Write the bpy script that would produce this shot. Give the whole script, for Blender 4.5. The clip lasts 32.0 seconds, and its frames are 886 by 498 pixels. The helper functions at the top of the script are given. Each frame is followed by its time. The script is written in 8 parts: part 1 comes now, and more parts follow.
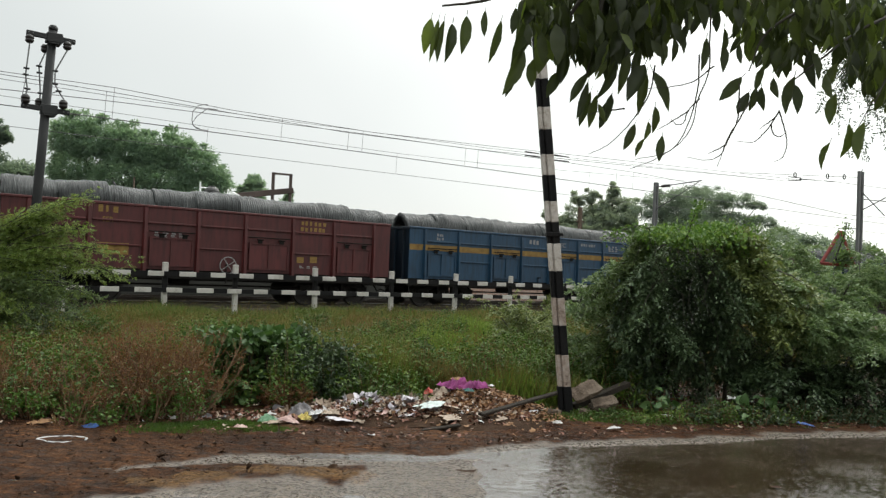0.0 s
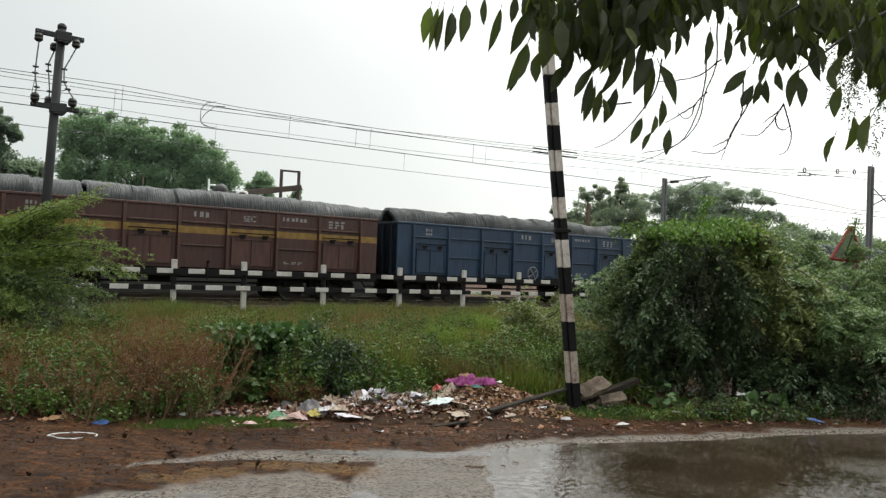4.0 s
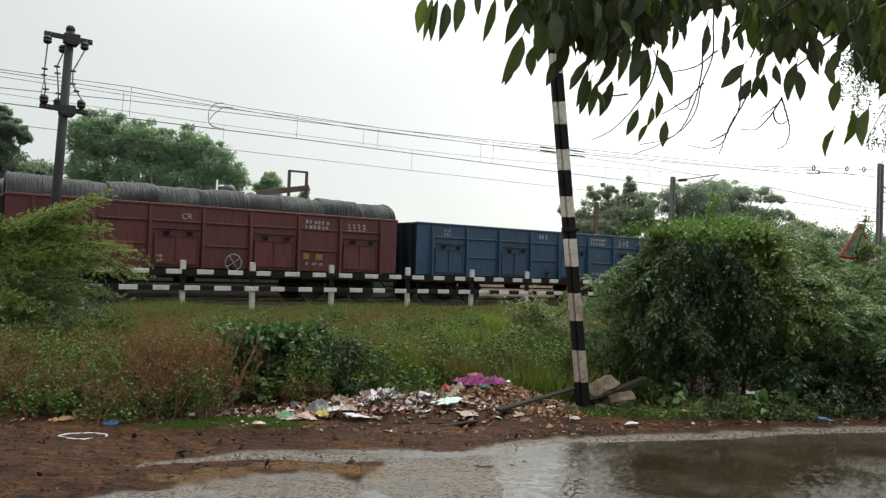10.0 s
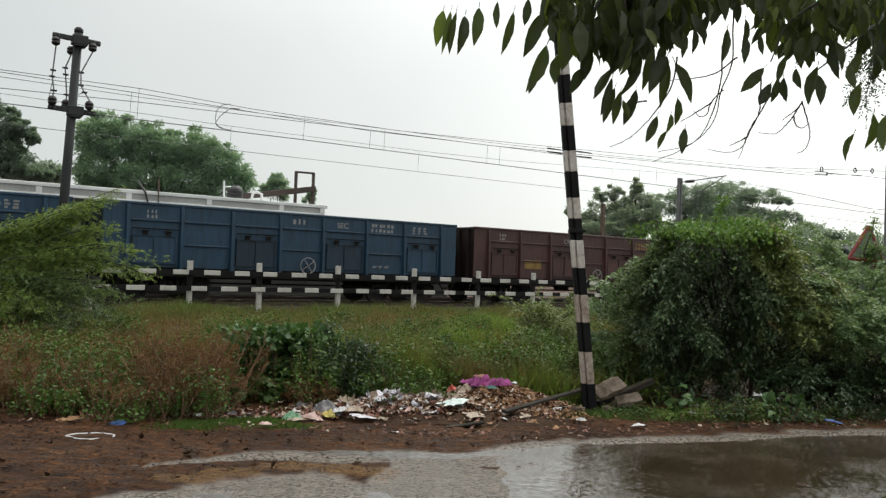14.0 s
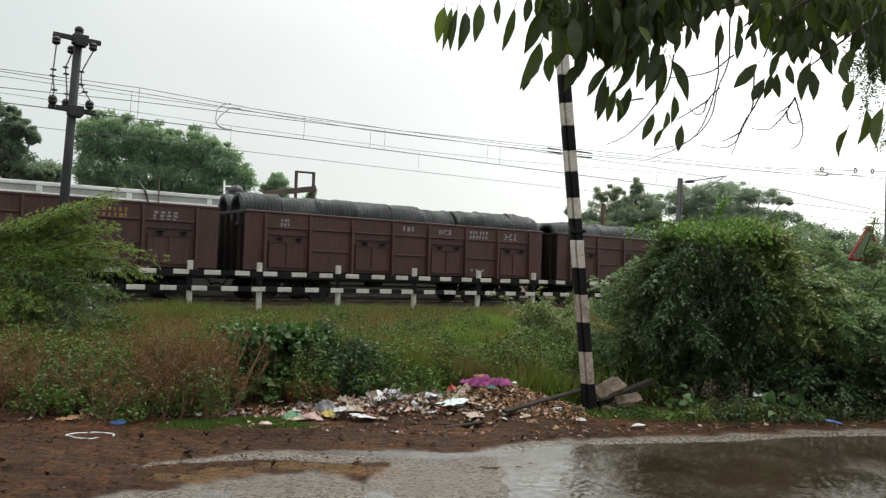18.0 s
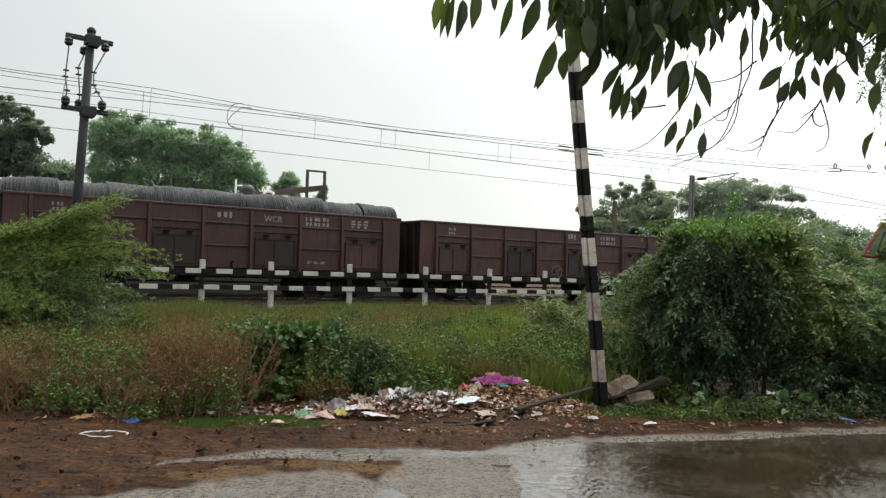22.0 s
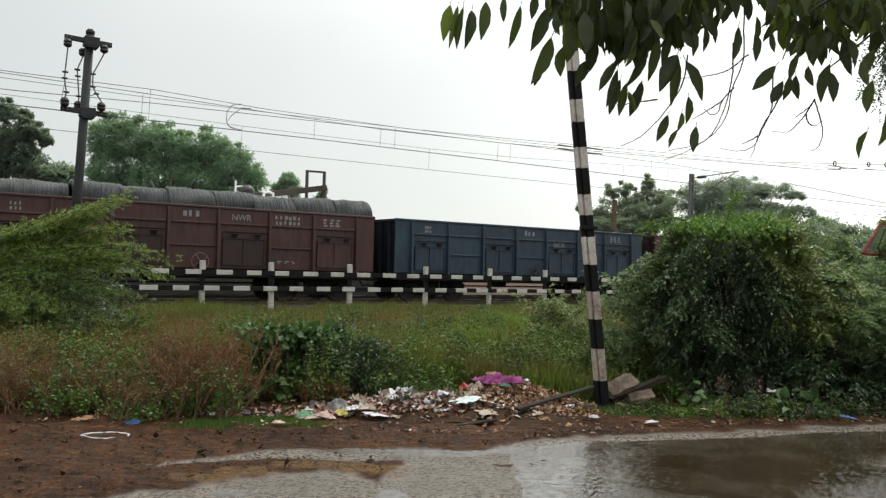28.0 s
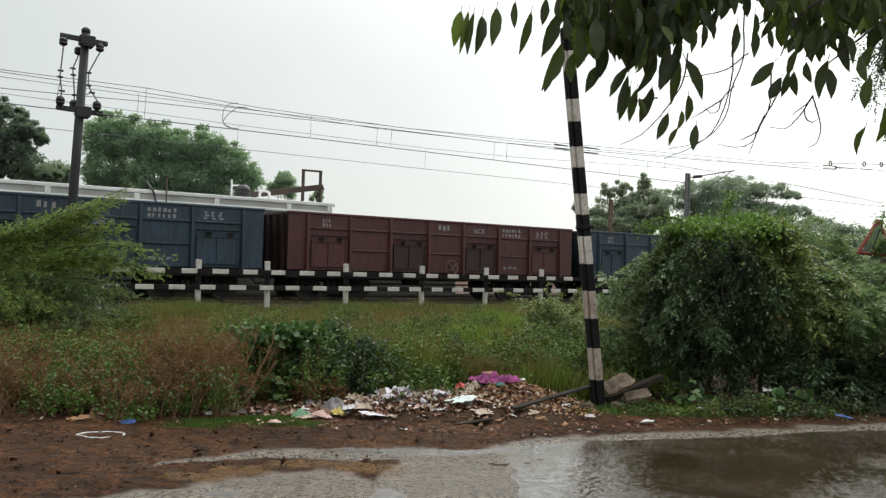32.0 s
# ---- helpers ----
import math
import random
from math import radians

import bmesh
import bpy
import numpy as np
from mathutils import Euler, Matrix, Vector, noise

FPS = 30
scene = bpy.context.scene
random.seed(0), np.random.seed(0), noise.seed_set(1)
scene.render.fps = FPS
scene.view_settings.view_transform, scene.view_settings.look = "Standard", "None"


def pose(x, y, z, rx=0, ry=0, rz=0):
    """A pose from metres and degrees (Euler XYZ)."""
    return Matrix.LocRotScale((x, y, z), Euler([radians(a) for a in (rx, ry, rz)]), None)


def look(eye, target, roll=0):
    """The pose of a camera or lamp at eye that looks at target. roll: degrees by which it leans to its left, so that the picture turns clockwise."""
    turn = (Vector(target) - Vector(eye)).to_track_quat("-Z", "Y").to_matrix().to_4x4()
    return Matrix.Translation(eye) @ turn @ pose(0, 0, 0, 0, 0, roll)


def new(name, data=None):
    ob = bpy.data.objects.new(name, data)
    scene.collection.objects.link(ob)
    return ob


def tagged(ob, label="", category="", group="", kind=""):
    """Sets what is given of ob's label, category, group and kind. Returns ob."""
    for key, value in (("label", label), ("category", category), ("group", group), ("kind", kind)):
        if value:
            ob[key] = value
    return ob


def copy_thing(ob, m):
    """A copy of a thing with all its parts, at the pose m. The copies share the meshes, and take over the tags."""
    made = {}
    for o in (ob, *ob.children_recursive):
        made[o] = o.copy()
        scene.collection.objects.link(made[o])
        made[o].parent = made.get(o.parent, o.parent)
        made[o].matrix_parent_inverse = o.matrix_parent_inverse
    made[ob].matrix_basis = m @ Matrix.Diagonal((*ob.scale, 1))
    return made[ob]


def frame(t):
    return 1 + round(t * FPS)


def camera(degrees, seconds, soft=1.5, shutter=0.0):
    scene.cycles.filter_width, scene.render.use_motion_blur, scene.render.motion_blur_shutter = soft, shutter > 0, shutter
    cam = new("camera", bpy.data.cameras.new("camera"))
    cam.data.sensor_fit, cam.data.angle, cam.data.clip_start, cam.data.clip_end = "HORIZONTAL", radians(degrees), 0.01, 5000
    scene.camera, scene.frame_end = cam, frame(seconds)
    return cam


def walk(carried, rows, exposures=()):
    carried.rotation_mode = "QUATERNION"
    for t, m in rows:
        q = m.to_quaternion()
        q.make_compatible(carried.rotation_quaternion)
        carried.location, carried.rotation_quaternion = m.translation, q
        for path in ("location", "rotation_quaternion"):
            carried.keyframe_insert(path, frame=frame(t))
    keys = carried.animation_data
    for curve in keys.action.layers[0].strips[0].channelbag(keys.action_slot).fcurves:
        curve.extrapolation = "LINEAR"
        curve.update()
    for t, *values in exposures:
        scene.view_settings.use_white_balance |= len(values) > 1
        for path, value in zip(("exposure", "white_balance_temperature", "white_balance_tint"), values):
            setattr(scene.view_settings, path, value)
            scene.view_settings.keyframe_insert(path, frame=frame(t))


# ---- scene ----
from itertools import product

# ---------------------------------------------------------------- camera and its walk
cam = camera(57.0, 32.0, 1.32)
EYE = (0.0, 0.0, 1.72)
# seconds and the turn of the hand-held camera, which stands in one spot
TURNS = [
    (0.0, 91.577, -2.413, -1.597), (0.5, 91.475, -2.400, -1.571), (1.0, 91.530, -2.412, -1.483), (1.5, 91.693, -2.350, -1.325),
    (2.0, 91.679, -2.324, -1.216), (2.5, 91.537, -2.403, -1.201), (3.0, 91.351, -2.383, -1.187), (3.5, 91.331, -2.328, -1.099),
    (5.5, 91.240, -2.224, -0.921), (6.0, 91.324, -2.212, -0.875), (6.5, 91.513, -2.185, -0.863), (7.0, 91.588, -2.192, -0.859),
    (7.5, 91.501, -2.214, -0.858), (8.0, 91.345, -2.193, -0.855), (8.5, 91.295, -2.212, -0.799), (9.0, 91.333, -2.153, -0.680),
    (9.5, 91.333, -2.070, -0.533), (10.0, 91.263, -2.043, -0.469), (10.5, 91.143, -2.050, -0.416), (11.0, 91.171, -2.018, -0.356),
    (11.5, 91.346, -1.977, -0.179), (12.0, 91.449, -1.967, -0.063), (12.5, 91.390, -1.999, -0.043), (13.0, 91.348, -2.005, -0.047),
    (13.5, 91.346, -2.080, -0.043), (14.0, 91.328, -2.134, -0.017), (14.5, 91.279, -2.109, 0.031), (16.5, 91.355, -2.111, -0.008),
    (17.0, 91.404, -2.160, -0.019), (17.5, 91.409, -2.162, -0.010), (18.0, 91.317, -2.204, -0.009), (18.5, 91.260, -2.224, -0.018),
    (19.0, 91.256, -2.200, -0.056), (19.5, 91.280, -2.252, -0.070), (20.0, 91.280, -2.273, 0.038), (20.5, 91.187, -2.250, 0.096),
    (21.0, 91.201, -2.182, 0.300), (21.5, 91.237, -2.077, 0.607), (22.0, 91.170, -2.017, 0.774), (22.5, 91.089, -1.956, 0.839),
    (23.0, 91.030, -1.958, 0.840), (23.5, 90.972, -1.957, 0.841), (24.0, 91.047, -1.938, 0.846), (24.5, 91.071, -1.846, 0.904),
    (25.0, 91.033, -1.801, 0.923), (25.5, 90.973, -1.778, 0.915), (27.5, 91.133, -1.789, 0.794), (28.0, 91.150, -1.718, 0.782),
    (28.5, 91.085, -1.785, 0.762), (29.0, 91.087, -1.784, 0.800), (29.5, 91.171, -1.852, 0.797), (30.0, 91.178, -1.800, 0.804),
    (30.5, 91.090, -1.792, 0.758), (31.0, 91.024, -1.790, 0.703), (31.5, 91.038, -1.785, 0.613), (32.0, 91.109, -1.744, 0.523),
]
walk(cam, [(t, pose(*EYE, rx, ry, rz)) for t, rx, ry, rz in TURNS], [(0.0, 0.01), (3.0, 0.07), (6.0, -0.04), (7.0, -0.04), (9.0, 0.08), (11.5, -0.07), (14.0, -0.09), (17.0, 0.03), (18.0, 0.03), (20.0, 0.05), (23.0, 0.03), (24.0, 0.11), (25.0, 0.10), (27.5, 0.01), (32.0, -0.02)])

# ---------------------------------------------------------------- the railway's own axes
PHI = 34.365                                   # the track's heading, degrees from x
TD = Vector((math.cos(radians(PHI)), math.sin(radians(PHI)), 0))
TN = Vector((-math.sin(radians(PHI)), math.cos(radians(PHI)), 0))
RAIL_Z = 0.32                                  # top of the rails
SIDE_V = 25.71                                 # near wall of the wagons
TRACK_V = SIDE_V + 1.55                        # middle of the train's track
FENCE_V = 21.0
PITCH, BODY = 13.729, 12.85                    # wagon over couplers, wagon body


def tk(u, v, z=0.0):
    """A place by its metres along the track and across it."""
    p = TD * u + TN * v
    return Vector((p.x, p.y, z))


def smooth(x):
    x = min(1.0, max(0.0, x))
    return x * x * (3 - 2 * x)


def height(x, y):
    """The lie of the land: the road at 0, the field rising to the line."""
    v = -math.sin(radians(PHI)) * x + math.cos(radians(PHI)) * y
    far = smooth((v - 8.0) / 12.0)
    rough = noise.noise((x * 0.45, y * 0.45, 0.3)) * 0.06 + noise.noise((x * 1.7, y * 1.7, 4.1)) * 0.03
    edge = smooth((y - 10.6 - 0.06 * x) / 3.0)
    return 0.28 * far - 0.26 * smooth((v - 21.3) / 1.2) + rough * edge * (1 - 0.7 * smooth((v - 19) / 2.0))


# ---------------------------------------------------------------- sky, sun
world = bpy.data.worlds.new("overcast_sky")
scene.world = world
world.use_nodes = True
wn, wl = world.node_tree.nodes, world.node_tree.links
wn.clear()
SUN_EL, SUN_AZ = 52.0, 38.0                    # height over the horizon; turned from straight ahead towards the right
sky = wn.new("ShaderNodeTexSky")
sky.sky_type, sky.sun_disc = "NISHITA", False
sky.sun_elevation, sky.sun_rotation = radians(SUN_EL), radians(SUN_AZ)
sky_bg = wn.new("ShaderNodeBackground")
sky_bg.inputs["Strength"].default_value = 0.012
wl.new(sky.outputs[0], sky_bg.inputs["Color"])
geo = wn.new("ShaderNodeTexCoord")
dotn = wn.new("ShaderNodeVectorMath")
dotn.operation = "DOT_PRODUCT"
wl.new(geo.outputs["Generated"], dotn.inputs[0])
dotn.inputs[1].default_value = (0.55, 0.60, 0.58)
ramp = wn.new("ShaderNodeValToRGB")
wl.new(dotn.outputs["Value"], ramp.inputs[0])
ramp.color_ramp.elements[0].position, ramp.color_ramp.elements[0].color = 0.0, (0.60, 0.62, 0.592, 1)
ramp.color_ramp.elements[1].position, ramp.color_ramp.elements[1].color = 0.98, (1.30, 1.32, 1.255, 1)
mid = ramp.color_ramp.elements.new(0.20)
mid.color = (0.63, 0.66, 0.634, 1)
mid = ramp.color_ramp.elements.new(0.42)
mid.color = (0.69, 0.72, 0.693, 1)
mid = ramp.color_ramp.elements.new(0.64)
mid.color = (0.84, 0.86, 0.825, 1)
mid = ramp.color_ramp.elements.new(0.74)
mid.color = (1.00, 1.02, 0.975, 1)
cl = wn.new("ShaderNodeTexNoise")
cl.inputs["Scale"].default_value, cl.inputs["Detail"].default_value = 2.2, 3
wl.new(geo.outputs["Generated"], cl.inputs["Vector"])
clm = wn.new("ShaderNodeMapRange")
clm.inputs["From Min"].default_value, clm.inputs["From Max"].default_value = 0.3, 0.7
clm.inputs["To Min"].default_value, clm.inputs["To Max"].default_value = 0.95, 1.05
wl.new(cl.outputs[0], clm.inputs["Value"])
cloud_bg = wn.new("ShaderNodeBackground")
wl.new(ramp.outputs[0], cloud_bg.inputs["Color"])
# the overcast grows brighter towards the zenith
sep = wn.new("ShaderNodeSeparateXYZ")
wl.new(geo.outputs["Generated"], sep.inputs[0])
zen = wn.new("ShaderNodeMapRange")
zen.interpolation_type = "SMOOTHSTEP"
zen.inputs["From Min"].default_value, zen.inputs["From Max"].default_value = 0.22, 0.95
zen.inputs["To Min"].default_value, zen.inputs["To Max"].default_value = 1.0, 2.45
wl.new(sep.outputs[2], zen.inputs["Value"])
lift = wn.new("ShaderNodeMath")
lift.operation = "MULTIPLY"
wl.new(clm.outputs[0], lift.inputs[0])
wl.new(zen.outputs[0], lift.inputs[1])
wl.new(lift.outputs[0], cloud_bg.inputs["Strength"])
both = wn.new("ShaderNodeAddShader")
wl.new(sky_bg.outputs[0], both.inputs[0])
wl.new(cloud_bg.outputs[0], both.inputs[1])
wout = wn.new("ShaderNodeOutputWorld")
wl.new(both.outputs[0], wout.inputs["Surface"])

sun = new("sun", bpy.data.lights.new("sun", "SUN"))
sun.data.energy, sun.data.angle, sun.data.color = 0.7, radians(35), (1.0, 0.97, 0.93)
el, az = radians(SUN_EL), radians(SUN_AZ)
sun.matrix_world = look((0, 0, 30), (-math.sin(az) * math.cos(el) * 30, -math.cos(az) * math.cos(el) * 30, 30 - 30 * math.sin(el)))

# ---------------------------------------------------------------- materials


def shader(name):
    m = bpy.data.materials.new(name)
    m.use_nodes = True
    nt = m.node_tree
    return m, nt.nodes, nt.links, nt.nodes["Principled BSDF"]


def noise_tex(n, l, coord, scale, detail=4.0, rough=0.55):
    t = n.new("ShaderNodeTexNoise")
    t.inputs["Scale"].default_value, t.inputs["Detail"].default_value, t.inputs["Roughness"].default_value = scale, detail, rough
    l.new(coord, t.inputs["Vector"])
    return t.outputs[0]


def ramp_of(n, l, fac, stops):
    r = n.new("ShaderNodeValToRGB")
    els = r.color_ramp.elements
    els[0].position, els[0].color = stops[0][0], (*stops[0][1], 1)
    els[1].position, els[1].color = stops[-1][0], (*stops[-1][1], 1)
    for pos, col in stops[1:-1]:
        e = els.new(pos)
        e.color = (*col, 1)
    l.new(fac, r.inputs[0])
    return r.outputs[0]


def mixed(n, l, kind, fac, a, b):
    x = n.new("ShaderNodeMix")
    x.data_type, x.blend_type = "RGBA", kind
    for socket, value in ((x.inputs[0], fac), (x.inputs[6], a), (x.inputs[7], b)):
        if isinstance(value, (int, float)):
            socket.default_value = value
        elif isinstance(value, tuple):
            socket.default_value = (*value, 1)
        else:
            l.new(value, socket)
    return x.outputs[2]


def bumped(n, l, p, h, strength, dist=0.02):
    b = n.new("ShaderNodeBump")
    b.inputs["Strength"].default_value, b.inputs["Distance"].default_value = strength, dist
    l.new(h, b.inputs["Height"])
    l.new(b.outputs[0], p.inputs["Normal"])
    l.new(b.outputs[0], p.inputs["Coat Normal"])


def surface(name, stops, rough=0.7, metal=0.0, coarse=1.2, fine=18.0, bump=0.3, spec=0.5, space="Object"):
    """A surface with stains and grain at two scales."""
    m, n, l, p = shader(name)
    co = n.new("ShaderNodeTexCoord").outputs[space]
    big, small = noise_tex(n, l, co, coarse), noise_tex(n, l, co, fine, 6, 0.65)
    f = n.new("ShaderNodeMath")
    f.operation = "MULTIPLY_ADD"
    l.new(small, f.inputs[0])
    f.inputs[1].default_value = 0.45
    scaled = n.new("ShaderNodeMath")
    scaled.operation = "MULTIPLY"
    l.new(big, scaled.inputs[0])
    scaled.inputs[1].default_value = 0.55
    l.new(scaled.outputs[0], f.inputs[2])
    l.new(ramp_of(n, l, f.outputs[0], stops), p.inputs["Base Color"])
    p.inputs["Roughness"].default_value, p.inputs["Metallic"].default_value = rough, metal
    p.inputs["Specular IOR Level"].default_value = spec
    if bump:
        bumped(n, l, p, small, bump)
    return m


def leafy(name, stops, rough=0.5, through_light=0.3, patch=0.0):
    """Leaves: each its own shade, thin enough to let some light through."""
    m, n, l, p = shader(name)
    g = n.new("ShaderNodeNewGeometry")
    fac = g.outputs["Random Per Island"]
    if patch:
        pos = noise_tex(n, l, g.outputs["Position"], patch, 3)
        mm = n.new("ShaderNodeMapRange")
        mm.inputs["From Min"].default_value, mm.inputs["From Max"].default_value = 0.35, 0.65
        l.new(pos, mm.inputs["Value"])
        av = n.new("ShaderNodeMix")
        av.data_type = "FLOAT"
        av.inputs[0].default_value = 0.6
        l.new(fac, av.inputs[2])
        l.new(mm.outputs[0], av.inputs[3])
        fac = av.outputs[0]
    col = ramp_of(n, l, fac, stops)
    l.new(col, p.inputs["Base Color"])
    p.inputs["Roughness"].default_value = rough
    tr = n.new("ShaderNodeBsdfTranslucent")
    l.new(mixed(n, l, "MULTIPLY", 1.0, col, (1.2, 1.2, 0.75)), tr.inputs["Color"])
    mx = n.new("ShaderNodeMixShader")
    mx.inputs[0].default_value = through_light
    out = [x for x in n if x.type == "OUTPUT_MATERIAL"][0]
    l.new(p.outputs[0], mx.inputs[1])
    l.new(tr.outputs[0], mx.inputs[2])
    l.new(mx.outputs[0], out.inputs["Surface"])
    return m


def wagon_paint():
    """Old wagon paint: the object's own colour under rust, runs and soot, wet with rain."""
    m, n, l, p = shader("wagon_paint")
    info = n.new("ShaderNodeObjectInfo")
    co = n.new("ShaderNodeTexCoord").outputs["Object"]
    mp = n.new("ShaderNodeMapping")
    mp.inputs["Scale"].default_value = (5.0, 5.0, 0.7)
    l.new(co, mp.inputs["Vector"])
    runs = noise_tex(n, l, mp.outputs[0], 1.6, 5, 0.6)
    spots = noise_tex(n, l, co, 14.0, 6, 0.7)
    big = noise_tex(n, l, co, 0.7, 3)
    shade = ramp_of(n, l, runs, [(0.3, (0.45, 0.44, 0.43)), (0.55, (1, 1, 1)), (0.8, (1.25, 1.2, 1.15))])
    base = mixed(n, l, "MULTIPLY", 0.85, info.outputs["Color"], shade)
    soot = ramp_of(n, l, big, [(0.35, (0, 0, 0)), (0.7, (0.55, 0.55, 0.55))])
    base = mixed(n, l, "MIX", soot, base, mixed(n, l, "MULTIPLY", 1.0, base, (0.5, 0.48, 0.47)))
    rust = ramp_of(n, l, spots, [(0.60, (0, 0, 0)), (0.72, (0.6, 0.6, 0.6))])
    base = mixed(n, l, "MIX", rust, base, (0.075, 0.032, 0.02))
    l.new(base, p.inputs["Base Color"])
    p.inputs["Roughness"].default_value = 0.55
    bumped(n, l, p, spots, 0.15, 0.01)
    return m


M_PAINT = wagon_paint()
M_RUSTY = surface("rusty_brake_wheel", [(0.3, (0.09, 0.04, 0.035)), (0.7, (0.20, 0.11, 0.10))], 0.7)
M_UNDER = surface("sooty_underframe", [(0.3, (0.007, 0.0065, 0.006)), (0.7, (0.020, 0.018, 0.016))], 0.9, spec=0.15)
M_INSIDE = surface("rusty_wagon_inside", [(0.3, (0.03, 0.014, 0.010)), (0.7, (0.075, 0.035, 0.022))], 0.8)
M_WHEEL = surface("wheel_steel", [(0.3, (0.012, 0.010, 0.009)), (0.7, (0.032, 0.027, 0.023))], 0.7, 0.2)
M_LETTER = surface("faded_white_lettering", [(0.33, (0.09, 0.085, 0.085)), (0.5, (0.22, 0.215, 0.215)), (0.68, (0.40, 0.395, 0.39))], 0.8, coarse=9, fine=60)
M_YELLOW = surface("faded_yellow_lettering", [(0.35, (0.14, 0.075, 0.02)), (0.65, (0.30, 0.19, 0.05))], 0.8, coarse=4, fine=30)
M_BLACK = surface("black_gate_paint", [(0.35, (0.006, 0.006, 0.007)), (0.7, (0.016, 0.0155, 0.015))], 0.75, coarse=3, fine=40, spec=0.15)
M_WHITE = surface("chipped_white_paint", [(0.32, (0.22, 0.19, 0.16)), (0.46, (0.45, 0.43, 0.40)), (0.8, (0.60, 0.585, 0.56))], 0.6, coarse=4, fine=35)
M_POSTW = surface("dirty_white_pole_paint", [(0.33, (0.25, 0.20, 0.16)), (0.47, (0.47, 0.43, 0.39)), (0.7, (0.60, 0.57, 0.54))], 0.6, coarse=5, fine=30)
M_POSTD = surface("mud_splashed_pole_paint", [(0.33, (0.10, 0.06, 0.04)), (0.47, (0.30, 0.24, 0.20)), (0.7, (0.48, 0.43, 0.39))], 0.7, coarse=7, fine=30)
M_CONC = surface("wet_concrete", [(0.3, (0.050, 0.036, 0.026)), (0.5, (0.13, 0.098, 0.074)), (0.7, (0.26, 0.205, 0.16))], 0.85, coarse=7, fine=40, bump=1.0, spec=0.2)
M_MAST = surface("weathered_mast_steel", [(0.3, (0.014, 0.015, 0.016)), (0.7, (0.034, 0.036, 0.037))], 0.65, 0.2, fine=30)
M_MASTG = surface("galvanised_mast_steel", [(0.3, (0.10, 0.105, 0.105)), (0.7, (0.16, 0.165, 0.165))], 0.6, 0.2, fine=30)
# Wire colour is lightened to hold the rain haze in front of it.
M_WIRE = surface("copper_wire_hazed", [(0.3, (0.10, 0.10, 0.10)), (0.7, (0.16, 0.158, 0.155))], 0.5, 0.3, bump=0)
M_PORC = surface("brown_porcelain", [(0.3, (0.008, 0.007, 0.007)), (0.7, (0.020, 0.016, 0.014))], 0.3, bump=0)
M_WALL = surface("white_limewash", [(0.3, (0.55, 0.56, 0.55)), (0.6, (0.76, 0.77, 0.76))], 0.8, coarse=0.8, fine=12)
# Greyed copy of the limewash; shade on the parapet panels is in its colour.
M_WALLG = surface("shaded_grey_limewash", [(0.3, (0.26, 0.26, 0.25)), (0.6, (0.40, 0.40, 0.385))], 0.8, coarse=0.8, fine=12)
M_TANK = surface("black_tank_plastic", [(0.3, (0.012, 0.012, 0.012)), (0.7, (0.03, 0.03, 0.03))], 0.4)
M_GIRDER = surface("dark_brown_girder_paint", [(0.3, (0.028, 0.018, 0.014)), (0.7, (0.07, 0.045, 0.034))], 0.6)
M_PLAT = surface("dirty_platform_concrete", [(0.3, (0.022, 0.022, 0.018)), (0.7, (0.055, 0.054, 0.047))], 0.9, coarse=1.5, fine=14)
M_RED = surface("faded_red_sign_paint", [(0.3, (0.16, 0.02, 0.018)), (0.7, (0.27, 0.04, 0.034))], 0.6)
M_SIGNW = surface("sign_face_white", [(0.3, (0.09, 0.11, 0.085)), (0.7, (0.18, 0.20, 0.165))], 0.7)
M_WOOD = surface("wet_dark_timber", [(0.3, (0.012, 0.010, 0.008)), (0.7, (0.055, 0.045, 0.036))], 0.8, coarse=4, fine=40, bump=0.7, spec=0.12)
M_BARK = surface("bark", [(0.3, (0.035, 0.026, 0.018)), (0.7, (0.10, 0.08, 0.06))], 0.85, coarse=4, fine=30, bump=0.8)
M_TWIG = surface("dark_twig", [(0.3, (0.018, 0.015, 0.010)), (0.7, (0.045, 0.038, 0.026))], 0.7, fine=40)
M_STALK = surface("dry_stalk", [(0.3, (0.10, 0.05, 0.025)), (0.7, (0.22, 0.13, 0.07))], 0.8, fine=30)
M_BALLAST = surface("ballast_stone", [(0.3, (0.016, 0.014, 0.0125)), (0.7, (0.055, 0.048, 0.043))], 0.85, coarse=6, fine=40, bump=1.0, spec=0.1)
M_SLEEPER = surface("concrete_sleeper", [(0.3, (0.05, 0.046, 0.042)), (0.7, (0.11, 0.10, 0.092))], 0.85, fine=25)
M_RAIL = surface("worn_rail_steel", [(0.3, (0.035, 0.026, 0.020)), (0.7, (0.10, 0.085, 0.075))], 0.5, 0.5, fine=20)


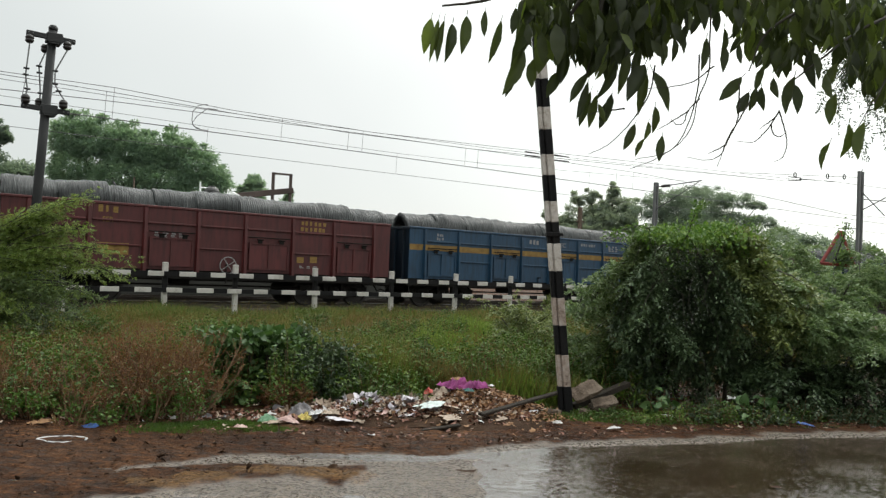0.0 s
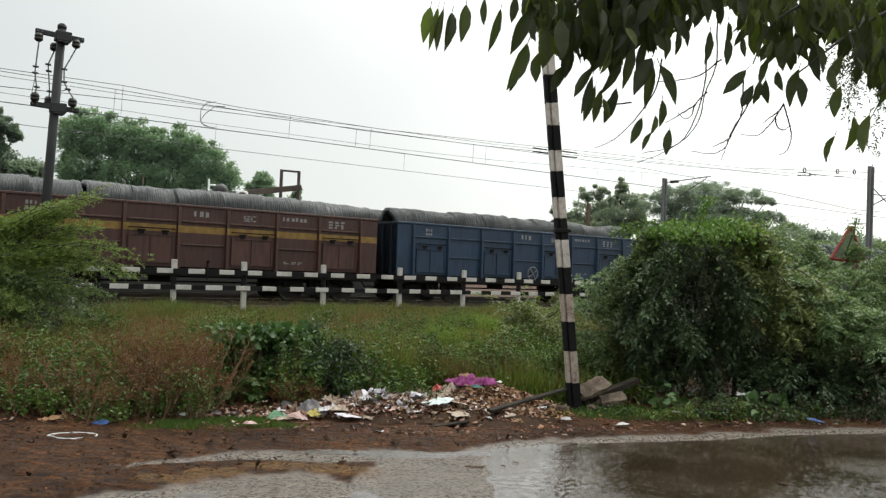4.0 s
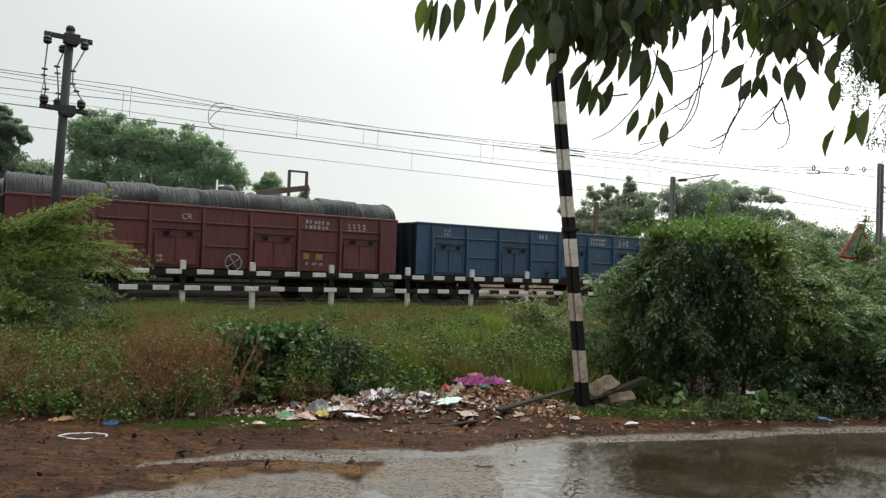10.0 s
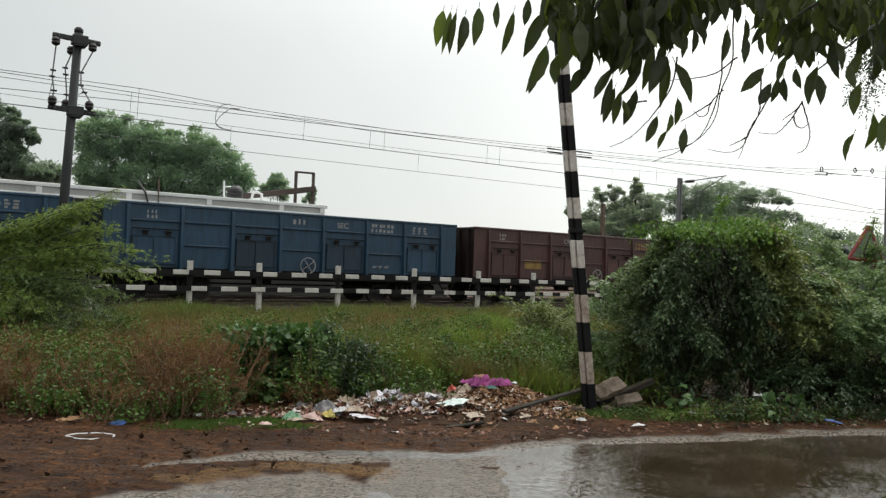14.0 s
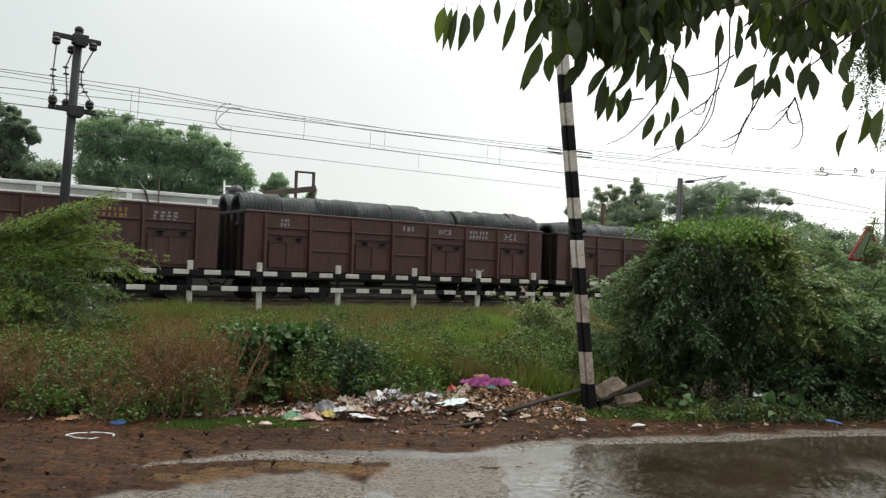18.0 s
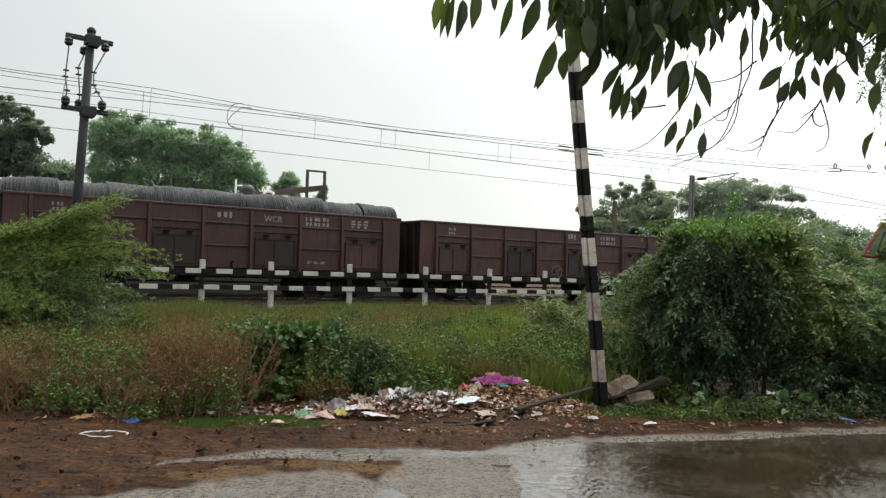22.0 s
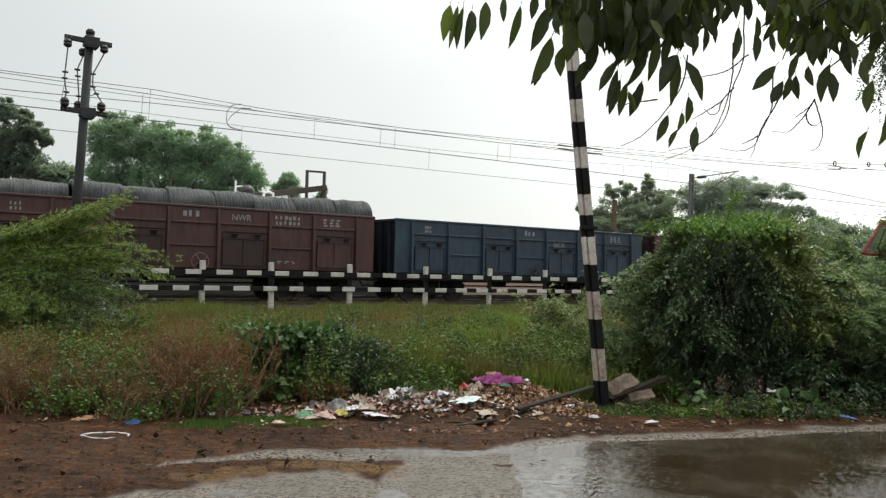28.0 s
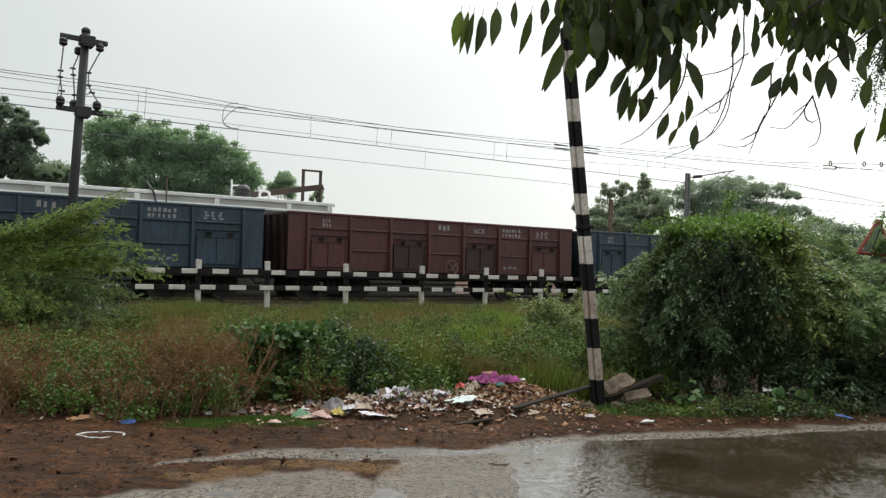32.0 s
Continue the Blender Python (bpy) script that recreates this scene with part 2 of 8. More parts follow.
def coil_steel(name, wet):
    """Dark wire rod; rain that stands on it mirrors the sky."""
    m, n, l, p = shader(name)
    p.inputs["Coat Weight"].default_value, p.inputs["Coat Roughness"].default_value = wet, 0.12
    co = n.new("ShaderNodeTexCoord").outputs["Object"]
    big = noise_tex(n, l, co, 1.4, 4)
    w = n.new("ShaderNodeTexWave")
    w.bands_direction = "X"
    w.inputs["Scale"].default_value, w.inputs["Distortion"].default_value, w.inputs["Detail"].default_value = 9.0, 3.5, 3.0
    l.new(co, w.inputs["Vector"])
    col = ramp_of(n, l, w.outputs[0], [(0.1, (0.005, 0.006, 0.007)), (0.6, (0.018, 0.023, 0.024)), (1.0, (0.038, 0.046, 0.046))])
    tint = ramp_of(n, l, big, [(0.35, (0.75, 0.75, 0.75)), (0.65, (1.2, 1.2, 1.15))])
    l.new(mixed(n, l, "MULTIPLY", 1.0, col, tint), p.inputs["Base Color"])
    p.inputs["Roughness"].default_value, p.inputs["Metallic"].default_value = 0.5, 0.1
    bumped(n, l, p, w.outputs[0], 0.6, 0.03)
    return m


M_COIL, M_COILWET = coil_steel("wire_rod_coil_steel", 0.15), coil_steel("streaming_wet_coil_steel", 0.55)
# foliage
L_FEATHER = leafy("feathery_leaf", [(0.0, (0.100, 0.165, 0.034)), (0.5, (0.165, 0.240, 0.056)), (1.0, (0.24, 0.30, 0.085))], 0.5, 0.45)
L_THORN = leafy("thorn_leaf", [(0.0, (0.092, 0.153, 0.063)), (0.5, (0.153, 0.232, 0.099)), (1.0, (0.238, 0.313, 0.162))], 0.36, 0.35)
# These two darker greens also carry shade inside and under the shrubs.
L_SHADE = leafy("olive_and_shade_leaf", [(0.0, (0.052, 0.088, 0.026)), (0.5, (0.088, 0.135, 0.042)), (1.0, (0.135, 0.185, 0.062))], 0.6, 0.3)
L_DARK = leafy("dark_and_shaded_leaf", [(0.0, (0.024, 0.044, 0.020)), (0.5, (0.048, 0.081, 0.036)), (0.9, (0.079, 0.121, 0.055)), (1.0, (0.121, 0.165, 0.083))], 0.42, 0.22)
L_OLIVE = leafy("olive_thorn_leaf", [(0.0, (0.075, 0.108, 0.034)), (0.5, (0.148, 0.190, 0.059)), (1.0, (0.242, 0.282, 0.098))], 0.45, 0.28)
L_PALE = leafy("large_pale_leaf", [(0.0, (0.030, 0.070, 0.018)), (0.6, (0.060, 0.125, 0.034)), (1.0, (0.13, 0.21, 0.08))], 0.5, 0.25)
L_VINE = leafy("vine_leaf", [(0.0, (0.030, 0.078, 0.010)), (0.6, (0.068, 0.145, 0.018)), (1.0, (0.14, 0.22, 0.04))], 0.5, 0.25, patch=3.0)
L_HERB = leafy("herb_leaf", [(0.0, (0.021, 0.046, 0.006)), (0.55, (0.057, 0.113, 0.012)), (1.0, (0.158, 0.215, 0.029))], 0.65, 0.2, patch=1.6)
L_BROAD = leafy("broad_leaf", [(0.0, (0.020, 0.050, 0.010)), (0.6, (0.040, 0.090, 0.018)), (1.0, (0.080, 0.14, 0.036))], 0.55, 0.3)
L_GRASS = leafy("field_grass", [(0.0, (0.12, 0.056, 0.026)), (0.25, (0.18, 0.125, 0.046)), (0.5, (0.135, 0.145, 0.036)), (1.0, (0.068, 0.122, 0.020))], 0.65, 0.28, patch=0.8)
L_SEED = leafy("seed_head", [(0.0, (0.13, 0.07, 0.032)), (0.4, (0.20, 0.145, 0.058)), (1.0, (0.15, 0.175, 0.048))], 0.8, 0.3)
L_LAWN = leafy("fresh_grass", [(0.0, (0.04, 0.085, 0.012)), (1.0, (0.095, 0.165, 0.028))], 0.5, 0.3)
L_SPRING = leafy("tall_yellow_green_grass", [(0.0, (0.10, 0.17, 0.025)), (1.0, (0.20, 0.27, 0.055))], 0.55, 0.35)
L_DRY = leafy("dry_weed", [(0.0, (0.085, 0.034, 0.014)), (0.45, (0.17, 0.075, 0.030)), (0.75, (0.20, 0.110, 0.042)), (1.0, (0.085, 0.11, 0.025))], 0.8, 0.25)
# Rain haze before the far trees is put into these lightened leaf colours.
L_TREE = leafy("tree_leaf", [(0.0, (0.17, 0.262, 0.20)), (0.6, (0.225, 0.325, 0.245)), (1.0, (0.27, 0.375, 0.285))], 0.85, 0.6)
L_TREEG = leafy("hazed_grey_green_crown", [(0.0, (0.18, 0.235, 0.215)), (0.6, (0.225, 0.285, 0.26)), (1.0, (0.265, 0.325, 0.30))], 0.85, 0.6)
L_HAZE = leafy("hazed_pale_grey_crown", [(0.0, (0.25, 0.30, 0.275)), (0.6, (0.29, 0.345, 0.315)), (1.0, (0.33, 0.385, 0.355))], 0.85, 0.62)
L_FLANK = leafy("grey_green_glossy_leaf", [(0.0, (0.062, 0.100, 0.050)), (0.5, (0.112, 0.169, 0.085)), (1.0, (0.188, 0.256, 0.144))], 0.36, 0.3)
# Lit copy of the vine leaf: light on the cap is in this green.
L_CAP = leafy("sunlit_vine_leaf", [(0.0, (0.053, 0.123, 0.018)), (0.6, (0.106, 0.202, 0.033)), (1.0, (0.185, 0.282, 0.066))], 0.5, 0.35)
L_TREED = leafy("hazed_dark_crown", [(0.0, (0.120, 0.165, 0.142)), (0.6, (0.165, 0.22, 0.192)), (1.0, (0.20, 0.265, 0.232))], 0.8, 0.58)
L_TREEM = leafy("hazed_pale_crown", [(0.0, (0.26, 0.36, 0.31)), (0.6, (0.30, 0.405, 0.355)), (1.0, (0.34, 0.445, 0.39))], 0.85, 0.62)
L_NEAR = leafy("custard_apple_leaf", [(0.0, (0.012, 0.022, 0.007)), (0.6, (0.024, 0.042, 0.012)), (0.93, (0.040, 0.064, 0.018)), (1.0, (0.09, 0.13, 0.03))], 0.4, 0.3)

# ---------------------------------------------------------------- mesh helpers


class Shape:
    """Gathers boxes, tubes and sheets into one mesh."""

    def __init__(self):
        self.v, self.f = [], []

    def box(self, x0, y0, z0, x1, y1, z1, m=None):
        k = len(self.v)
        for x, y, z in product((x0, x1), (y0, y1), (z0, z1)):
            p = Vector((x, y, z))
            self.v.append(m @ p if m else p)
        for q in ((0, 1, 3, 2), (4, 6, 7, 5), (0, 4, 5, 1), (2, 3, 7, 6), (0, 2, 6, 4), (1, 5, 7, 3)):
            self.f.append([k + i for i in q])
        return self

    def bar(self, a, b, w, h, up=(0, 0, 1)):
        """A square bar from a to b."""
        a, b = Vector(a), Vector(b)
        d = (b - a).normalized()
        s = d.cross(Vector(up))
        s = s.normalized() if s.length > 1e-4 else d.orthogonal().normalized()
        t = s.cross(d).normalized()
        k = len(self.v)
        for p in (a, b):
            for i, j in ((-1, -1), (1, -1), (1, 1), (-1, 1)):
                self.v.append(p + s * (i * w / 2) + t * (j * h / 2))
        self.f += [[k + 3, k + 2, k + 1, k], [k + 4, k + 5, k + 6, k + 7]]
        for i in range(4):
            j = (i + 1) % 4
            self.f.append([k + i, k + j, k + 4 + j, k + 4 + i])
        return self

    def tube(self, pts, radii, seg=8, caps=True):
        pts = [Vector(p) for p in pts]
        if isinstance(radii, (int, float)):
            radii = [radii] * len(pts)
        k = len(self.v)
        ref = None
        for i, p in enumerate(pts):
            d = (pts[min(i + 1, len(pts) - 1)] - pts[max(i - 1, 0)]).normalized()
            s = d.cross(ref) if ref is not None else d.orthogonal()
            s = s.normalized() if s.length > 1e-5 else d.orthogonal().normalized()
            t = d.cross(s).normalized()
            ref = s.cross(d)
            for j in range(seg):
                a = 2 * math.pi * j / seg
                self.v.append(p + (s * math.cos(a) + t * math.sin(a)) * radii[i])
        for i in range(len(pts) - 1):
            for j in range(seg):
                n = (j + 1) % seg
                self.f.append([k + i * seg + j, k + i * seg + n, k + (i + 1) * seg + n, k + (i + 1) * seg + j])
        if caps:
            self.f.append([k + j for j in reversed(range(seg))])
            self.f.append([k + (len(pts) - 1) * seg + j for j in range(seg)])
        return self

    def lathe(self, profile, seg=20, m=None):
        """Turns (radius, height) pairs about z."""
        k = len(self.v)
        for r, z in profile:
            for j in range(seg):
                a = 2 * math.pi * j / seg
                p = Vector((r * math.cos(a), r * math.sin(a), z))
                self.v.append(m @ p if m else p)
        for i in range(len(profile) - 1):
            for j in range(seg):
                n = (j + 1) % seg
                self.f.append([k + i * seg + j, k + i * seg + n, k + (i + 1) * seg + n, k + (i + 1) * seg + j])
        return self

    def ring(self, c, axis, r, thick, seg=24, sub=6):
        axis = Vector(axis).normalized()
        a, b = axis.orthogonal().normalized(), None
        b = axis.cross(a)
        k = len(self.v)
        for i in range(seg):
            t = 2 * math.pi * i / seg
            d = a * math.cos(t) + b * math.sin(t)
            for j in range(sub):
                q = 2 * math.pi * j / sub
                self.v.append(Vector(c) + d * (r + thick * math.cos(q)) + axis * (thick * math.sin(q)))
        for i in range(seg):
            for j in range(sub):
                ni, nj = (i + 1) % seg, (j + 1) % sub
                self.f.append([k + i * sub + j, k + ni * sub + j, k + ni * sub + nj, k + i * sub + nj])
        return self

    def mesh(self, name, material, bevel=0.0, soft=False):
        me = bpy.data.meshes.new(name)
        me.from_pydata([tuple(p) for p in self.v], [], self.f)
        if bevel:
            bm = bmesh.new()
            bm.from_mesh(me)
            bmesh.ops.recalc_face_normals(bm, faces=bm.faces)
            edges = [e for e in bm.edges if len(e.link_faces) == 2 and e.calc_face_angle(0) > 0.6]
            bmesh.ops.bevel(bm, geom=edges, offset=bevel, segments=1, affect="EDGES", clamp_overlap=True)
            bm.to_mesh(me)
            bm.free()
        me.materials.append(material)
        if soft:
            me.polygons.foreach_set("use_smooth", [True] * len(me.polygons))
        me.update()
        return me


def part(name, shape, material, parent=None, label="", bevel=0.0, soft=False):
    """One mesh object from a Shape (or a ready mesh) under a thing or a part."""
    me = shape if isinstance(shape, bpy.types.Mesh) else shape.mesh(name, material, bevel, soft)
    ob = new(name, me)
    if parent:
        ob.parent = parent
    if label:
        ob["label"] = label
    return ob


def thing(name, at, label, category, group="", kind=""):
    ob = new(name)
    ob.empty_display_size = 0.2
    ob.matrix_basis = at
    return tagged(ob, label, category, group, kind)


def leaf_mesh(name, base, way, length, width, material, rng, fold=0.25, six=False, flat=0.0):
    """Many leaves as one mesh: base points, unit directions, lengths and widths."""
    n = len(base)
    side = np.cross(way, rng.normal(size=(n, 3)) * (1 - flat) + np.array([0, 0, 2.0 * flat]))
    side /= np.linalg.norm(side, axis=1, keepdims=True) + 1e-9
    up = np.cross(side, way)
    L, W = np.broadcast_to(length, n)[:, None], np.broadcast_to(width, n)[:, None]
    tip = base + way * L - up * L * 0.12
    if six:
        a1, a2 = base + way * L * 0.3 + up * L * 0.03, base + way * L * 0.68 + up * L * 0.0
        v = np.stack([base, a1 + side * W * 0.5 + up * W * fold, a2 + side * W * 0.42 + up * W * fold, tip,
                      a2 - side * W * 0.42 + up * W * fold, a1 - side * W * 0.5 + up * W * fold, a1, a2], 1)
        idx = np.array([[0, 6, 1, 1], [1, 6, 7, 2], [2, 7, 3, 3], [0, 5, 6, 6], [5, 4, 7, 6], [4, 3, 7, 7]])
        tris = np.array([[0, 6, 1], [1, 6, 7], [1, 7, 2], [2, 7, 3], [0, 5, 6], [5, 4, 7], [5, 7, 6], [4, 3, 7]])
        nv = 8
    else:
        midp = base + (tip - base) * 0.45
        v = np.stack([base, midp + side * W * 0.5 + up * W * fold, tip, midp - side * W * 0.5 + up * W * fold], 1)
        tris = np.array([[0, 1, 2], [0, 2, 3]])
        nv = 4
    faces = (tris[None] + (np.arange(n) * nv)[:, None, None]).reshape(-1, 3)
    return tri_mesh(name, v.reshape(-1, 3), faces, material)


def tri_mesh(name, v, faces, material, soft=False):
    me = bpy.data.meshes.new(name)
    me.vertices.add(len(v))
    me.vertices.foreach_set("co", np.asarray(v, np.float32).ravel())
    me.loops.add(len(faces) * 3)
    me.loops.foreach_set("vertex_index", np.asarray(faces, np.int32).ravel())
    me.polygons.add(len(faces))
    me.polygons.foreach_set("loop_start", np.arange(len(faces), dtype=np.int32) * 3)
    me.polygons.foreach_set("loop_total", np.full(len(faces), 3, np.int32))
    if soft:
        me.polygons.foreach_set("use_smooth", np.ones(len(faces), bool))
    me.materials.append(material)
    me.update()
    return me


def unit(a):
    return a / (np.linalg.norm(a, axis=-1, keepdims=True) + 1e-9)


# ---------------------------------------------------------------- ground, road, water


EDGE = [(-6.0, 4.0), (-2.4, 5.67), (-2.2, 5.96), (-1.85, 6.14), (-1.33, 6.49), (-1.04, 6.62), (-0.75, 6.56), (-0.55, 6.40), (-0.38, 7.0), (-0.30, 7.58), (0.16, 7.65), (0.71, 7.91), (1.31, 8.3), (2.25, 8.63), (3.12, 8.91), (4.03, 9.29), (5.3, 9.63), (9.0, 10.4), (16.0, 11.9)]


def road_edge(x):
    """How far out the asphalt reaches at x."""
    for (xa, ya), (xb, yb) in zip(EDGE, EDGE[1:]):
        if x <= xb:
            return ya + (yb - ya) * max(0.0, (x - xa) / (xb - xa))
    return EDGE[-1][1]


def bump_at(x, y, cx, cy, rx, ry):
    return math.exp(-((x - cx) / rx) ** 2 - ((y - cy) / ry) ** 2)


def asphalt_share(x, y):
    """1 on bare asphalt, 0 on earth; the edge is ragged with mud."""
    ragged = noise.noise((x * 1.6, y * 1.6, 2.0)) * 0.22 + noise.noise((x * 5.2, y * 5.2, 5.0)) * 0.12 + noise.noise((x * 15, y * 15, 1.0)) * 0.05
    main = smooth((road_edge(x) - y + ragged * 0.8) / 0.16 + 0.5)
    # a washed tongue of asphalt that runs out into the mud
    mid_y = 6.78 + 0.60 * (min(x, -1.57) + 2.25) + 0.15 * max(0.0, x + 1.57)
    half = min(0.25, 0.03 + 0.17 * max(0.0, x + 2.25))
    tongue = smooth((half - abs(y - mid_y) + ragged * 0.35) / 0.10 + 0.5) if -2.35 < x < -0.1 else 0.0
    return max(main, tongue)


def sand_share(x, y):
    """Ochre sand that the rain washed along the broken edge."""
    d = max(bump_at(x, y, -0.42, 6.68, 0.16, 0.20), bump_at(x, y, -0.70, 6.80, 0.34, 0.20), bump_at(x, y, -1.15, 6.84, 0.40, 0.15), bump_at(x, y, -1.60, 6.55, 0.34, 0.16), bump_at(x, y, -1.9, 6.30, 0.26, 0.14))
    r = noise.noise((x * 3.0, y * 3.0, 8.0)) * 0.30 + noise.noise((x * 9, y * 9, 3.0)) * 0.16
    return smooth((d + r - 0.42) / 0.14)


def dry_height(x, y):
    """Centimetres of relief about the level of the standing water, which lies at 0."""
    e = road_edge(x)
    z = 0.017 + 0.012 * noise.noise((x * 1.1, y * 1.1, 6.0)) + 0.008 * noise.noise((x * 4.0, y * 4.0, 9.0)) + 0.006 * noise.noise((x * 9.0, y * 9.0, 2.5))
    z += 0.010 * sand_share(x, y)
    flood = smooth((x - 0.30 + 0.4 * noise.noise((x * 2, y * 2, 4.0))) / 0.9) * smooth((e - 0.06 - y) / 0.30)
    z -= 0.040 * flood
    wander = 0.05 * noise.noise((x * 1.7, 3.0, 1.0))
    strip = math.exp(-((y - (7.50 + 0.04 * x + 0.42 * max(0.0, x - 0.1) + wander)) / 0.11) ** 2) * smooth((x + 1.5) / 0.8) * smooth((1.8 - x) / 0.5)
    z -= 0.050 * strip
    for cx, cy, rx, ry in ((-0.42, 6.02, 0.24, 0.36), (-1.62, 5.98, 0.16, 0.08), (-2.55, 6.75, 0.18, 0.05), (-3.0, 6.3, 0.2, 0.06)):
        z -= 0.034 * bump_at(x, y, cx, cy, rx, ry)
    return z


def ground_material():
    """Red-brown wet earth, worn asphalt and washed sand, told apart by the sheet's own masks."""
    m, n, l, p = shader("wet_verge_and_road")
    co = n.new("ShaderNodeNewGeometry").outputs["Position"]
    big, small = noise_tex(n, l, co, 0.9, 5), noise_tex(n, l, co, 30.0, 6, 0.7)
    mid_n = noise_tex(n, l, co, 7.0, 5, 0.65)
    earth = ramp_of(n, l, big, [(0.3, (0.038, 0.0165, 0.0080)), (0.5, (0.070, 0.0315, 0.0145)), (0.7, (0.110, 0.052, 0.0240))])
    earth = mixed(n, l, "MULTIPLY", 0.9, earth, ramp_of(n, l, mid_n, [(0.32, (0.28, 0.26, 0.25)), (0.5, (0.95, 0.95, 0.95)), (0.68, (1.35, 1.35, 1.35))]))
    # wheel-drawn smears and dark crumbs in the mud
    mp = n.new("ShaderNodeMapping")
    mp.inputs["Scale"].default_value = (1.6, 7.0, 1.0)
    l.new(co, mp.inputs["Vector"])
    smear = noise_tex(n, l, mp.outputs[0], 2.2, 5, 0.6)
    earth = mixed(n, l, "MULTIPLY", 1.0, earth, ramp_of(n, l, smear, [(0.34, (0.55, 0.54, 0.53)), (0.5, (1.0, 1.0, 1.0)), (0.66, (1.65, 1.62, 1.55))]))
    crumb = noise_tex(n, l, co, 15.0, 3, 0.5)
    earth = mixed(n, l, "MULTIPLY", 1.0, earth, ramp_of(n, l, crumb, [(0.30, (0.35, 0.35, 0.35)), (0.38, (1.0, 1.0, 1.0)), (1.0, (1.0, 1.0, 1.0))]))
    tar = ramp_of(n, l, mid_n, [(0.3, (0.120, 0.092, 0.068)), (0.55, (0.175, 0.138, 0.104)), (0.72, (0.225, 0.178, 0.132))])
    sand = ramp_of(n, l, mid_n, [(0.3, (0.095, 0.050, 0.020)), (0.7, (0.20, 0.115, 0.050))])
    at = n.new("ShaderNodeAttribute")
    at.attribute_name = "asphalt"
    sa = n.new("ShaderNodeAttribute")
    sa.attribute_name = "sand"
    col = mixed(n, l, "MIX", at.outputs["Fac"], earth, tar)
    col = mixed(n, l, "MIX", sa.outputs["Fac"], col, sand)
    grain = ramp_of(n, l, small, [(0.36, (0.34, 0.32, 0.31)), (0.52, (0.95, 0.95, 0.95)), (0.66, (1.75, 1.72, 1.68))])
    l.new(mixed(n, l, "MULTIPLY", 0.9, col, grain), p.inputs["Base Color"])
    ra = ramp_of(n, l, mid_n, [(0.35, (0.4, 0.4, 0.4)), (0.65, (0.9, 0.9, 0.9))])
    rb = ramp_of(n, l, small, [(0.35, (0.16, 0.16, 0.16)), (0.65, (0.42, 0.42, 0.42))])
    l.new(mixed(n, l, "MIX", at.outputs["Fac"], ra, rb), p.inputs["Roughness"])
    sp = ramp_of(n, l, at.outputs["Fac"], [(0.0, (0.10, 0.10, 0.10)), (1.0, (0.85, 0.85, 0.85))])
    l.new(sp, p.inputs["Specular IOR Level"])
    cw = ramp_of(n, l, at.outputs["Fac"], [(0.0, (0.0, 0.0, 0.0)), (1.0, (0.4, 0.4, 0.4))])
    l.new(cw, p.inputs["Coat Weight"])
    p.inputs["Coat Roughness"].default_value = 0.22
    add = n.new("ShaderNodeMath")
    add.operation = "ADD"
    l.new(small, add.inputs[0])
    l.new(mid_n, add.inputs[1])
    bumped(n, l, p, add.outputs[0], 1.0, 0.045)
    return m


def water_material():
    """Shallow muddy rainwater, pitted by drops."""
    m, n, l, p = shader("muddy_rainwater")
    co = n.new("ShaderNodeNewGeometry").outputs["Position"]
    big = noise_tex(n, l, co, 0.8, 3)
    l.new(ramp_of(n, l, big, [(0.35, (0.026, 0.016, 0.009)), (0.65, (0.048, 0.032, 0.020))]), p.inputs["Base Color"])
    p.inputs["IOR"].default_value = 1.5
    p.inputs["Coat Weight"].default_value, p.inputs["Coat IOR"].default_value, p.inputs["Coat Roughness"].default_value = 0.6, 1.5, 0.08
    rr = ramp_of(n, l, big, [(0.35, (0.02, 0.02, 0.02)), (0.65, (0.06, 0.06, 0.06))])
    l.new(rr, p.inputs["Roughness"])
    vor = n.new("ShaderNodeTexVoronoi")
    vor.inputs["Scale"].default_value = 11.0
    l.new(co, vor.inputs["Vector"])
    k = n.new("ShaderNodeMath")
    k.operation = "MULTIPLY"
    l.new(vor.outputs["Distance"], k.inputs[0])
    k.inputs[1].default_value = 46.0
    w = n.new("ShaderNodeMath")
    w.operation = "SINE"
    l.new(k.outputs[0], w.inputs[0])
    fine = noise_tex(n, l, co, 8.0, 4, 0.55)
    sm = n.new("ShaderNodeMath")
    sm.operation = "MULTIPLY_ADD"
    l.new(w.outputs[0], sm.inputs[0])
    sm.inputs[1].default_value = 0.10
    l.new(fine, sm.inputs[2])
    # patches where the rain roughens the water
    drops = noise_tex(n, l, co, 42.0, 3, 0.6)
    gust = n.new("ShaderNodeMapRange")
    gust.inputs["From Min"].default_value, gust.inputs["From Max"].default_value = 0.45, 0.65
    gust.inputs["To Min"].default_value, gust.inputs["To Max"].default_value = 0.03, 1.9
    l.new(noise_tex(n, l, co, 1.6, 3), gust.inputs["Value"])
    pit = n.new("ShaderNodeMath")
    pit.operation = "MULTIPLY_ADD"
    l.new(drops, pit.inputs[0])
    l.new(gust.outputs[0], pit.inputs[1])
    l.new(sm.outputs[0], pit.inputs[2])
    bumped(n, l, p, pit.outputs[0], 0.16, 0.02)
    return m


M_EARTH, M_WATER = ground_material(), water_material()


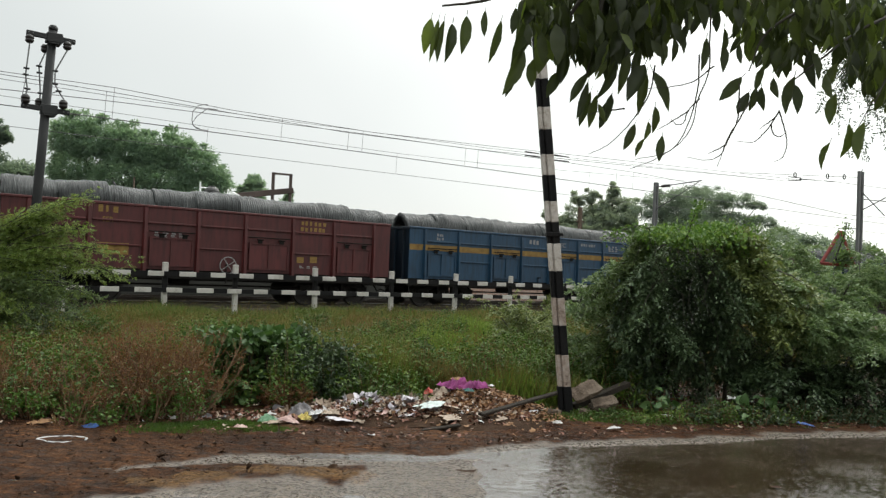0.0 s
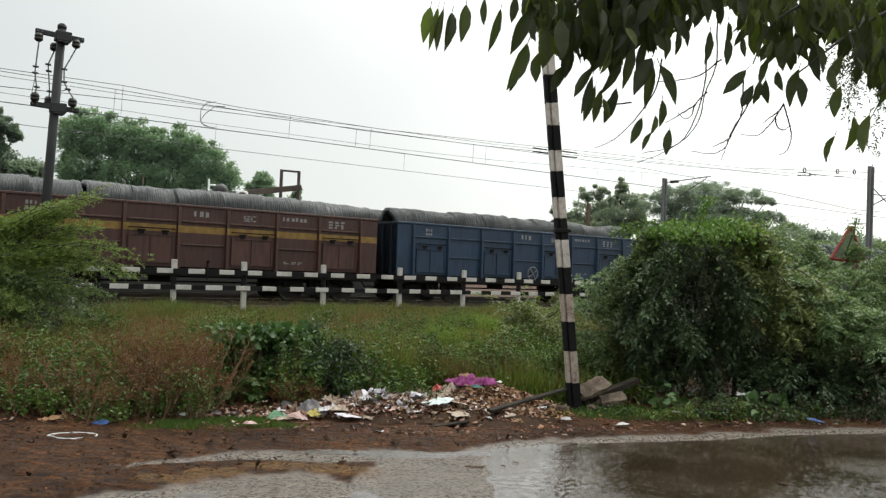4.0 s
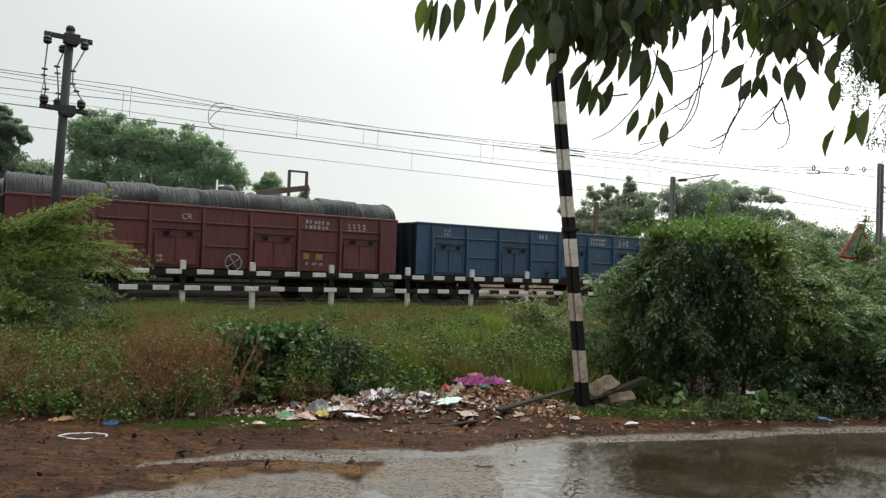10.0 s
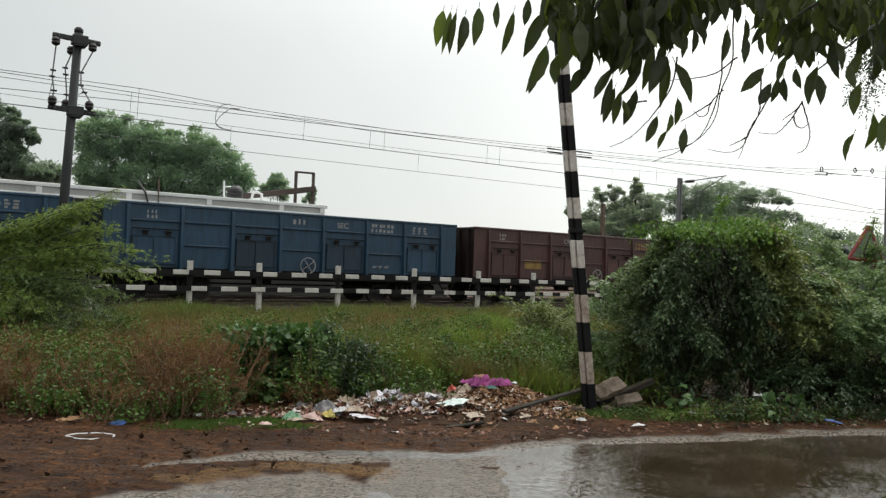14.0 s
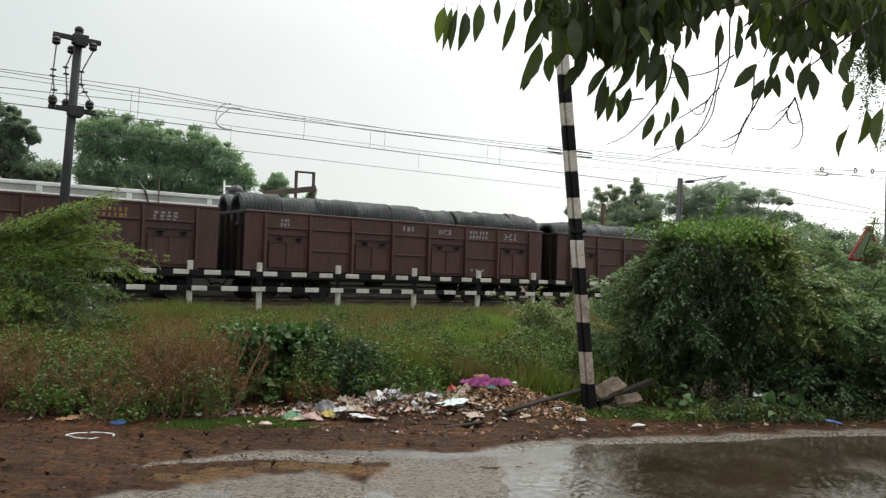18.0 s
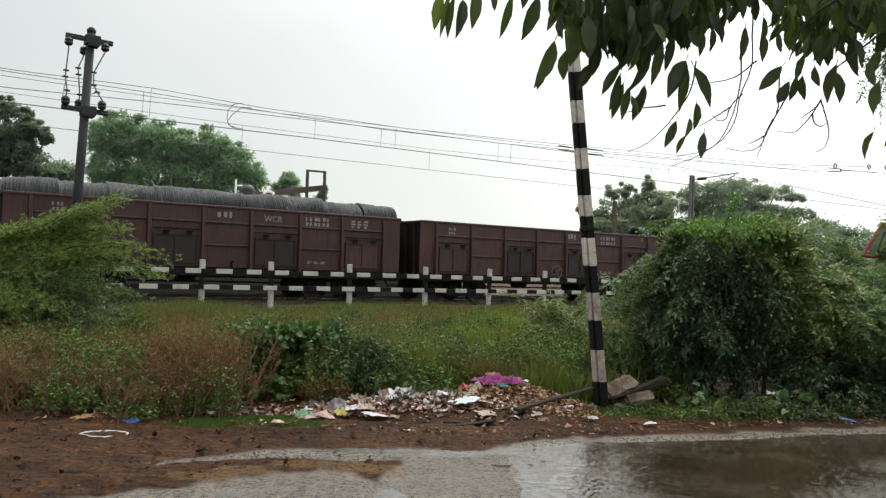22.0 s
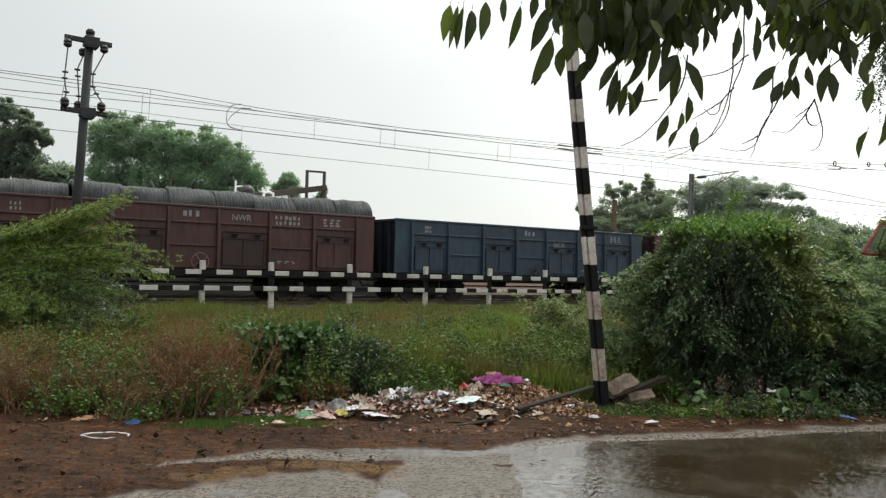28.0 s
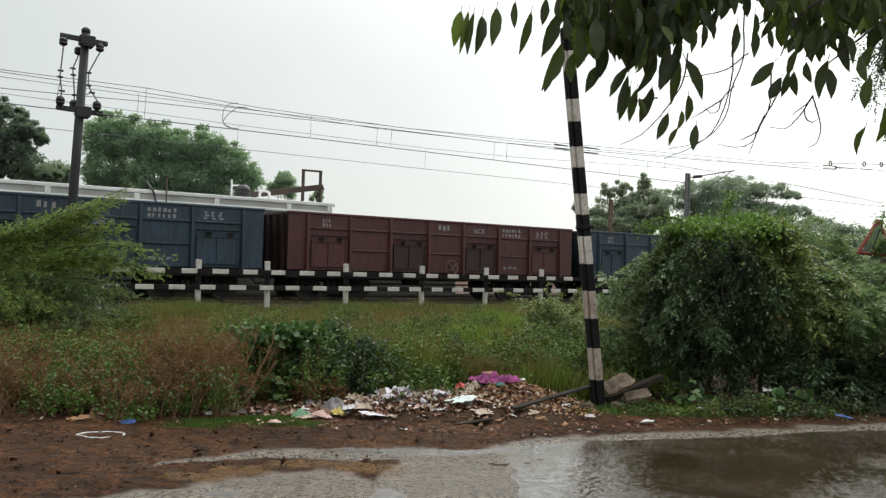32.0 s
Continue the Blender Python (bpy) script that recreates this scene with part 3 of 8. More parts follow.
def sheet(name, xs, ys, z_of, material, label, kind="structure"):
    v = [(x, y, z_of(x, y)) for y in ys for x in xs]
    w = len(xs)
    f = [(j * w + i, j * w + i + 1, (j + 1) * w + i + 1, (j + 1) * w + i) for j in range(len(ys) - 1) for i in range(w - 1)]
    me = bpy.data.meshes.new(name)
    me.from_pydata(v, [], f)
    me.materials.append(material)
    me.polygons.foreach_set("use_smooth", [True] * len(f))
    return tagged(new(name, me), label, kind=kind)


def steps(*spans):
    """Rising numbers: (from, to, step) spans laid end to end."""
    out = []
    for a, b, s in spans:
        out += list(np.arange(a, b, s))
    return out + [spans[-1][1]]


def land(x, y):
    z = height(x, y)
    near = smooth((11.5 - y) / 2.0) * smooth((y - 1) / 3) * smooth((12 - abs(x)) / 2)
    clods = (1 - asphalt_share(x, y)) * (noise.noise((x * 2.6, y * 3.6, 7.0)) * 0.018 + abs(noise.noise((x * 7.0, y * 9.5, 2.0))) * 0.026 + abs(noise.noise((x * 17.0, y * 20.0, 5.0))) * 0.012)
    return z + near * (dry_height(x, y) + max(0.0, clods)) + (1 - near) * 0.004


def masks(ob):
    me = ob.data
    for name, share in (("asphalt", asphalt_share), ("sand", sand_share)):
        at = me.attributes.new(name, "FLOAT", "POINT")
        at.data.foreach_set("value", [share(v.co.x, v.co.y) if -9 < v.co.x < 17 and 3 < v.co.y < 13 else float(name == "asphalt" and v.co.y <= 3 and v.co.x > -3) for v in me.vertices])


masks(sheet("ground", steps((-2500, -100, 300), (-100, -20, 8), (-20, -7, 0.7), (-7, 7, 0.05), (7, 24, 0.5), (24, 100, 8), (100, 2500, 300)),
            steps((-600, -20, 60), (-20, 4.6, 0.8), (4.6, 10.6, 0.04), (10.6, 26, 0.3), (26, 100, 4), (100, 3000, 300)),
            land, M_EARTH, "wet red-brown verge and worn asphalt road"))
sheet("water", steps((-5, 16, 0.7)), steps((2.0, 10.4, 0.7)), lambda x, y: 0.0, M_WATER, "brown rainwater standing on the road")

# ---------------------------------------------------------------- railway line
UX = pose(0, 0, 0, 0, 0, PHI)


def track(v, label):
    """Ballast bed, sleepers and two rails, long enough to leave the view on both sides."""
    bed = Shape()
    u0, u1 = -70.0, 170.0
    prof = [(-6.0 if v < 30 else -2.6, 0.20), (-3.0 if v < 30 else -2.2, 0.22), (-1.9, RAIL_Z - 0.15), (1.9, RAIL_Z - 0.15), (2.7, 0.12)]
    n = 420
    for i in range(n + 1):
        u = u0 + (u1 - u0) * i / n
        for w, z in prof:
            bed.v.append(tk(u, v + w + noise.noise((u, w, v)) * 0.12, z + noise.noise((u * 2, w, 1.0)) * 0.05))
    for i in range(n):
        for j in range(4):
            a = i * 5 + j
            bed.f.append([a, a + 5, a + 6, a + 1])
    tagged(part("ballast", bed, M_BALLAST), "bed of dark wet ballast stones under the " + label, kind="structure")
    line = thing("railway_track", pose(0, 0, 0), label + " with steel rails on concrete sleepers", "track", kind="structure")
    sl = Shape().box(-0.12, -1.3, -0.10, 0.12, 1.3, 0.06).mesh("sleeper", M_SLEEPER, 0.02)
    for i in range(150):
        s = part("sleeper", sl, None, line)
        p = tk(-30 + i * 0.62, v, RAIL_Z - 0.20)
        s.matrix_basis = pose(p.x, p.y, p.z, 0, 0, PHI)
    for w in (-0.838, 0.838):
        r = Shape()
        a, b = tk(u0, v + w, 0), tk(u1, v + w, 0)
        for dz, wid, hh in ((-0.018, 0.070, 0.036), (-0.085, 0.018, 0.10), (-0.145, 0.136, 0.02)):
            r.bar(a + Vector((0, 0, RAIL_Z + dz)), b + Vector((0, 0, RAIL_Z + dz)), wid, hh)
        part("rail", r, M_RAIL, line)


track(TRACK_V, "broad-gauge track under the train")
track(32.0, "second broad-gauge track")

# ---------------------------------------------------------------- the freight wagons
MAROON, BROWN, BLUE, STEELBLUE, WINE, DULL = (0.078, 0.020, 0.018, 1), (0.075, 0.030, 0.022, 1), (0.011, 0.052, 0.105, 1), (0.018, 0.040, 0.064, 1), (0.092, 0.016, 0.016, 1), (0.062, 0.023, 0.020, 1)
FLOOR_Z, TOP_Z, DEPTH = 1.10, 3.075, 3.10       # above the rails
RIBS = (0.70, 2.33, 3.96, 5.62, 7.20, 8.92, 10.50, 12.15)


def build_wagon():
    """One open bogie wagon. Its origin is at the near corner of its leading end, on rail level; x along the track, y across."""
    w = thing("open_wagon", pose(0, 0, 0), "wagon", "wagon", "wagons of the goods train")
    # side walls, thick sheet with a rolled top
    for y0, y1 in ((0.0, 0.045), (DEPTH - 0.045, DEPTH)):
        part("side_wall", Shape().box(0, y0, FLOOR_Z, BODY, y1, TOP_Z - 0.08), M_PAINT, w)
        part("top_rail", Shape().box(-0.02, y0 - 0.035, TOP_Z - 0.082, BODY + 0.02, y1 + 0.035, TOP_Z), M_PAINT, w, bevel=0.015)
        part("sole_bar", Shape().box(-0.05, y0 + 0.05, FLOOR_Z - 0.28, BODY + 0.05, y1 + 0.05, FLOOR_Z - 0.002), M_UNDER, w)
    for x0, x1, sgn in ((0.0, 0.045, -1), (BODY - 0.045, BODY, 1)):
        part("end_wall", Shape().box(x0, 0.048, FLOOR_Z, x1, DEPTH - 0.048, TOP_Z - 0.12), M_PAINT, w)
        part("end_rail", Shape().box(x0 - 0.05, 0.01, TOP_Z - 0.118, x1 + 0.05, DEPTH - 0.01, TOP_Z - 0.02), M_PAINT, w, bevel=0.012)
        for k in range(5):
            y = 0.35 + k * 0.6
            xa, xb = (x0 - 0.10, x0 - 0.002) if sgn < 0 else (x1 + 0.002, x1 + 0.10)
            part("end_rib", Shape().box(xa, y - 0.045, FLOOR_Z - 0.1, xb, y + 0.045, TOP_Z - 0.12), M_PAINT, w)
    part("floor", Shape().box(0.047, 0.047, FLOOR_Z, BODY - 0.047, DEPTH - 0.047, FLOOR_Z + 0.05), M_INSIDE, w)
    part("centre_sill", Shape().box(-0.3, DEPTH / 2 - 0.2, FLOOR_Z - 0.36, BODY + 0.3, DEPTH / 2 + 0.2, FLOOR_Z - 0.003), M_UNDER, w)
    # ribs of pressed channel, tapering to the top
    rib = Shape()
    for z, d in ((FLOOR_Z - 0.06, 0.13), (FLOOR_Z + 1.0, 0.12), (TOP_Z - 0.085, 0.06)):
        for x, y in ((-0.075, 0), (-0.045, -d), (0.045, -d), (0.075, 0)):
            rib.v.append(Vector((x, y, z)))
    for r in range(2):
        for i in range(4):
            j = (i + 1) % 4
            rib.f.append([r * 4 + i, r * 4 + j, r * 4 + 4 + j, r * 4 + 4 + i])
    rib.f += [[3, 2, 1, 0], [8, 9, 10, 11]]
    rib_mesh = rib.mesh("rib", M_PAINT)
    for x in RIBS:
        part("rib", rib_mesh, None, w).matrix_basis = pose(x, -0.002, 0)
        part("rib", rib_mesh, None, w).matrix_basis = pose(x, DEPTH + 0.002, 0, 0, 0, 180)
    # stiffeners and doors, panel by panel
    for k in range(7):
        a, b = RIBS[k] + 0.085, RIBS[k + 1] - 0.085
        part("stiffener", Shape().box(a, -0.055, 2.50, b, -0.002, 2.56), M_PAINT, w, bevel=0.012)
        if k % 2 == 0:
            door = part("door", Shape().box(a + 0.06, -0.030, FLOOR_Z + 0.10, b - 0.06, -0.003, 2.10), M_PAINT, w, bevel=0.008)
            fr = Shape()
            zb, zt, xa, xb, xm = FLOOR_Z + 0.10, 2.10, a + 0.06, b - 0.06, (a + b) / 2
            for x in (xa, xm - 0.035, xb - 0.05):
                fr.box(x, -0.062, zb + 0.052, x + 0.05, -0.0315, zt - 0.052)
            fr.box(xa, -0.064, zb, xb, -0.0315, zb + 0.05).box(xa, -0.064, zt - 0.05, xb, -0.0315, zt)
            part("door_frame", fr, M_PAINT, door)
            for x in (xa + 0.30, xb - 0.35):
                part("hinge", Shape().box(x - 0.02, -0.085, zt - 0.02, x + 0.14, -0.0655, zt + 0.10).tube([(x - 0.05, -0.09, zt + 0.10), (x + 0.18, -0.09, zt + 0.10)], 0.022, 8), M_UNDER, door)
            part("door_bar", Shape().tube([(xa - 0.03, -0.075, zt + 0.17), (xb + 0.03, -0.075, zt + 0.17)], 0.018, 6), M_UNDER, w)
        else:
            part("stiffener", Shape().box(a, -0.055, 1.78, b, -0.002, 1.83), M_PAINT, w, bevel=0.012)
    # brake wheel with four bent spokes on its shaft
    hub = Vector((6.60, -0.17, 1.30))
    hw = part("brake_wheel", Shape().ring(hub, (0, 1, 0), 0.27, 0.018, 26, 6), M_LETTER, w, "weathered pale brake wheel")
    sp = Shape()
    for a in (35, 125, 215, 305):
        c, s = math.cos(radians(a)), math.sin(radians(a))
        sp.tube([hub, hub + Vector((c * 0.14, -0.02, s * 0.14)), hub + Vector((c * 0.265, 0, s * 0.265))], 0.015, 6)
    part("spoke", sp, M_LETTER, hw)
    part("shaft", Shape().tube([hub, hub + Vector((0, 0.22, 0))], 0.025, 8).bar(hub + Vector((0, 0.14, 0)), hub + Vector((0, 0.14, -0.6)), 0.06, 0.02), M_UNDER, w)
    # bogies
    wheel = Shape()
    wheel.lathe([(0.0, 0.03), (0.11, 0.03), (0.13, 0.0), (0.40, -0.02), (0.42, 0.035), (0.49, 0.035), (0.50, -0.06), (0.525, -0.065), (0.525, -0.09), (0.40, -0.09), (0.39, -0.05), (0.0, -0.05)], 26)
    wheel_mesh = wheel.mesh("wheel", M_WHEEL)
    for bx in (2.05, BODY - 2.05):
        for y, sg in ((0.62, 1), (DEPTH - 0.62, -1)):
            fr = Shape()
            top, low = 0.86, 0.42
            yy = y - 0.20 * sg
            pts = [(-1.35, 0.62), (-1.0, 0.66), (-0.5, 0.84), (0.5, 0.84), (1.0, 0.66), (1.35, 0.62)]
            for (xa, za), (xb, zb) in zip(pts, pts[1:]):
                fr.bar((bx + xa, yy, za), (bx + xb, yy, zb), 0.10, 0.15)
            lowp = [(-0.95, 0.58), (-0.5, 0.32), (0.5, 0.32), (0.95, 0.58)]
            for (xa, za), (xb, zb) in zip(lowp, lowp[1:]):
                fr.bar((bx + xa, yy, za), (bx + xb, yy, zb), 0.10, 0.12)
            for x in (-0.34, 0.34):
                fr.bar((bx + x, yy, 0.32), (bx + x, yy, 0.84), 0.12, 0.12, (1, 0, 0))
            for x in (-0.12, 0.12):
                fr.tube([(bx + x, yy, 0.36), (bx + x, yy, 0.66)], 0.09, 10)
            for x in (-1.0, 1.0):
                fr.tube([(bx + x, yy - 0.09 * sg, 0.5), (bx + x, yy + 0.1 * sg, 0.5)], 0.15, 12)
            bogie = part("bogie_frame", fr, M_UNDER, w)
            for x in (-1.0, 1.0):
                wh = part("wheel", wheel_mesh, None, bogie)
                wh.matrix_parent_inverse = pose(bx + x, y, 0.50, 90 * sg, 0, 0)
                if sg < 0:
                    wh.matrix_parent_inverse = pose(bx + x, y, 0.50, -90, 0, 0)
        part("bolster", Shape().box(bx - 0.25, 0.5, 0.66, bx + 0.25, DEPTH - 0.5, 0.82), M_UNDER, w)
    for x, s in ((-0.05, -1), (BODY + 0.05, 1)):
        part("coupler", Shape().box(min(x, x + s * 0.40), DEPTH / 2 - 0.13, 0.76, max(x, x + s * 0.40), DEPTH / 2 + 0.13, 1.02), M_UNDER, w, bevel=0.04)
        part("brake_hose", Shape().tube([(x, DEPTH / 2 - 0.4, 0.8), (x + s * 0.2, DEPTH / 2 - 0.38, 0.55), (x + s * 0.42, DEPTH / 2 - 0.3, 0.62)], 0.03, 6), M_UNDER, w)
    # brake gear
    part("brake_cylinder", Shape().tube([(5.0, 0.7, 0.75), (5.6, 0.7, 0.75)], 0.17, 12), M_UNDER, w)
    part("brake_rod", Shape().tube([(3.2, 0.6, 0.62), (9.8, 0.6, 0.62)], 0.03, 6), M_UNDER, w)
    return w


def coil_mesh(seed):
    """A coil of wire rod: a thick ring of many uneven turns, its axis along x."""
    rng = np.random.default_rng(seed)
    turns, seg, R0 = 44, 30, 0.60
    s = Shape()
    prof = []
    for i in range(turns + 1):
        x = -0.73 + 1.46 * i / turns
        prof.append((x, R0 * (1 - 0.05 * abs(x) ** 3) + rng.normal() * 0.012 + (0.012 if i % 2 else -0.012)))
    loop = [(-0.73, 0.40)] + prof + [(0.73, 0.40)]
    ph = rng.uniform(0, 6.28, 4)
    for x, r in loop:
        for j in range(seg):
            a = 2 * math.pi * j / seg
            rr = r + 0.018 * math.sin(3 * a + ph[0] + x) + 0.012 * math.sin(5 * a + ph[1] + 3 * x) + rng.normal() * 0.004
            s.v.append(Vector((x + 0.03 * math.sin(a + ph[2]), rr * math.cos(a), rr * math.sin(a) - 0.03 * max(0, math.sin(a)))))
    n = len(loop)
    for i in range(n):
        for j in range(seg):
            q, m2 = (j + 1) % seg, (i + 1) % n
            s.f.append([i * seg + j, i * seg + q, m2 * seg + q, m2 * seg + j])
    return s.mesh("wire_rod_coil", M_COIL, soft=True)


COILS = [coil_mesh(k) for k in (11, 12, 13)]


def text_mesh(body, size, material):
    cu = bpy.data.curves.new("lettering", "FONT")
    cu.body, cu.size, cu.align_x = body, size, "CENTER"
    cu.extrude = 0.002
    cu.offset = 0.004
    tmp = new("lettering_source", cu)
    bpy.context.view_layer.update()
    me = bpy.data.meshes.new_from_object(tmp.evaluated_get(bpy.context.evaluated_depsgraph_get()))
    bpy.data.objects.remove(tmp)
    me.name = "lettering"
    me.materials.clear()
    me.materials.append(material)
    return me


LETTERS = {}


def lettering(w, body, x, z, size=0.34, yellow=False):
    key = (body, size, yellow)
    if key not in LETTERS:
        LETTERS[key] = text_mesh(body, size, M_YELLOW if yellow else M_LETTER)
    ob = part("lettering", LETTERS[key], None, w)
    ob.matrix_basis = pose(x, -0.008, z, 90, 0, 0)


def bar_mesh(material):
    """One painted stroke as a plain bar a metre wide and high."""
    return Shape().box(0, -0.004, 0, 1, 0, 1).mesh("painted_bar", material)


BARS = {False: bar_mesh(M_LETTER), True: bar_mesh(M_YELLOW)}


def marks(w, x, z, wide, high, rows, seed, yellow=False, cells=6):
    """Painted figures and signs that cannot be read: short strokes in rows."""
    rng = random.Random(seed)
    for r in range(rows):
        for c in range(cells):
            ob = part("painted_bar", BARS[yellow], None, w)
            cell = wide / cells
            ob.matrix_basis = pose(x + cell * (c + rng.uniform(0, 0.2)), -0.0035, z - r * high * 1.35 + high * rng.uniform(0, 0.12)) @ Matrix.Diagonal((cell * rng.uniform(0.35, 0.72), 1, high * rng.uniform(0.8, 1), 1))


WAGON = build_wagon()
# colour, its words, loaded with coils, zone letters, yellow band
TRAIN = [
    ("Z", MAROON, "maroon", True, "", False), ("A", WINE, "maroon", True, "SER", False), ("B", BLUE, "bright blue", True, "SEC", True), ("C", BROWN, "brown", True, "SEC", True),
    ("D", (0.013, 0.038, 0.078, 1), "dark blue", True, "SEC", False), ("E", DULL, "dull maroon", False, "SWR", False), ("F", WINE, "maroon", True, "CR", False),
    ("G", BLUE, "blue", False, "SEC", False), ("H", (0.010, 0.044, 0.085, 1), "deep blue", False, "SEC", False), ("I", DULL, "dull maroon", False, "CR", False),
    ("J", (0.066, 0.022, 0.019, 1), "maroon", True, "WCR", False), ("K", DULL, "dull maroon", True, "WCR", False), ("L", DULL, "dull maroon", False, "", False),
    ("M", DULL, "rusty maroon", True, "NWR", False), ("N", STEELBLUE, "faded steel-blue", False, "SECR", False), ("O", MAROON, "maroon", False, "NCR", False),
    ("P", STEELBLUE, "faded blue", False, "", False), ("Q", DULL, "dull maroon", False, "", False),
]
PAINTED = ("side_wall", "top_rail", "end_wall", "end_rail", "end_rib", "rib", "stiffener", "door", "door_frame", "ladder")
WAGONS = []
for k, (code, colour, words, loaded, zone, band) in enumerate(TRAIN):
    w = WAGON if k == 0 else copy_thing(WAGON, pose(0, 0, 0))
    WAGONS.append((k - 1, w))
for (k, w), (code, colour, words, loaded, zone, band) in zip(WAGONS, TRAIN):
    rng = random.Random(k * 7 + 3)
    tagged(w, f"{words} steel goods wagon, {'heaped with dark wire coils' if loaded else 'empty'}")
    for o in w.children_recursive:
        if o.name.split(".")[0] in PAINTED:
            j = rng.uniform(0.88, 1.12)
            in_middle = o.name.split(".")[0] in ("door", "door_frame") and RIBS[2] < o.data.vertices[0].co.x < RIBS[5]
            dark = 0.30 if in_middle and code in "KLO" else 0.5 if in_middle and code in "MH" else 1.0
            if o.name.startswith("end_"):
                dark = 0.22                      # shade in the gaps between wagons, darkened into the end colour
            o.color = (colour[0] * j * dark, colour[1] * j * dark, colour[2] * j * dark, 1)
    # brake wheels: some painted pale, some in the wagon's own colour, some hidden
    wheel_paint = M_LETTER if code in "ADFHI" else M_RUSTY if code in "ELMO" else M_MAST
    for o in list(w.children_recursive):
        if o.name.split(".")[0] in ("brake_wheel", "spoke"):
            if code in "BCJK":
                bpy.data.objects.remove(o)
            elif wheel_paint is not M_LETTER:
                o.material_slots[0].link = "OBJECT"
                o.material_slots[0].material = wheel_paint
                if o.name.startswith("brake_wheel"):
                    o["label"] = "rusty brake wheel" if wheel_paint is M_RUSTY else "dark steel brake wheel"
    if loaded:
        top_sink = rng.uniform(-0.05, 0.03)
        count = 9
        for i in range(count):
            x = 0.74 + (BODY - 1.48) * i / (count - 1)
            for y in (0.82, DEPTH - 0.82):
                c = part("wire_rod_coil", rng.choice(COILS), None, w)
                c.matrix_basis = pose(x + rng.uniform(-0.06, 0.06), y + rng.uniform(-0.06, 0.06), TOP_Z - 0.04 + top_sink + rng.uniform(-0.05, 0.05),
                                      rng.uniform(0, 360), rng.uniform(-3, 3), rng.uniform(-3, 3))
        # lower layer, on the floor
        for i in range(8):
            for y in (0.82, DEPTH - 0.82):
                c = part("wire_rod_coil", COILS[i % 3], None, w)
                c.matrix_basis = pose(0.95 + i * 1.55, y, FLOOR_Z + 0.66, rng.uniform(0, 360), 0, 0)
        if code in "ABC":
            for o in w.children_recursive:
                if o.name.split(".")[0] == "wire_rod_coil":
                    o.material_slots[0].link = "OBJECT"
                    o.material_slots[0].material = M_COILWET
    if zone:
        if code == "A":
            marks(w, 2.55, 2.74, 0.62, 0.22, 1, 5, True, 3)
            lettering(w, "SER", 2.86, 2.60 - 0.12, 0.2, True)
            marks(w, 9.2, 2.78, 1.0, 0.15, 2, 6, True)
            marks(w, 4.25, 2.2, 1.0, 0.05, 4, 8, False, 4)
        elif code in "FI":
            lettering(w, "CR", 5.1 if code == "F" else 4.9, 2.62, 0.26)
            marks(w, 9.15, 2.72, 0.95, 0.13, 2, k, code == "I")
            marks(w, 10.8, 2.74, 0.8, 0.08, 3, k + 40, False, 4)
        else:
            marks(w, 6.05, 2.69, 0.58, 0.20, 1, k, False, 3)
            lettering(w, zone, 7.95 if zone != "SECR" else 7.9, 2.66 if zone != "SECR" else 2.30, 0.27)
            marks(w, 9.10, 2.76, 0.95, 0.13, 1 if code in "BCD" else 2, k + 20, False, 6)
            marks(w, 10.85, 2.80, 0.7, 0.07, 3, k + 70, False, 3)
    else:
        marks(w, 7.3, 2.70, 0.5, 0.2, 1, k + 9, False, 3)
        marks(w, 9.2, 2.74, 0.95, 0.16, 2, k + 19, False, 6)
    marks(w, 1.25, 2.74, 0.35, 0.11, 2, k + 33, code in "AF", 3)
    marks(w, 9.2, 1.35, 0.75, 0.035, 2, k + 55, False, 3)
    if band:
        part("painted_band", Shape().box(0.01, -0.0045, 2.18, BODY - 0.01, -0.0025, 2.40), M_YELLOW, w, "faded yellow band")
        for x in RIBS:
            part("painted_band", Shape().box(x - 0.044, -0.128, 2.18, x + 0.044, -0.117, 2.40), M_YELLOW, w)
    if code in "AFI":
        marks(w, 9.1, 1.48, 0.85, 0.24, 1, k + 91, True, 2)
        part("painted_panel", Shape().box(2.6, -0.005, 1.5, 3.5, -0.003, 1.85), M_YELLOW, w, "faded yellow panel")
    if code in "EI":
        part("painted_panel", Shape().box(4.35, -0.005, 1.52, 4.85, -0.003, 1.80), M_YELLOW, w, "faded yellow panel")

# ---------------------------------------------------------------- fence of the level crossing
POSTS = (1.8, 4.1, 6.50, 8.39, 10.77, 13.33, 15.73, 18.06, 20.4, 22.7, 25.0)


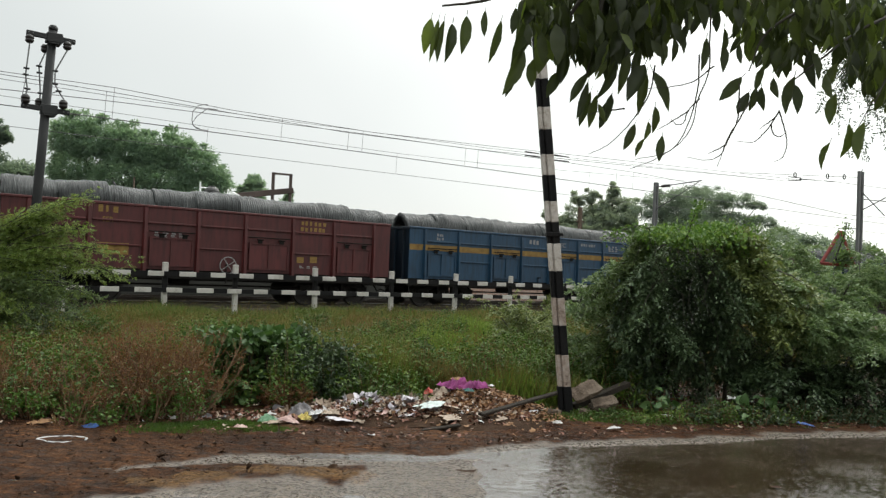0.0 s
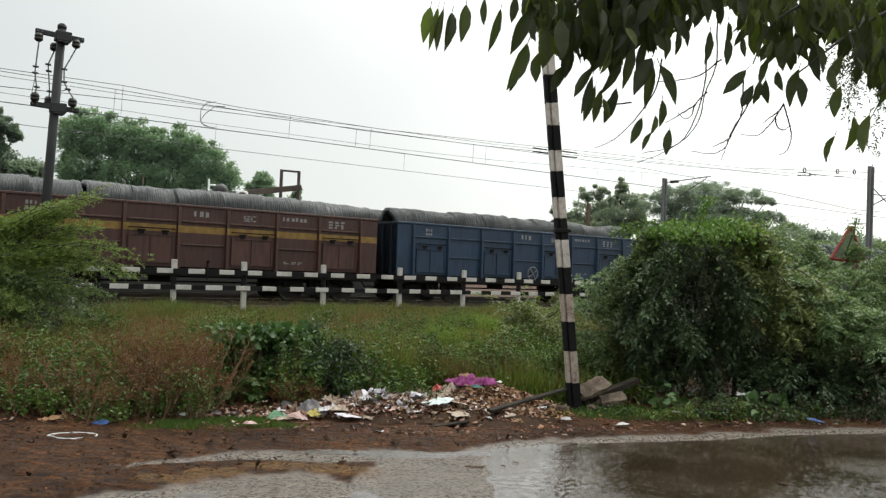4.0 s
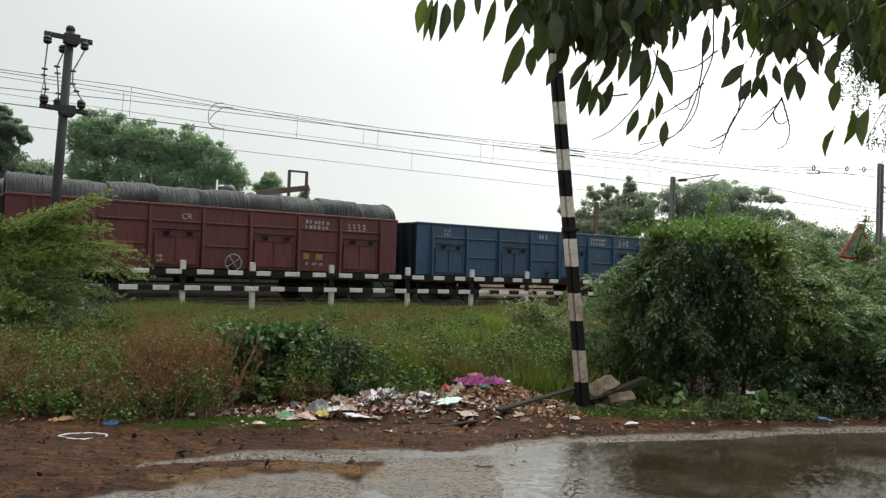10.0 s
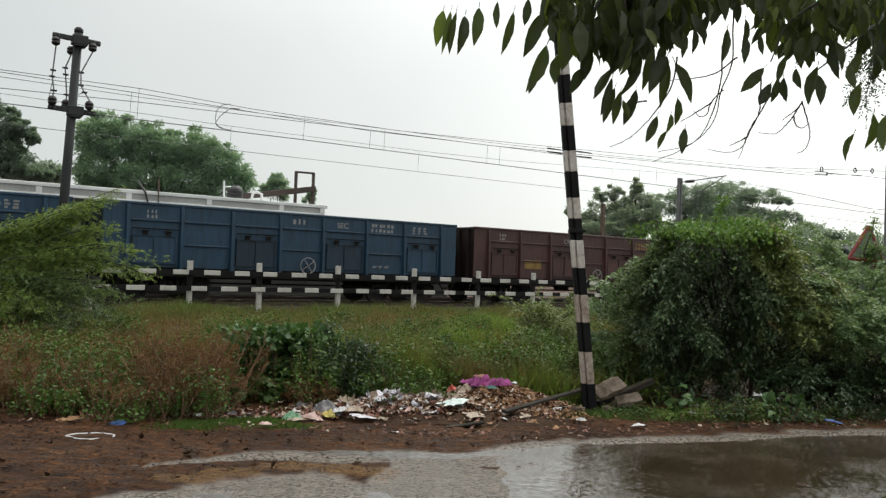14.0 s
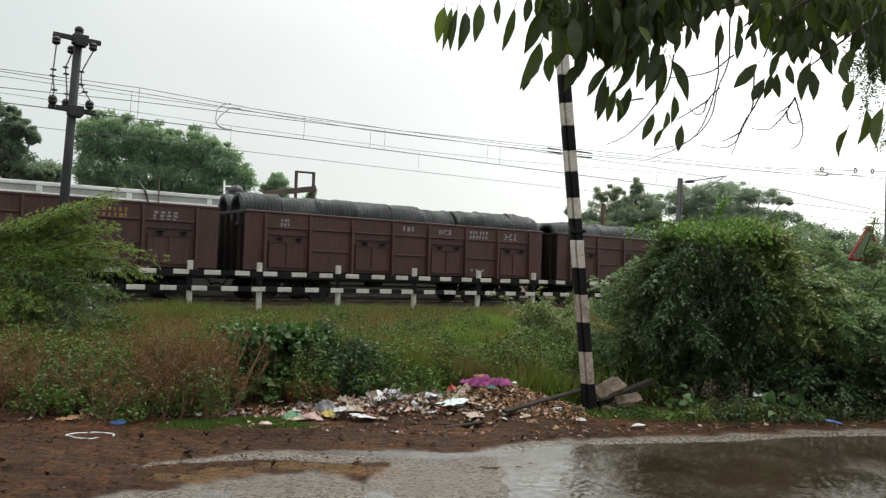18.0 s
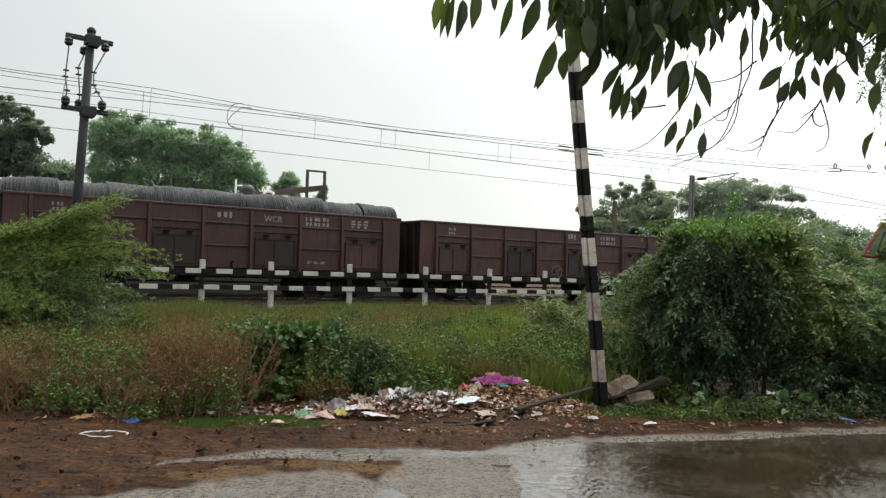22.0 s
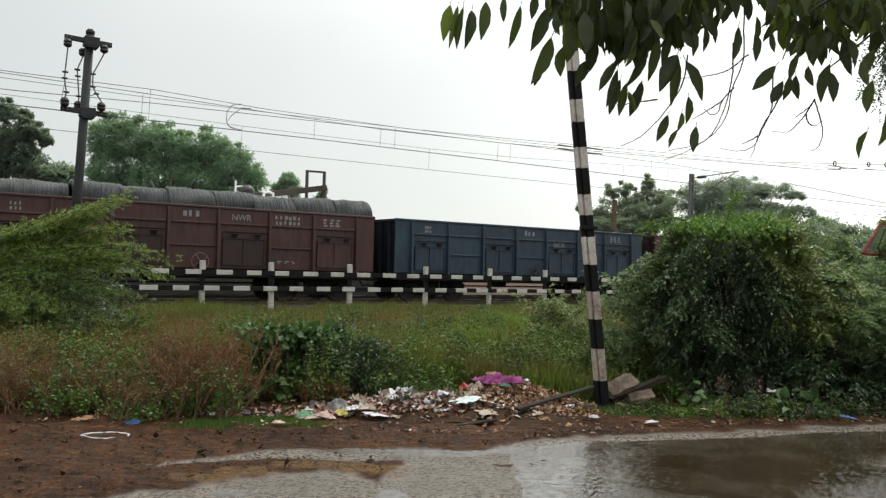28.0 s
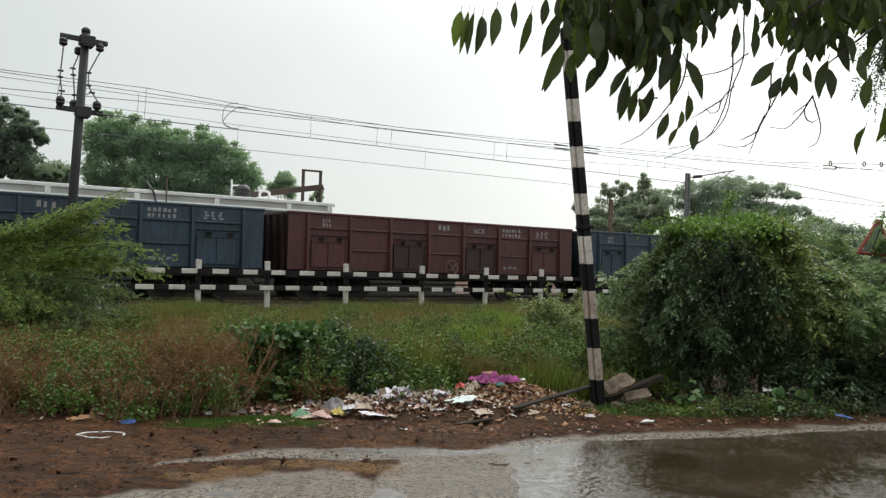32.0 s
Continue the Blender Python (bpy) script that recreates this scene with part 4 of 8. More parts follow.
def build_fence():
    f = thing("crossing_fence", pose(0, 0, 0), "black and white banded post-and-rail fence beside the railway", "fence", kind="")
    rng = random.Random(4)
    for u in POSTS:
        lean = rng.uniform(-1.5, 1.5)
        p = tk(u, FENCE_V, 0)
        post = part("post", Shape().box(-0.06, -0.055, 0.05, 0.06, 0.055, 1.66), M_BLACK, f, bevel=0.015)
        post.matrix_basis = pose(p.x, p.y, 0, 0, lean, PHI)
        for a, b in ((0.10, 0.93), (1.33, 1.665)):
            part("white_band", Shape().box(-0.064, -0.059, a, 0.064, 0.059, b), M_WHITE, post, bevel=0.012)
    for z, off in ((1.37, 0.0), (0.955, 0.45)):
        a, b = POSTS[0] - 1.5, POSTS[-1] + 2
        rail = part("rail", Shape().bar(tk(a, FENCE_V - 0.10, z), tk(b, FENCE_V - 0.10, z), 0.06, 0.118), M_BLACK, f)
        u = a + off
        while u < b - 0.6:
            n = rng.uniform(0.40, 0.46)
            part("white_band", Shape().bar(tk(u, FENCE_V - 0.10, z), tk(u + n, FENCE_V - 0.10, z), 0.067, 0.122), M_WHITE, rail, bevel=0.006)
            u += n + rng.uniform(0.34, 0.42)
    return f


build_fence()

# old rails and sleepers dumped beside the line
ro = random.Random(12)
for u, v, n, turn in ((5.2, 22.9, 2.4, 14), (7.6, 22.6, 1.8, -12), (9.6, 22.8, 2.6, 4), (10.9, 22.5, 2.0, -6), (11.6, 23.0, 2.8, 2), (13.0, 22.7, 2.2, 7), (14.6, 22.9, 2.5, -4), (6.3, 22.3, 1.6, 28)):
    p = tk(u, v, 0.34)
    a = radians(PHI + turn)
    q = p + Vector((math.cos(a) * n, math.sin(a) * n, ro.uniform(-0.03, 0.05)))
    tagged(part("old_rail", Shape().bar(p, q, 0.07, 0.09), M_SLEEPER if ro.random() < 0.5 else M_RAIL, None, bevel=0.01), "old rail length dumped on the ballast beside the track", "rail", "dumped rails")

# ---------------------------------------------------------------- height gauge over the road
BASE, TOP = Vector((1.900, 10.15, -0.10)), Vector((1.357, 10.15, 4.71))


def build_gauge():
    g = thing("height_gauge", pose(0, 0, 0), "leaning black and white banded steel height gauge post by the road", "height gauge")
    edges = [-0.10, 0.356, 0.748, 1.111, 1.453, 1.782, 2.126, 2.392, 2.652, 2.976, 3.236, 3.546, 3.829, 4.182, 4.430, 4.714]
    for i, (a, b) in enumerate(zip(edges, edges[1:])):
        m = M_BLACK if i % 2 == 0 else M_POSTD if i < 4 else M_POSTW
        pa, pb = BASE.lerp(TOP, (a + 0.1) / 4.81), BASE.lerp(TOP, (b + 0.1) / 4.81)
        s = Shape()
        # two rails bolted back to back: wide faces with a shallow groove between
        wide = 1.12 if i == 0 else 1.0
        for off, back, w in ((-0.052 * wide, 0.010, 0.046 * wide), (0.032, 0.0, 0.088 * wide), (-0.012, 0.024, 0.036)):
            s.bar(pa + Vector((off, back, 0)), pb + Vector((off, back, 0)), w, 0.125 - back, (0, 1, 0))
        part("band", s, m, g, "black painted band" if i % 2 == 0 else "dirty white painted band", bevel=0.006)
    c = BASE.lerp(TOP, 2.34 / 4.81)
    part("clamp", Shape().box(c.x - 0.083, c.y - 0.085, c.z - 0.03, c.x + 0.084, c.y + 0.09, c.z + 0.025).tube([(c.x + 0.07, c.y - 0.09, c.z), (c.x + 0.115, c.y - 0.09, c.z)], 0.02, 8), M_BLACK, g, bevel=0.008)
    way = Vector((0.70, -0.71, 0)).normalized()
    a = Vector((1.38, 10.18, 4.70))
    for i in range(9):
        p, q = a + way * (i * 0.74), a + way * (i * 0.74 + 0.74)
        s = Shape().bar(p, q, 0.02, 0.16)
        s.bar(p + Vector((0, 0, 0.08)), q + Vector((0, 0, 0.08)), 0.11, 0.018).bar(p - Vector((0, 0, 0.08)), q - Vector((0, 0, 0.08)), 0.11, 0.018)
        part("beam_band", s, M_POSTW if i % 2 else M_MASTG, g)
    e = a + way * 6.66
    part("far_post", Shape().bar((e.x, e.y, -0.1), (e.x, e.y, 4.77), 0.15, 0.15, (0, 1, 0)), M_POSTW, g)
    return g


build_gauge()


def broken(sx, sy, sz, seed):
    """A broken slab: a box cut into rings whose edges wander and chip."""
    r = random.Random(seed)
    s = Shape()
    n = 7
    for i in range(n):
        x = -sx / 2 + sx * i / (n - 1) + r.uniform(-0.3, 0.3) * sx / n
        k = 1.0 if 0 < i < n - 1 else r.uniform(0.72, 0.9)
        for u, w in ((-1, -1), (1, -1), (1, 1), (-1, 1)):
            s.v.append(Vector((x + r.uniform(-0.018, 0.018), u * sy / 2 * k + r.uniform(-0.012, 0.012), w * sz / 2 * k + r.uniform(-0.010, 0.010))))
    for i in range(n - 1):
        a = i * 4
        for k in range(4):
            s.f.append([a + k, a + (k + 1) % 4, a + 4 + (k + 1) % 4, a + 4 + k])
    s.f += [[3, 2, 1, 0], [n * 4 - 4, n * 4 - 3, n * 4 - 2, n * 4 - 1]]
    return s


for x, y, z, sx, sy, sz, rx, ry, rz, seed, lab in (
        (2.12, 10.18, 0.30, 0.35, 0.22, 0.065, 34, -24, 14, 1, "broken concrete slab propped against the gauge post"),
        (2.36, 10.16, 0.17, 0.33, 0.18, 0.06, 26, -12, 6, 2, "wet concrete slab lying beside the gauge post"),
        (2.30, 10.22, 0.08, 0.24, 0.14, 0.06, 14, 8, -20, 3, "wet concrete slab lying beside the gauge post"),
        (1.72, 10.02, 0.05, 0.16, 0.12, 0.07, 0, 4, 40, 4, "small lump of concrete by the gauge post"),
        (2.08, 10.02, 0.05, 0.15, 0.11, 0.10, 12, 0, 70, 5, "small lump of concrete by the gauge post")):
    b = part("concrete_block", broken(sx, sy, sz, seed), M_CONC, None, lab, bevel=0.006)
    b.matrix_basis = pose(x, y, z, rx, ry, rz)
    tagged(b, lab, "concrete block", "rubble at the gauge post")
for a, b, wd, hh, lab in (((0.74, 9.10, 0.15), (1.80, 10.22, 0.27), 0.085, 0.03, "long dark wet plank slanting over the rubbish heap"),
                          ((1.98, 10.20, 0.10), (2.80, 10.75, 0.34), 0.11, 0.07, "dark old timber leaning beside the gauge post"),
                          ((0.08, 8.66, 0.035), (0.50, 8.86, 0.07), 0.08, 0.022, "short dark wet board on the ground")):
    tagged(part("timber_beam", Shape().bar(a, b, wd, hh), M_WOOD, None, lab, bevel=0.006), lab, "timber", "old timbers")

# ---------------------------------------------------------------- masts and overhead wires


def insulator(sh, p, r=0.085, n=4, pitch=0.045):
    prof = [(0.02, 0.0)]
    for i in range(n):
        z = i * pitch
        prof += [(r, z + 0.004), (r * 0.92, z + 0.02), (r * 0.45, z + 0.035)]
    prof += [(0.02, n * pitch)]
    return sh.lathe(prof, 14, pose(*p))


def build_switch_mast():
    """The slim mast with two cross-arms, hanging and standing insulators and their jumpers, in front of the train."""
    base, top = tk(3.86, 24.25, 0.05), tk(4.14, 24.25, 7.84)
    m = thing("catenary_mast", pose(0, 0, 0), "dark steel railway mast with two cross-arms and insulators", "mast")
    part("pole", Shape().tube([base, base.lerp(top, 0.5), top], [0.135, 0.122, 0.110], 16), M_MAST, m, soft=True)
    part("cap", Shape().lathe([(0.0, -0.02), (0.115, -0.02), (0.12, 0.07), (0.07, 0.13), (0.0, 0.14)], 14, pose(*top)), M_MAST, m, soft=True)
    for z, ua, ub, tilt in ((7.60, 3.47, 4.69, 0.02), (5.64, 3.44, 4.64, 0.02)):
        arm = part("cross_arm", Shape().bar(tk(ua, 24.12, z + tilt), tk(ub, 24.12, z - tilt), 0.09, 0.135), M_MAST, m, bevel=0.012)
        c = tk(4.03 + 0.036 * z / 2, 24.19, z)
        part("clamp", Shape().box(-0.20, -0.14, -0.13, 0.20, 0.17, 0.13, pose(c.x, c.y, c.z, 0, 0, PHI)).box(-0.15, -0.15, -0.18, 0.16, 0.18, -0.131, pose(c.x, c.y, c.z, 0, 0, PHI)), M_MAST, arm, bevel=0.015)
        for u in (ua + 0.05, ua + 0.16, ub - 0.16, ub - 0.05):
            q = tk(u, 24.06, z + tilt * (1 - 2 * (u - ua) / (ub - ua)))
            part("bolt", Shape().tube([q, q - TN * 0.03], 0.02, 6), M_MASTG, arm)
    # each run: upper insulator, the jumper's corners, lower insulator
    runs = (((3.55, 7.44), [(3.50, 6.63), (3.49, 6.46), (3.55, 6.09)], (3.53, 5.83)),
            ((4.00, 7.34), [(3.86, 6.82), (3.88, 6.64), (3.93, 6.09)], (3.93, 5.84)),
            ((4.48, 7.43), [(4.20, 6.68), (4.21, 6.33), (4.31, 6.15)], (4.46, 5.82)))
    for (ua, za), bends, (ub, zb) in runs:
        v = 24.05 if ua != 4.00 else 24.44
        part("insulator", Shape().lathe([(0.02, 0.12), (0.07, 0.11), (0.105, 0.06), (0.11, 0.02), (0.085, 0.01), (0.11, -0.02), (0.105, -0.07), (0.06, -0.11), (0.02, -0.12)], 16, pose(*tk(ua, v, za))), M_PORC, m, soft=True)
        part("insulator", Shape().lathe([(0.02, 0.13), (0.07, 0.12), (0.11, 0.06), (0.115, 0.01), (0.09, 0.0), (0.115, -0.03), (0.10, -0.09), (0.04, -0.13)], 16, pose(*tk(ub, v, zb))), M_PORC, m, soft=True)
        path = [tk(ua, v - 0.05, za - 0.12)] + [tk(u, v - 0.07, z) for u, z in bends] + [tk(ub, v - 0.05, zb + 0.12)]
        part("jumper", Shape().tube(path, 0.019, 6), M_MASTG, m)
        for u, z in bends:
            part("fitting", Shape().tube([tk(u - 0.07, v - 0.08, z), tk(u + 0.07, v - 0.08, z)], 0.028, 8), M_MAST, m)
    part("tie_wire", Shape().tube([tk(3.52, 24.0, 6.45), tk(3.46, 24.0, 6.05), tk(3.43, 24.0, 5.78)], 0.009, 5), M_MASTG, m)
    part("tie_wire", Shape().tube([tk(4.31, 24.0, 6.15), tk(4.18, 24.1, 6.10)], 0.013, 5), M_MASTG, m)
    return m


build_switch_mast()


def lattice_mast(at, top_z, label, arms, spread=0.36):
    """Two channels laced with flat bars; arms reach over the tracks."""
    m = thing("catenary_mast", pose(0, 0, 0), label, "mast")
    s = [at - TD * (spread / 2), at + TD * (spread / 2)]
    for p in s:
        part("channel", Shape().bar((p.x, p.y, 0.0), (p.x, p.y, top_z), 0.12, 0.16, TN), M_MASTG, m)
    n = int(top_z / 0.6)
    for i in range(n):
        a, b = (s[0], s[1]) if i % 2 else (s[1], s[0])
        z = 0.3 + i * 0.6
        part("lacing", Shape().bar((a.x, a.y, z), (b.x, b.y, z + 0.55), 0.05, 0.02, TN), M_MASTG, m)
    for z0, z1, reach, thick in arms:
        a, b = at + Vector((0, 0, z0)), at + TN * reach + Vector((0, 0, z1))
        part("bracket_arm", Shape().tube([a, b], thick, 8), M_MASTG, m)
    return m


R1 = tk(46.9, 24.0, 0)
lattice_mast(R1, 8.5, "grey laced-steel catenary mast with bracket arms", [(7.4, 5.9, -1.4, 0.03), (6.2, 7.0, -1.6, 0.03), (6.9, 6.6, -2.2, 0.025), (5.2, 5.25, 1.2, 0.02)])
ANCHOR = (tk(40.0, TRACK_V, 7.95), R1 + Vector((0, 0, 8.15)))
tagged(part("anchor_wire", Shape().tube(list(ANCHOR), 0.013, 6), M_WIRE), "taut anchor wire from the catenary to the mast", "wire", "overhead wires")
for k in (0, 1, 2):
    s = Shape()
    c = ANCHOR[0].lerp(ANCHOR[1], (0.86, 0.72, 0.45)[k])
    s.ring(c, TN, 0.13, 0.03, 16, 6)
    tagged(part("strain_insulator", s, M_PORC), "brown ring-shaped strain insulator on an anchor wire", "insulator", "anchor wire insulators")
M2 = tk(42.9, 35.5, 0)
lattice_mast(M2, 8.2, "slim grey catenary mast beside the second track", [(7.9, 8.1, -3.6, 0.035), (6.4, 8.0, -3.3, 0.03)], 0.22)
s = Shape()
c = M2 - TN * 0.8 + Vector((0, 0, 7.93))
s.tube([c - TN * -0.3, c - TN * 0.3], 0.10, 10)
tagged(part("bracket_insulator", s, M_PORC), "brown porcelain insulator on the mast bracket", "insulator")
p3 = tk(41.0, 40.5, 0)
sp = thing("signal_post", pose(0, 0, 0), "short pale concrete post with cross-bars by the far track", "post")
part("shaft", Shape().bar((p3.x, p3.y, 0), (p3.x, p3.y, 6.6), 0.22, 0.22, TN), M_CONC, sp)
for z in (4.6, 5.6):
    part("cross_bar", Shape().bar(p3 - TD * 0.4 + Vector((0, 0, z)), p3 + TD * 0.4 + Vector((0, 0, z)), 0.08, 0.08), M_CONC, sp)
p4 = tk(70.0, 24.0, 0)
lattice_mast(p4, 8.5, "far grey laced-steel catenary mast", [(7.0, 7.2, 3.4, 0.03), (5.8, 7.0, 3.2, 0.03)])


def wire(name, pts, v, r, label, group="overhead wires"):
    """A wire through (along, height) pairs, eased between them."""
    path = []
    for (u0, z0), (u1, z1) in zip(pts, pts[1:]):
        for i in range(8):
            t = i / 8
            path.append(tk(u0 + (u1 - u0) * t, v, z0 + (z1 - z0) * t))
    path.append(tk(pts[-1][0], v, pts[-1][1]))
    return tagged(part(name, Shape().tube(path, r, 5), M_WIRE), label, "wire", group)


wire("contact_wire", [(-40, 6.05), (2.6, 6.10), (12.4, 6.17), (21.3, 6.18), (31.2, 6.2), (60, 6.2), (120, 6.2)], TRACK_V, 0.016, "dark contact wire over the train")
wire("catenary_wire", [(-40, 7.7), (2.6, 7.08), (6.6, 7.14), (10.4, 7.01), (16.2, 7.0), (21.8, 7.19), (28, 7.44), (44.8, 8.1), (46.8, 8.2)], TRACK_V, 0.011, "thin catenary wire running up to the mast")
wire("catenary_wire", [(-40, 7.4), (2.6, 7.01), (6.5, 6.98), (9.6, 6.92), (15, 6.84), (21.9, 6.97), (31.1, 7.04), (42.6, 6.8), (51, 6.45), (75, 7.2), (120, 7)], TRACK_V, 0.011, "thin sagging catenary wire over the train")
wire("feeder_wire", [(-40, 6.8), (2.6, 6.88), (6.6, 6.87), (11.5, 6.92), (15.2, 7.0), (21.85, 7.10), (28, 7.3), (44.8, 7.95)], TRACK_V + 0.05, 0.009, "thin feeder wire over the train")
wire("contact_wire", [(-40, 6.3), (2.6, 6.53), (6.6, 6.69), (11.3, 6.79), (15.2, 6.87), (20.6, 6.93), (28, 7.2), (44, 7.9)], TRACK_V - 0.04, 0.012, "contact wire lifted out of running")
wire("catenary_wire", [(46.1, 8.2), (50, 8.43), (56, 8.6), (80, 8.9)], TRACK_V, 0.014, "anchored catenary wire with ring insulators")
wire("catenary_wire", [(-40, 7.6), (3.1, 7.19), (11.3, 7.11), (20.3, 7.12), (25.7, 7.23), (42.9, 8.0), (60, 7.3), (120, 7.3)], 32.0, 0.009, "thin catenary wire over the second track")
wire("contact_wire", [(-40, 6.15), (3.9, 6.15), (11.3, 6.15), (20.3, 6.15), (42.9, 6.2), (120, 6.2)], 32.0, 0.011, "contact wire over the second track")
for u, za, zb, v in ((6.53, 7.14, 6.14, TRACK_V), (6.30, 6.98, 6.14, TRACK_V), (12.34, 7.0, 6.17, TRACK_V), (15.08, 6.86, 6.17, TRACK_V), (15.71, 6.98, 6.17, TRACK_V), (20.7, 6.95, 6.18, TRACK_V),
                     (21.37, 6.97, 6.18, TRACK_V), (30.0, 7.04, 6.2, TRACK_V), (31.2, 7.04, 6.2, TRACK_V), (38.5, 6.9, 6.2, TRACK_V), (11.3, 7.11, 6.15, 32.0), (20.3, 7.12, 6.15, 32.0), (33, 7.5, 6.18, 32.0)):
    tagged(part("dropper", Shape().tube([tk(u, v, za), tk(u - 0.03, v, zb)], 0.007, 5), M_WIRE), "thin dropper wire between catenary and contact wire", "wire", "dropper wires")
for pts in ([(9.55, 7.06), (9.25, 6.98), (9.06, 6.75), (9.04, 6.45), (9.10, 6.26), (9.35, 6.18), (9.6, 6.17)], [(9.9, 6.94), (9.55, 6.92), (9.2, 6.6), (9.05, 6.35), (9.2, 6.2), (9.4, 6.17)]):
    tagged(part("jumper_wire", Shape().tube([tk(u, TRACK_V - 0.06, z) for u, z in pts], 0.013, 6), M_WIRE), "curled jumper wire joining the overhead wires", "wire", "jumper wires")

for (ua, za), (ub, zb) in (((24.0, 7.20), (24.8, 7.20)), ((24.0, 7.04), (24.9, 7.04)), ((25.7, 7.26), (26.7, 7.26)), ((25.75, 7.03), (26.7, 7.06)), ((44.8, 8.21), (46.1, 8.27)), ((44.8, 8.01), (46.1, 8.10)), ((46.2, 8.22), (47.8, 8.30)), ((48.8, 8.36), (50.0, 8.42))):
    tagged(part("wire_clamp", Shape().tube([tk(ua, TRACK_V - 0.02, za), tk(ub, TRACK_V - 0.02, zb)], 0.028, 6), M_PORC), "dark clamp and turnbuckle on the overhead wires", "clamp", "wire clamps")
for u, za, zb in ((25.7, 7.03, 7.27), (46.1, 8.08, 8.28)):
    tagged(part("wire_yoke", Shape().bar(tk(u, TRACK_V - 0.02, za), tk(u, TRACK_V - 0.02, zb), 0.06, 0.05, (0, 1, 0)), M_PORC), "dark yoke plate joining two overhead wires", "yoke plate", "wire clamps")

# ---------------------------------------------------------------- station shelter behind the tracks


def build_station():
    """Low flat-roofed platform shelter with a white parapet on columns."""
    st = thing("platform_shelter", UX.copy(), "long low white flat-roofed station shelter behind the train", "building")
    v0, v1, u0, u1 = 36.0, 42.0, -40.0, 17.6
    z0, z1 = 4.05, 4.55
    part("roof_slab", Shape().box(u0, v0 + 0.1, z0 + 0.02, u1, v1, z0 + 0.30), M_WALL, st)
    part("parapet", Shape().box(u0, v0, z1 - 0.16, u1 + 0.1, v0 + 0.12, z1), M_WALL, st, bevel=0.02)
    part("parapet_foot", Shape().box(u0, v0, z0 - 0.04, u1 - 0.2, v0 + 0.12, z0 + 0.08), M_WALL, st, bevel=0.02)
    u = u0
    k = 0
    while u < u1 - 1.0:
        nxt = min(u + 3.45, u1 - 0.3)
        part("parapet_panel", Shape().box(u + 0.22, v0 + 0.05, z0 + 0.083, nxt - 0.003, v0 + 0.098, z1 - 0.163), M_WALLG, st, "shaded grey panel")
        part("parapet_pier", Shape().box(nxt, v0, z0 + 0.083, nxt + 0.22, v0 + 0.12, z1 - 0.163), M_WALL, st)
        u = nxt
        k += 1
    for u in (-34, -27.6, -20.2, -13.4, -6.5, 0.4, 7.6, 14.2):
        part("column", Shape().box(u - 0.16, v0 + 0.2, 0.3, u + 0.16, v0 + 0.52, z0 + 0.018), M_WALL, st, bevel=0.02)
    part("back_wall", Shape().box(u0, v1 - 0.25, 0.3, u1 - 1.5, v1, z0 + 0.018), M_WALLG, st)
    for u in (-30, -22, -15, -9, -2, 4.5, 10.5):
        part("doorway", Shape().box(u - 0.5, v1 - 0.29, 0.95, u + 0.5, v1 - 0.252, 3.0), M_GIRDER, st)
    part("rain_pipe", Shape().tube([(9.62, v0 - 0.06, 3.6), (9.6, v0 - 0.06, 5.2)], 0.03, 6), M_CONC, st)
    part("rain_pipe", Shape().tube([(9.2, v0 - 0.05, 4.0), (9.05, v0 - 0.05, 4.5), (8.8, v0 + 0.2, 4.95)], 0.04, 6), M_TANK, st)
    return st


build_station()
plat = thing("platform", UX.copy(), "raised station platform of grey concrete behind the tracks", "platform", kind="structure")
part("platform_slab", Shape().box(-60, 34.6, 0.0, 24, 44, 0.98), M_PLAT, plat)
tank = thing("water_tank", pose(*tk(13.75, 38.0, 4.35), 0, 0, PHI), "black ribbed plastic water tank on the shelter roof", "water tank")
prof = [(0.0, 0.0), (0.36, 0.0)]
for i in range(5):
    prof += [(0.38, 0.06 + i * 0.14), (0.38, 0.13 + i * 0.14), (0.355, 0.145 + i * 0.14), (0.355, 0.185 + i * 0.14)]
part("body", Shape().lathe(prof + [(0.30, 0.84), (0.18, 0.93), (0.0, 0.94)], 22), M_TANK, tank)
part("lid", Shape().lathe([(0.0, 0.98), (0.16, 0.98), (0.17, 0.92), (0.0, 0.92)], 16), M_TANK, tank)
pipes = thing("roof_pipes", pose(0, 0, 0), "pale water pipes standing on the shelter roof", "pipe")
part("riser", Shape().tube([tk(13.0, 37.4, 4.3), tk(12.98, 37.4, 5.42)], 0.045, 8), M_WALL, pipes)
part("cross_pipe", Shape().tube([tk(13.0, 37.4, 5.15), tk(13.4, 37.7, 5.2)], 0.03, 6), M_WALL, pipes)
part("bend", Shape().tube([tk(14.35, 37.4, 4.62), tk(14.4, 37.4, 4.95), tk(14.6, 37.4, 5.02), tk(14.85, 37.4, 4.95), tk(14.88, 37.4, 4.35)], 0.07, 8), M_WALL, pipes)
gir = thing("stair_girder", pose(0, 0, 0), "dark brown steel stair girder rising behind the shelter", "girder")
part("girder", Shape().bar(tk(14.75, 40.0, 4.95), tk(18.9, 40.0, 5.70), 0.2, 0.30), M_GIRDER, gir, bevel=0.02)
part("landing", Shape().box(17.65, 39.4, 4.55, 18.9, 40.6, 4.82, UX), M_GIRDER, gir, bevel=0.02)
for u in (17.75, 18.75):
    part("frame_post", Shape().bar(tk(u, 40.0, 4.0), tk(u, 40.0, 6.55), 0.15, 0.15, (0, 1, 0)), M_GIRDER, gir)
part("frame_top", Shape().bar(tk(17.7, 40.0, 6.5), tk(18.8, 40.0, 6.52), 0.1, 0.1), M_GIRDER, gir)
rngr = random.Random(31)
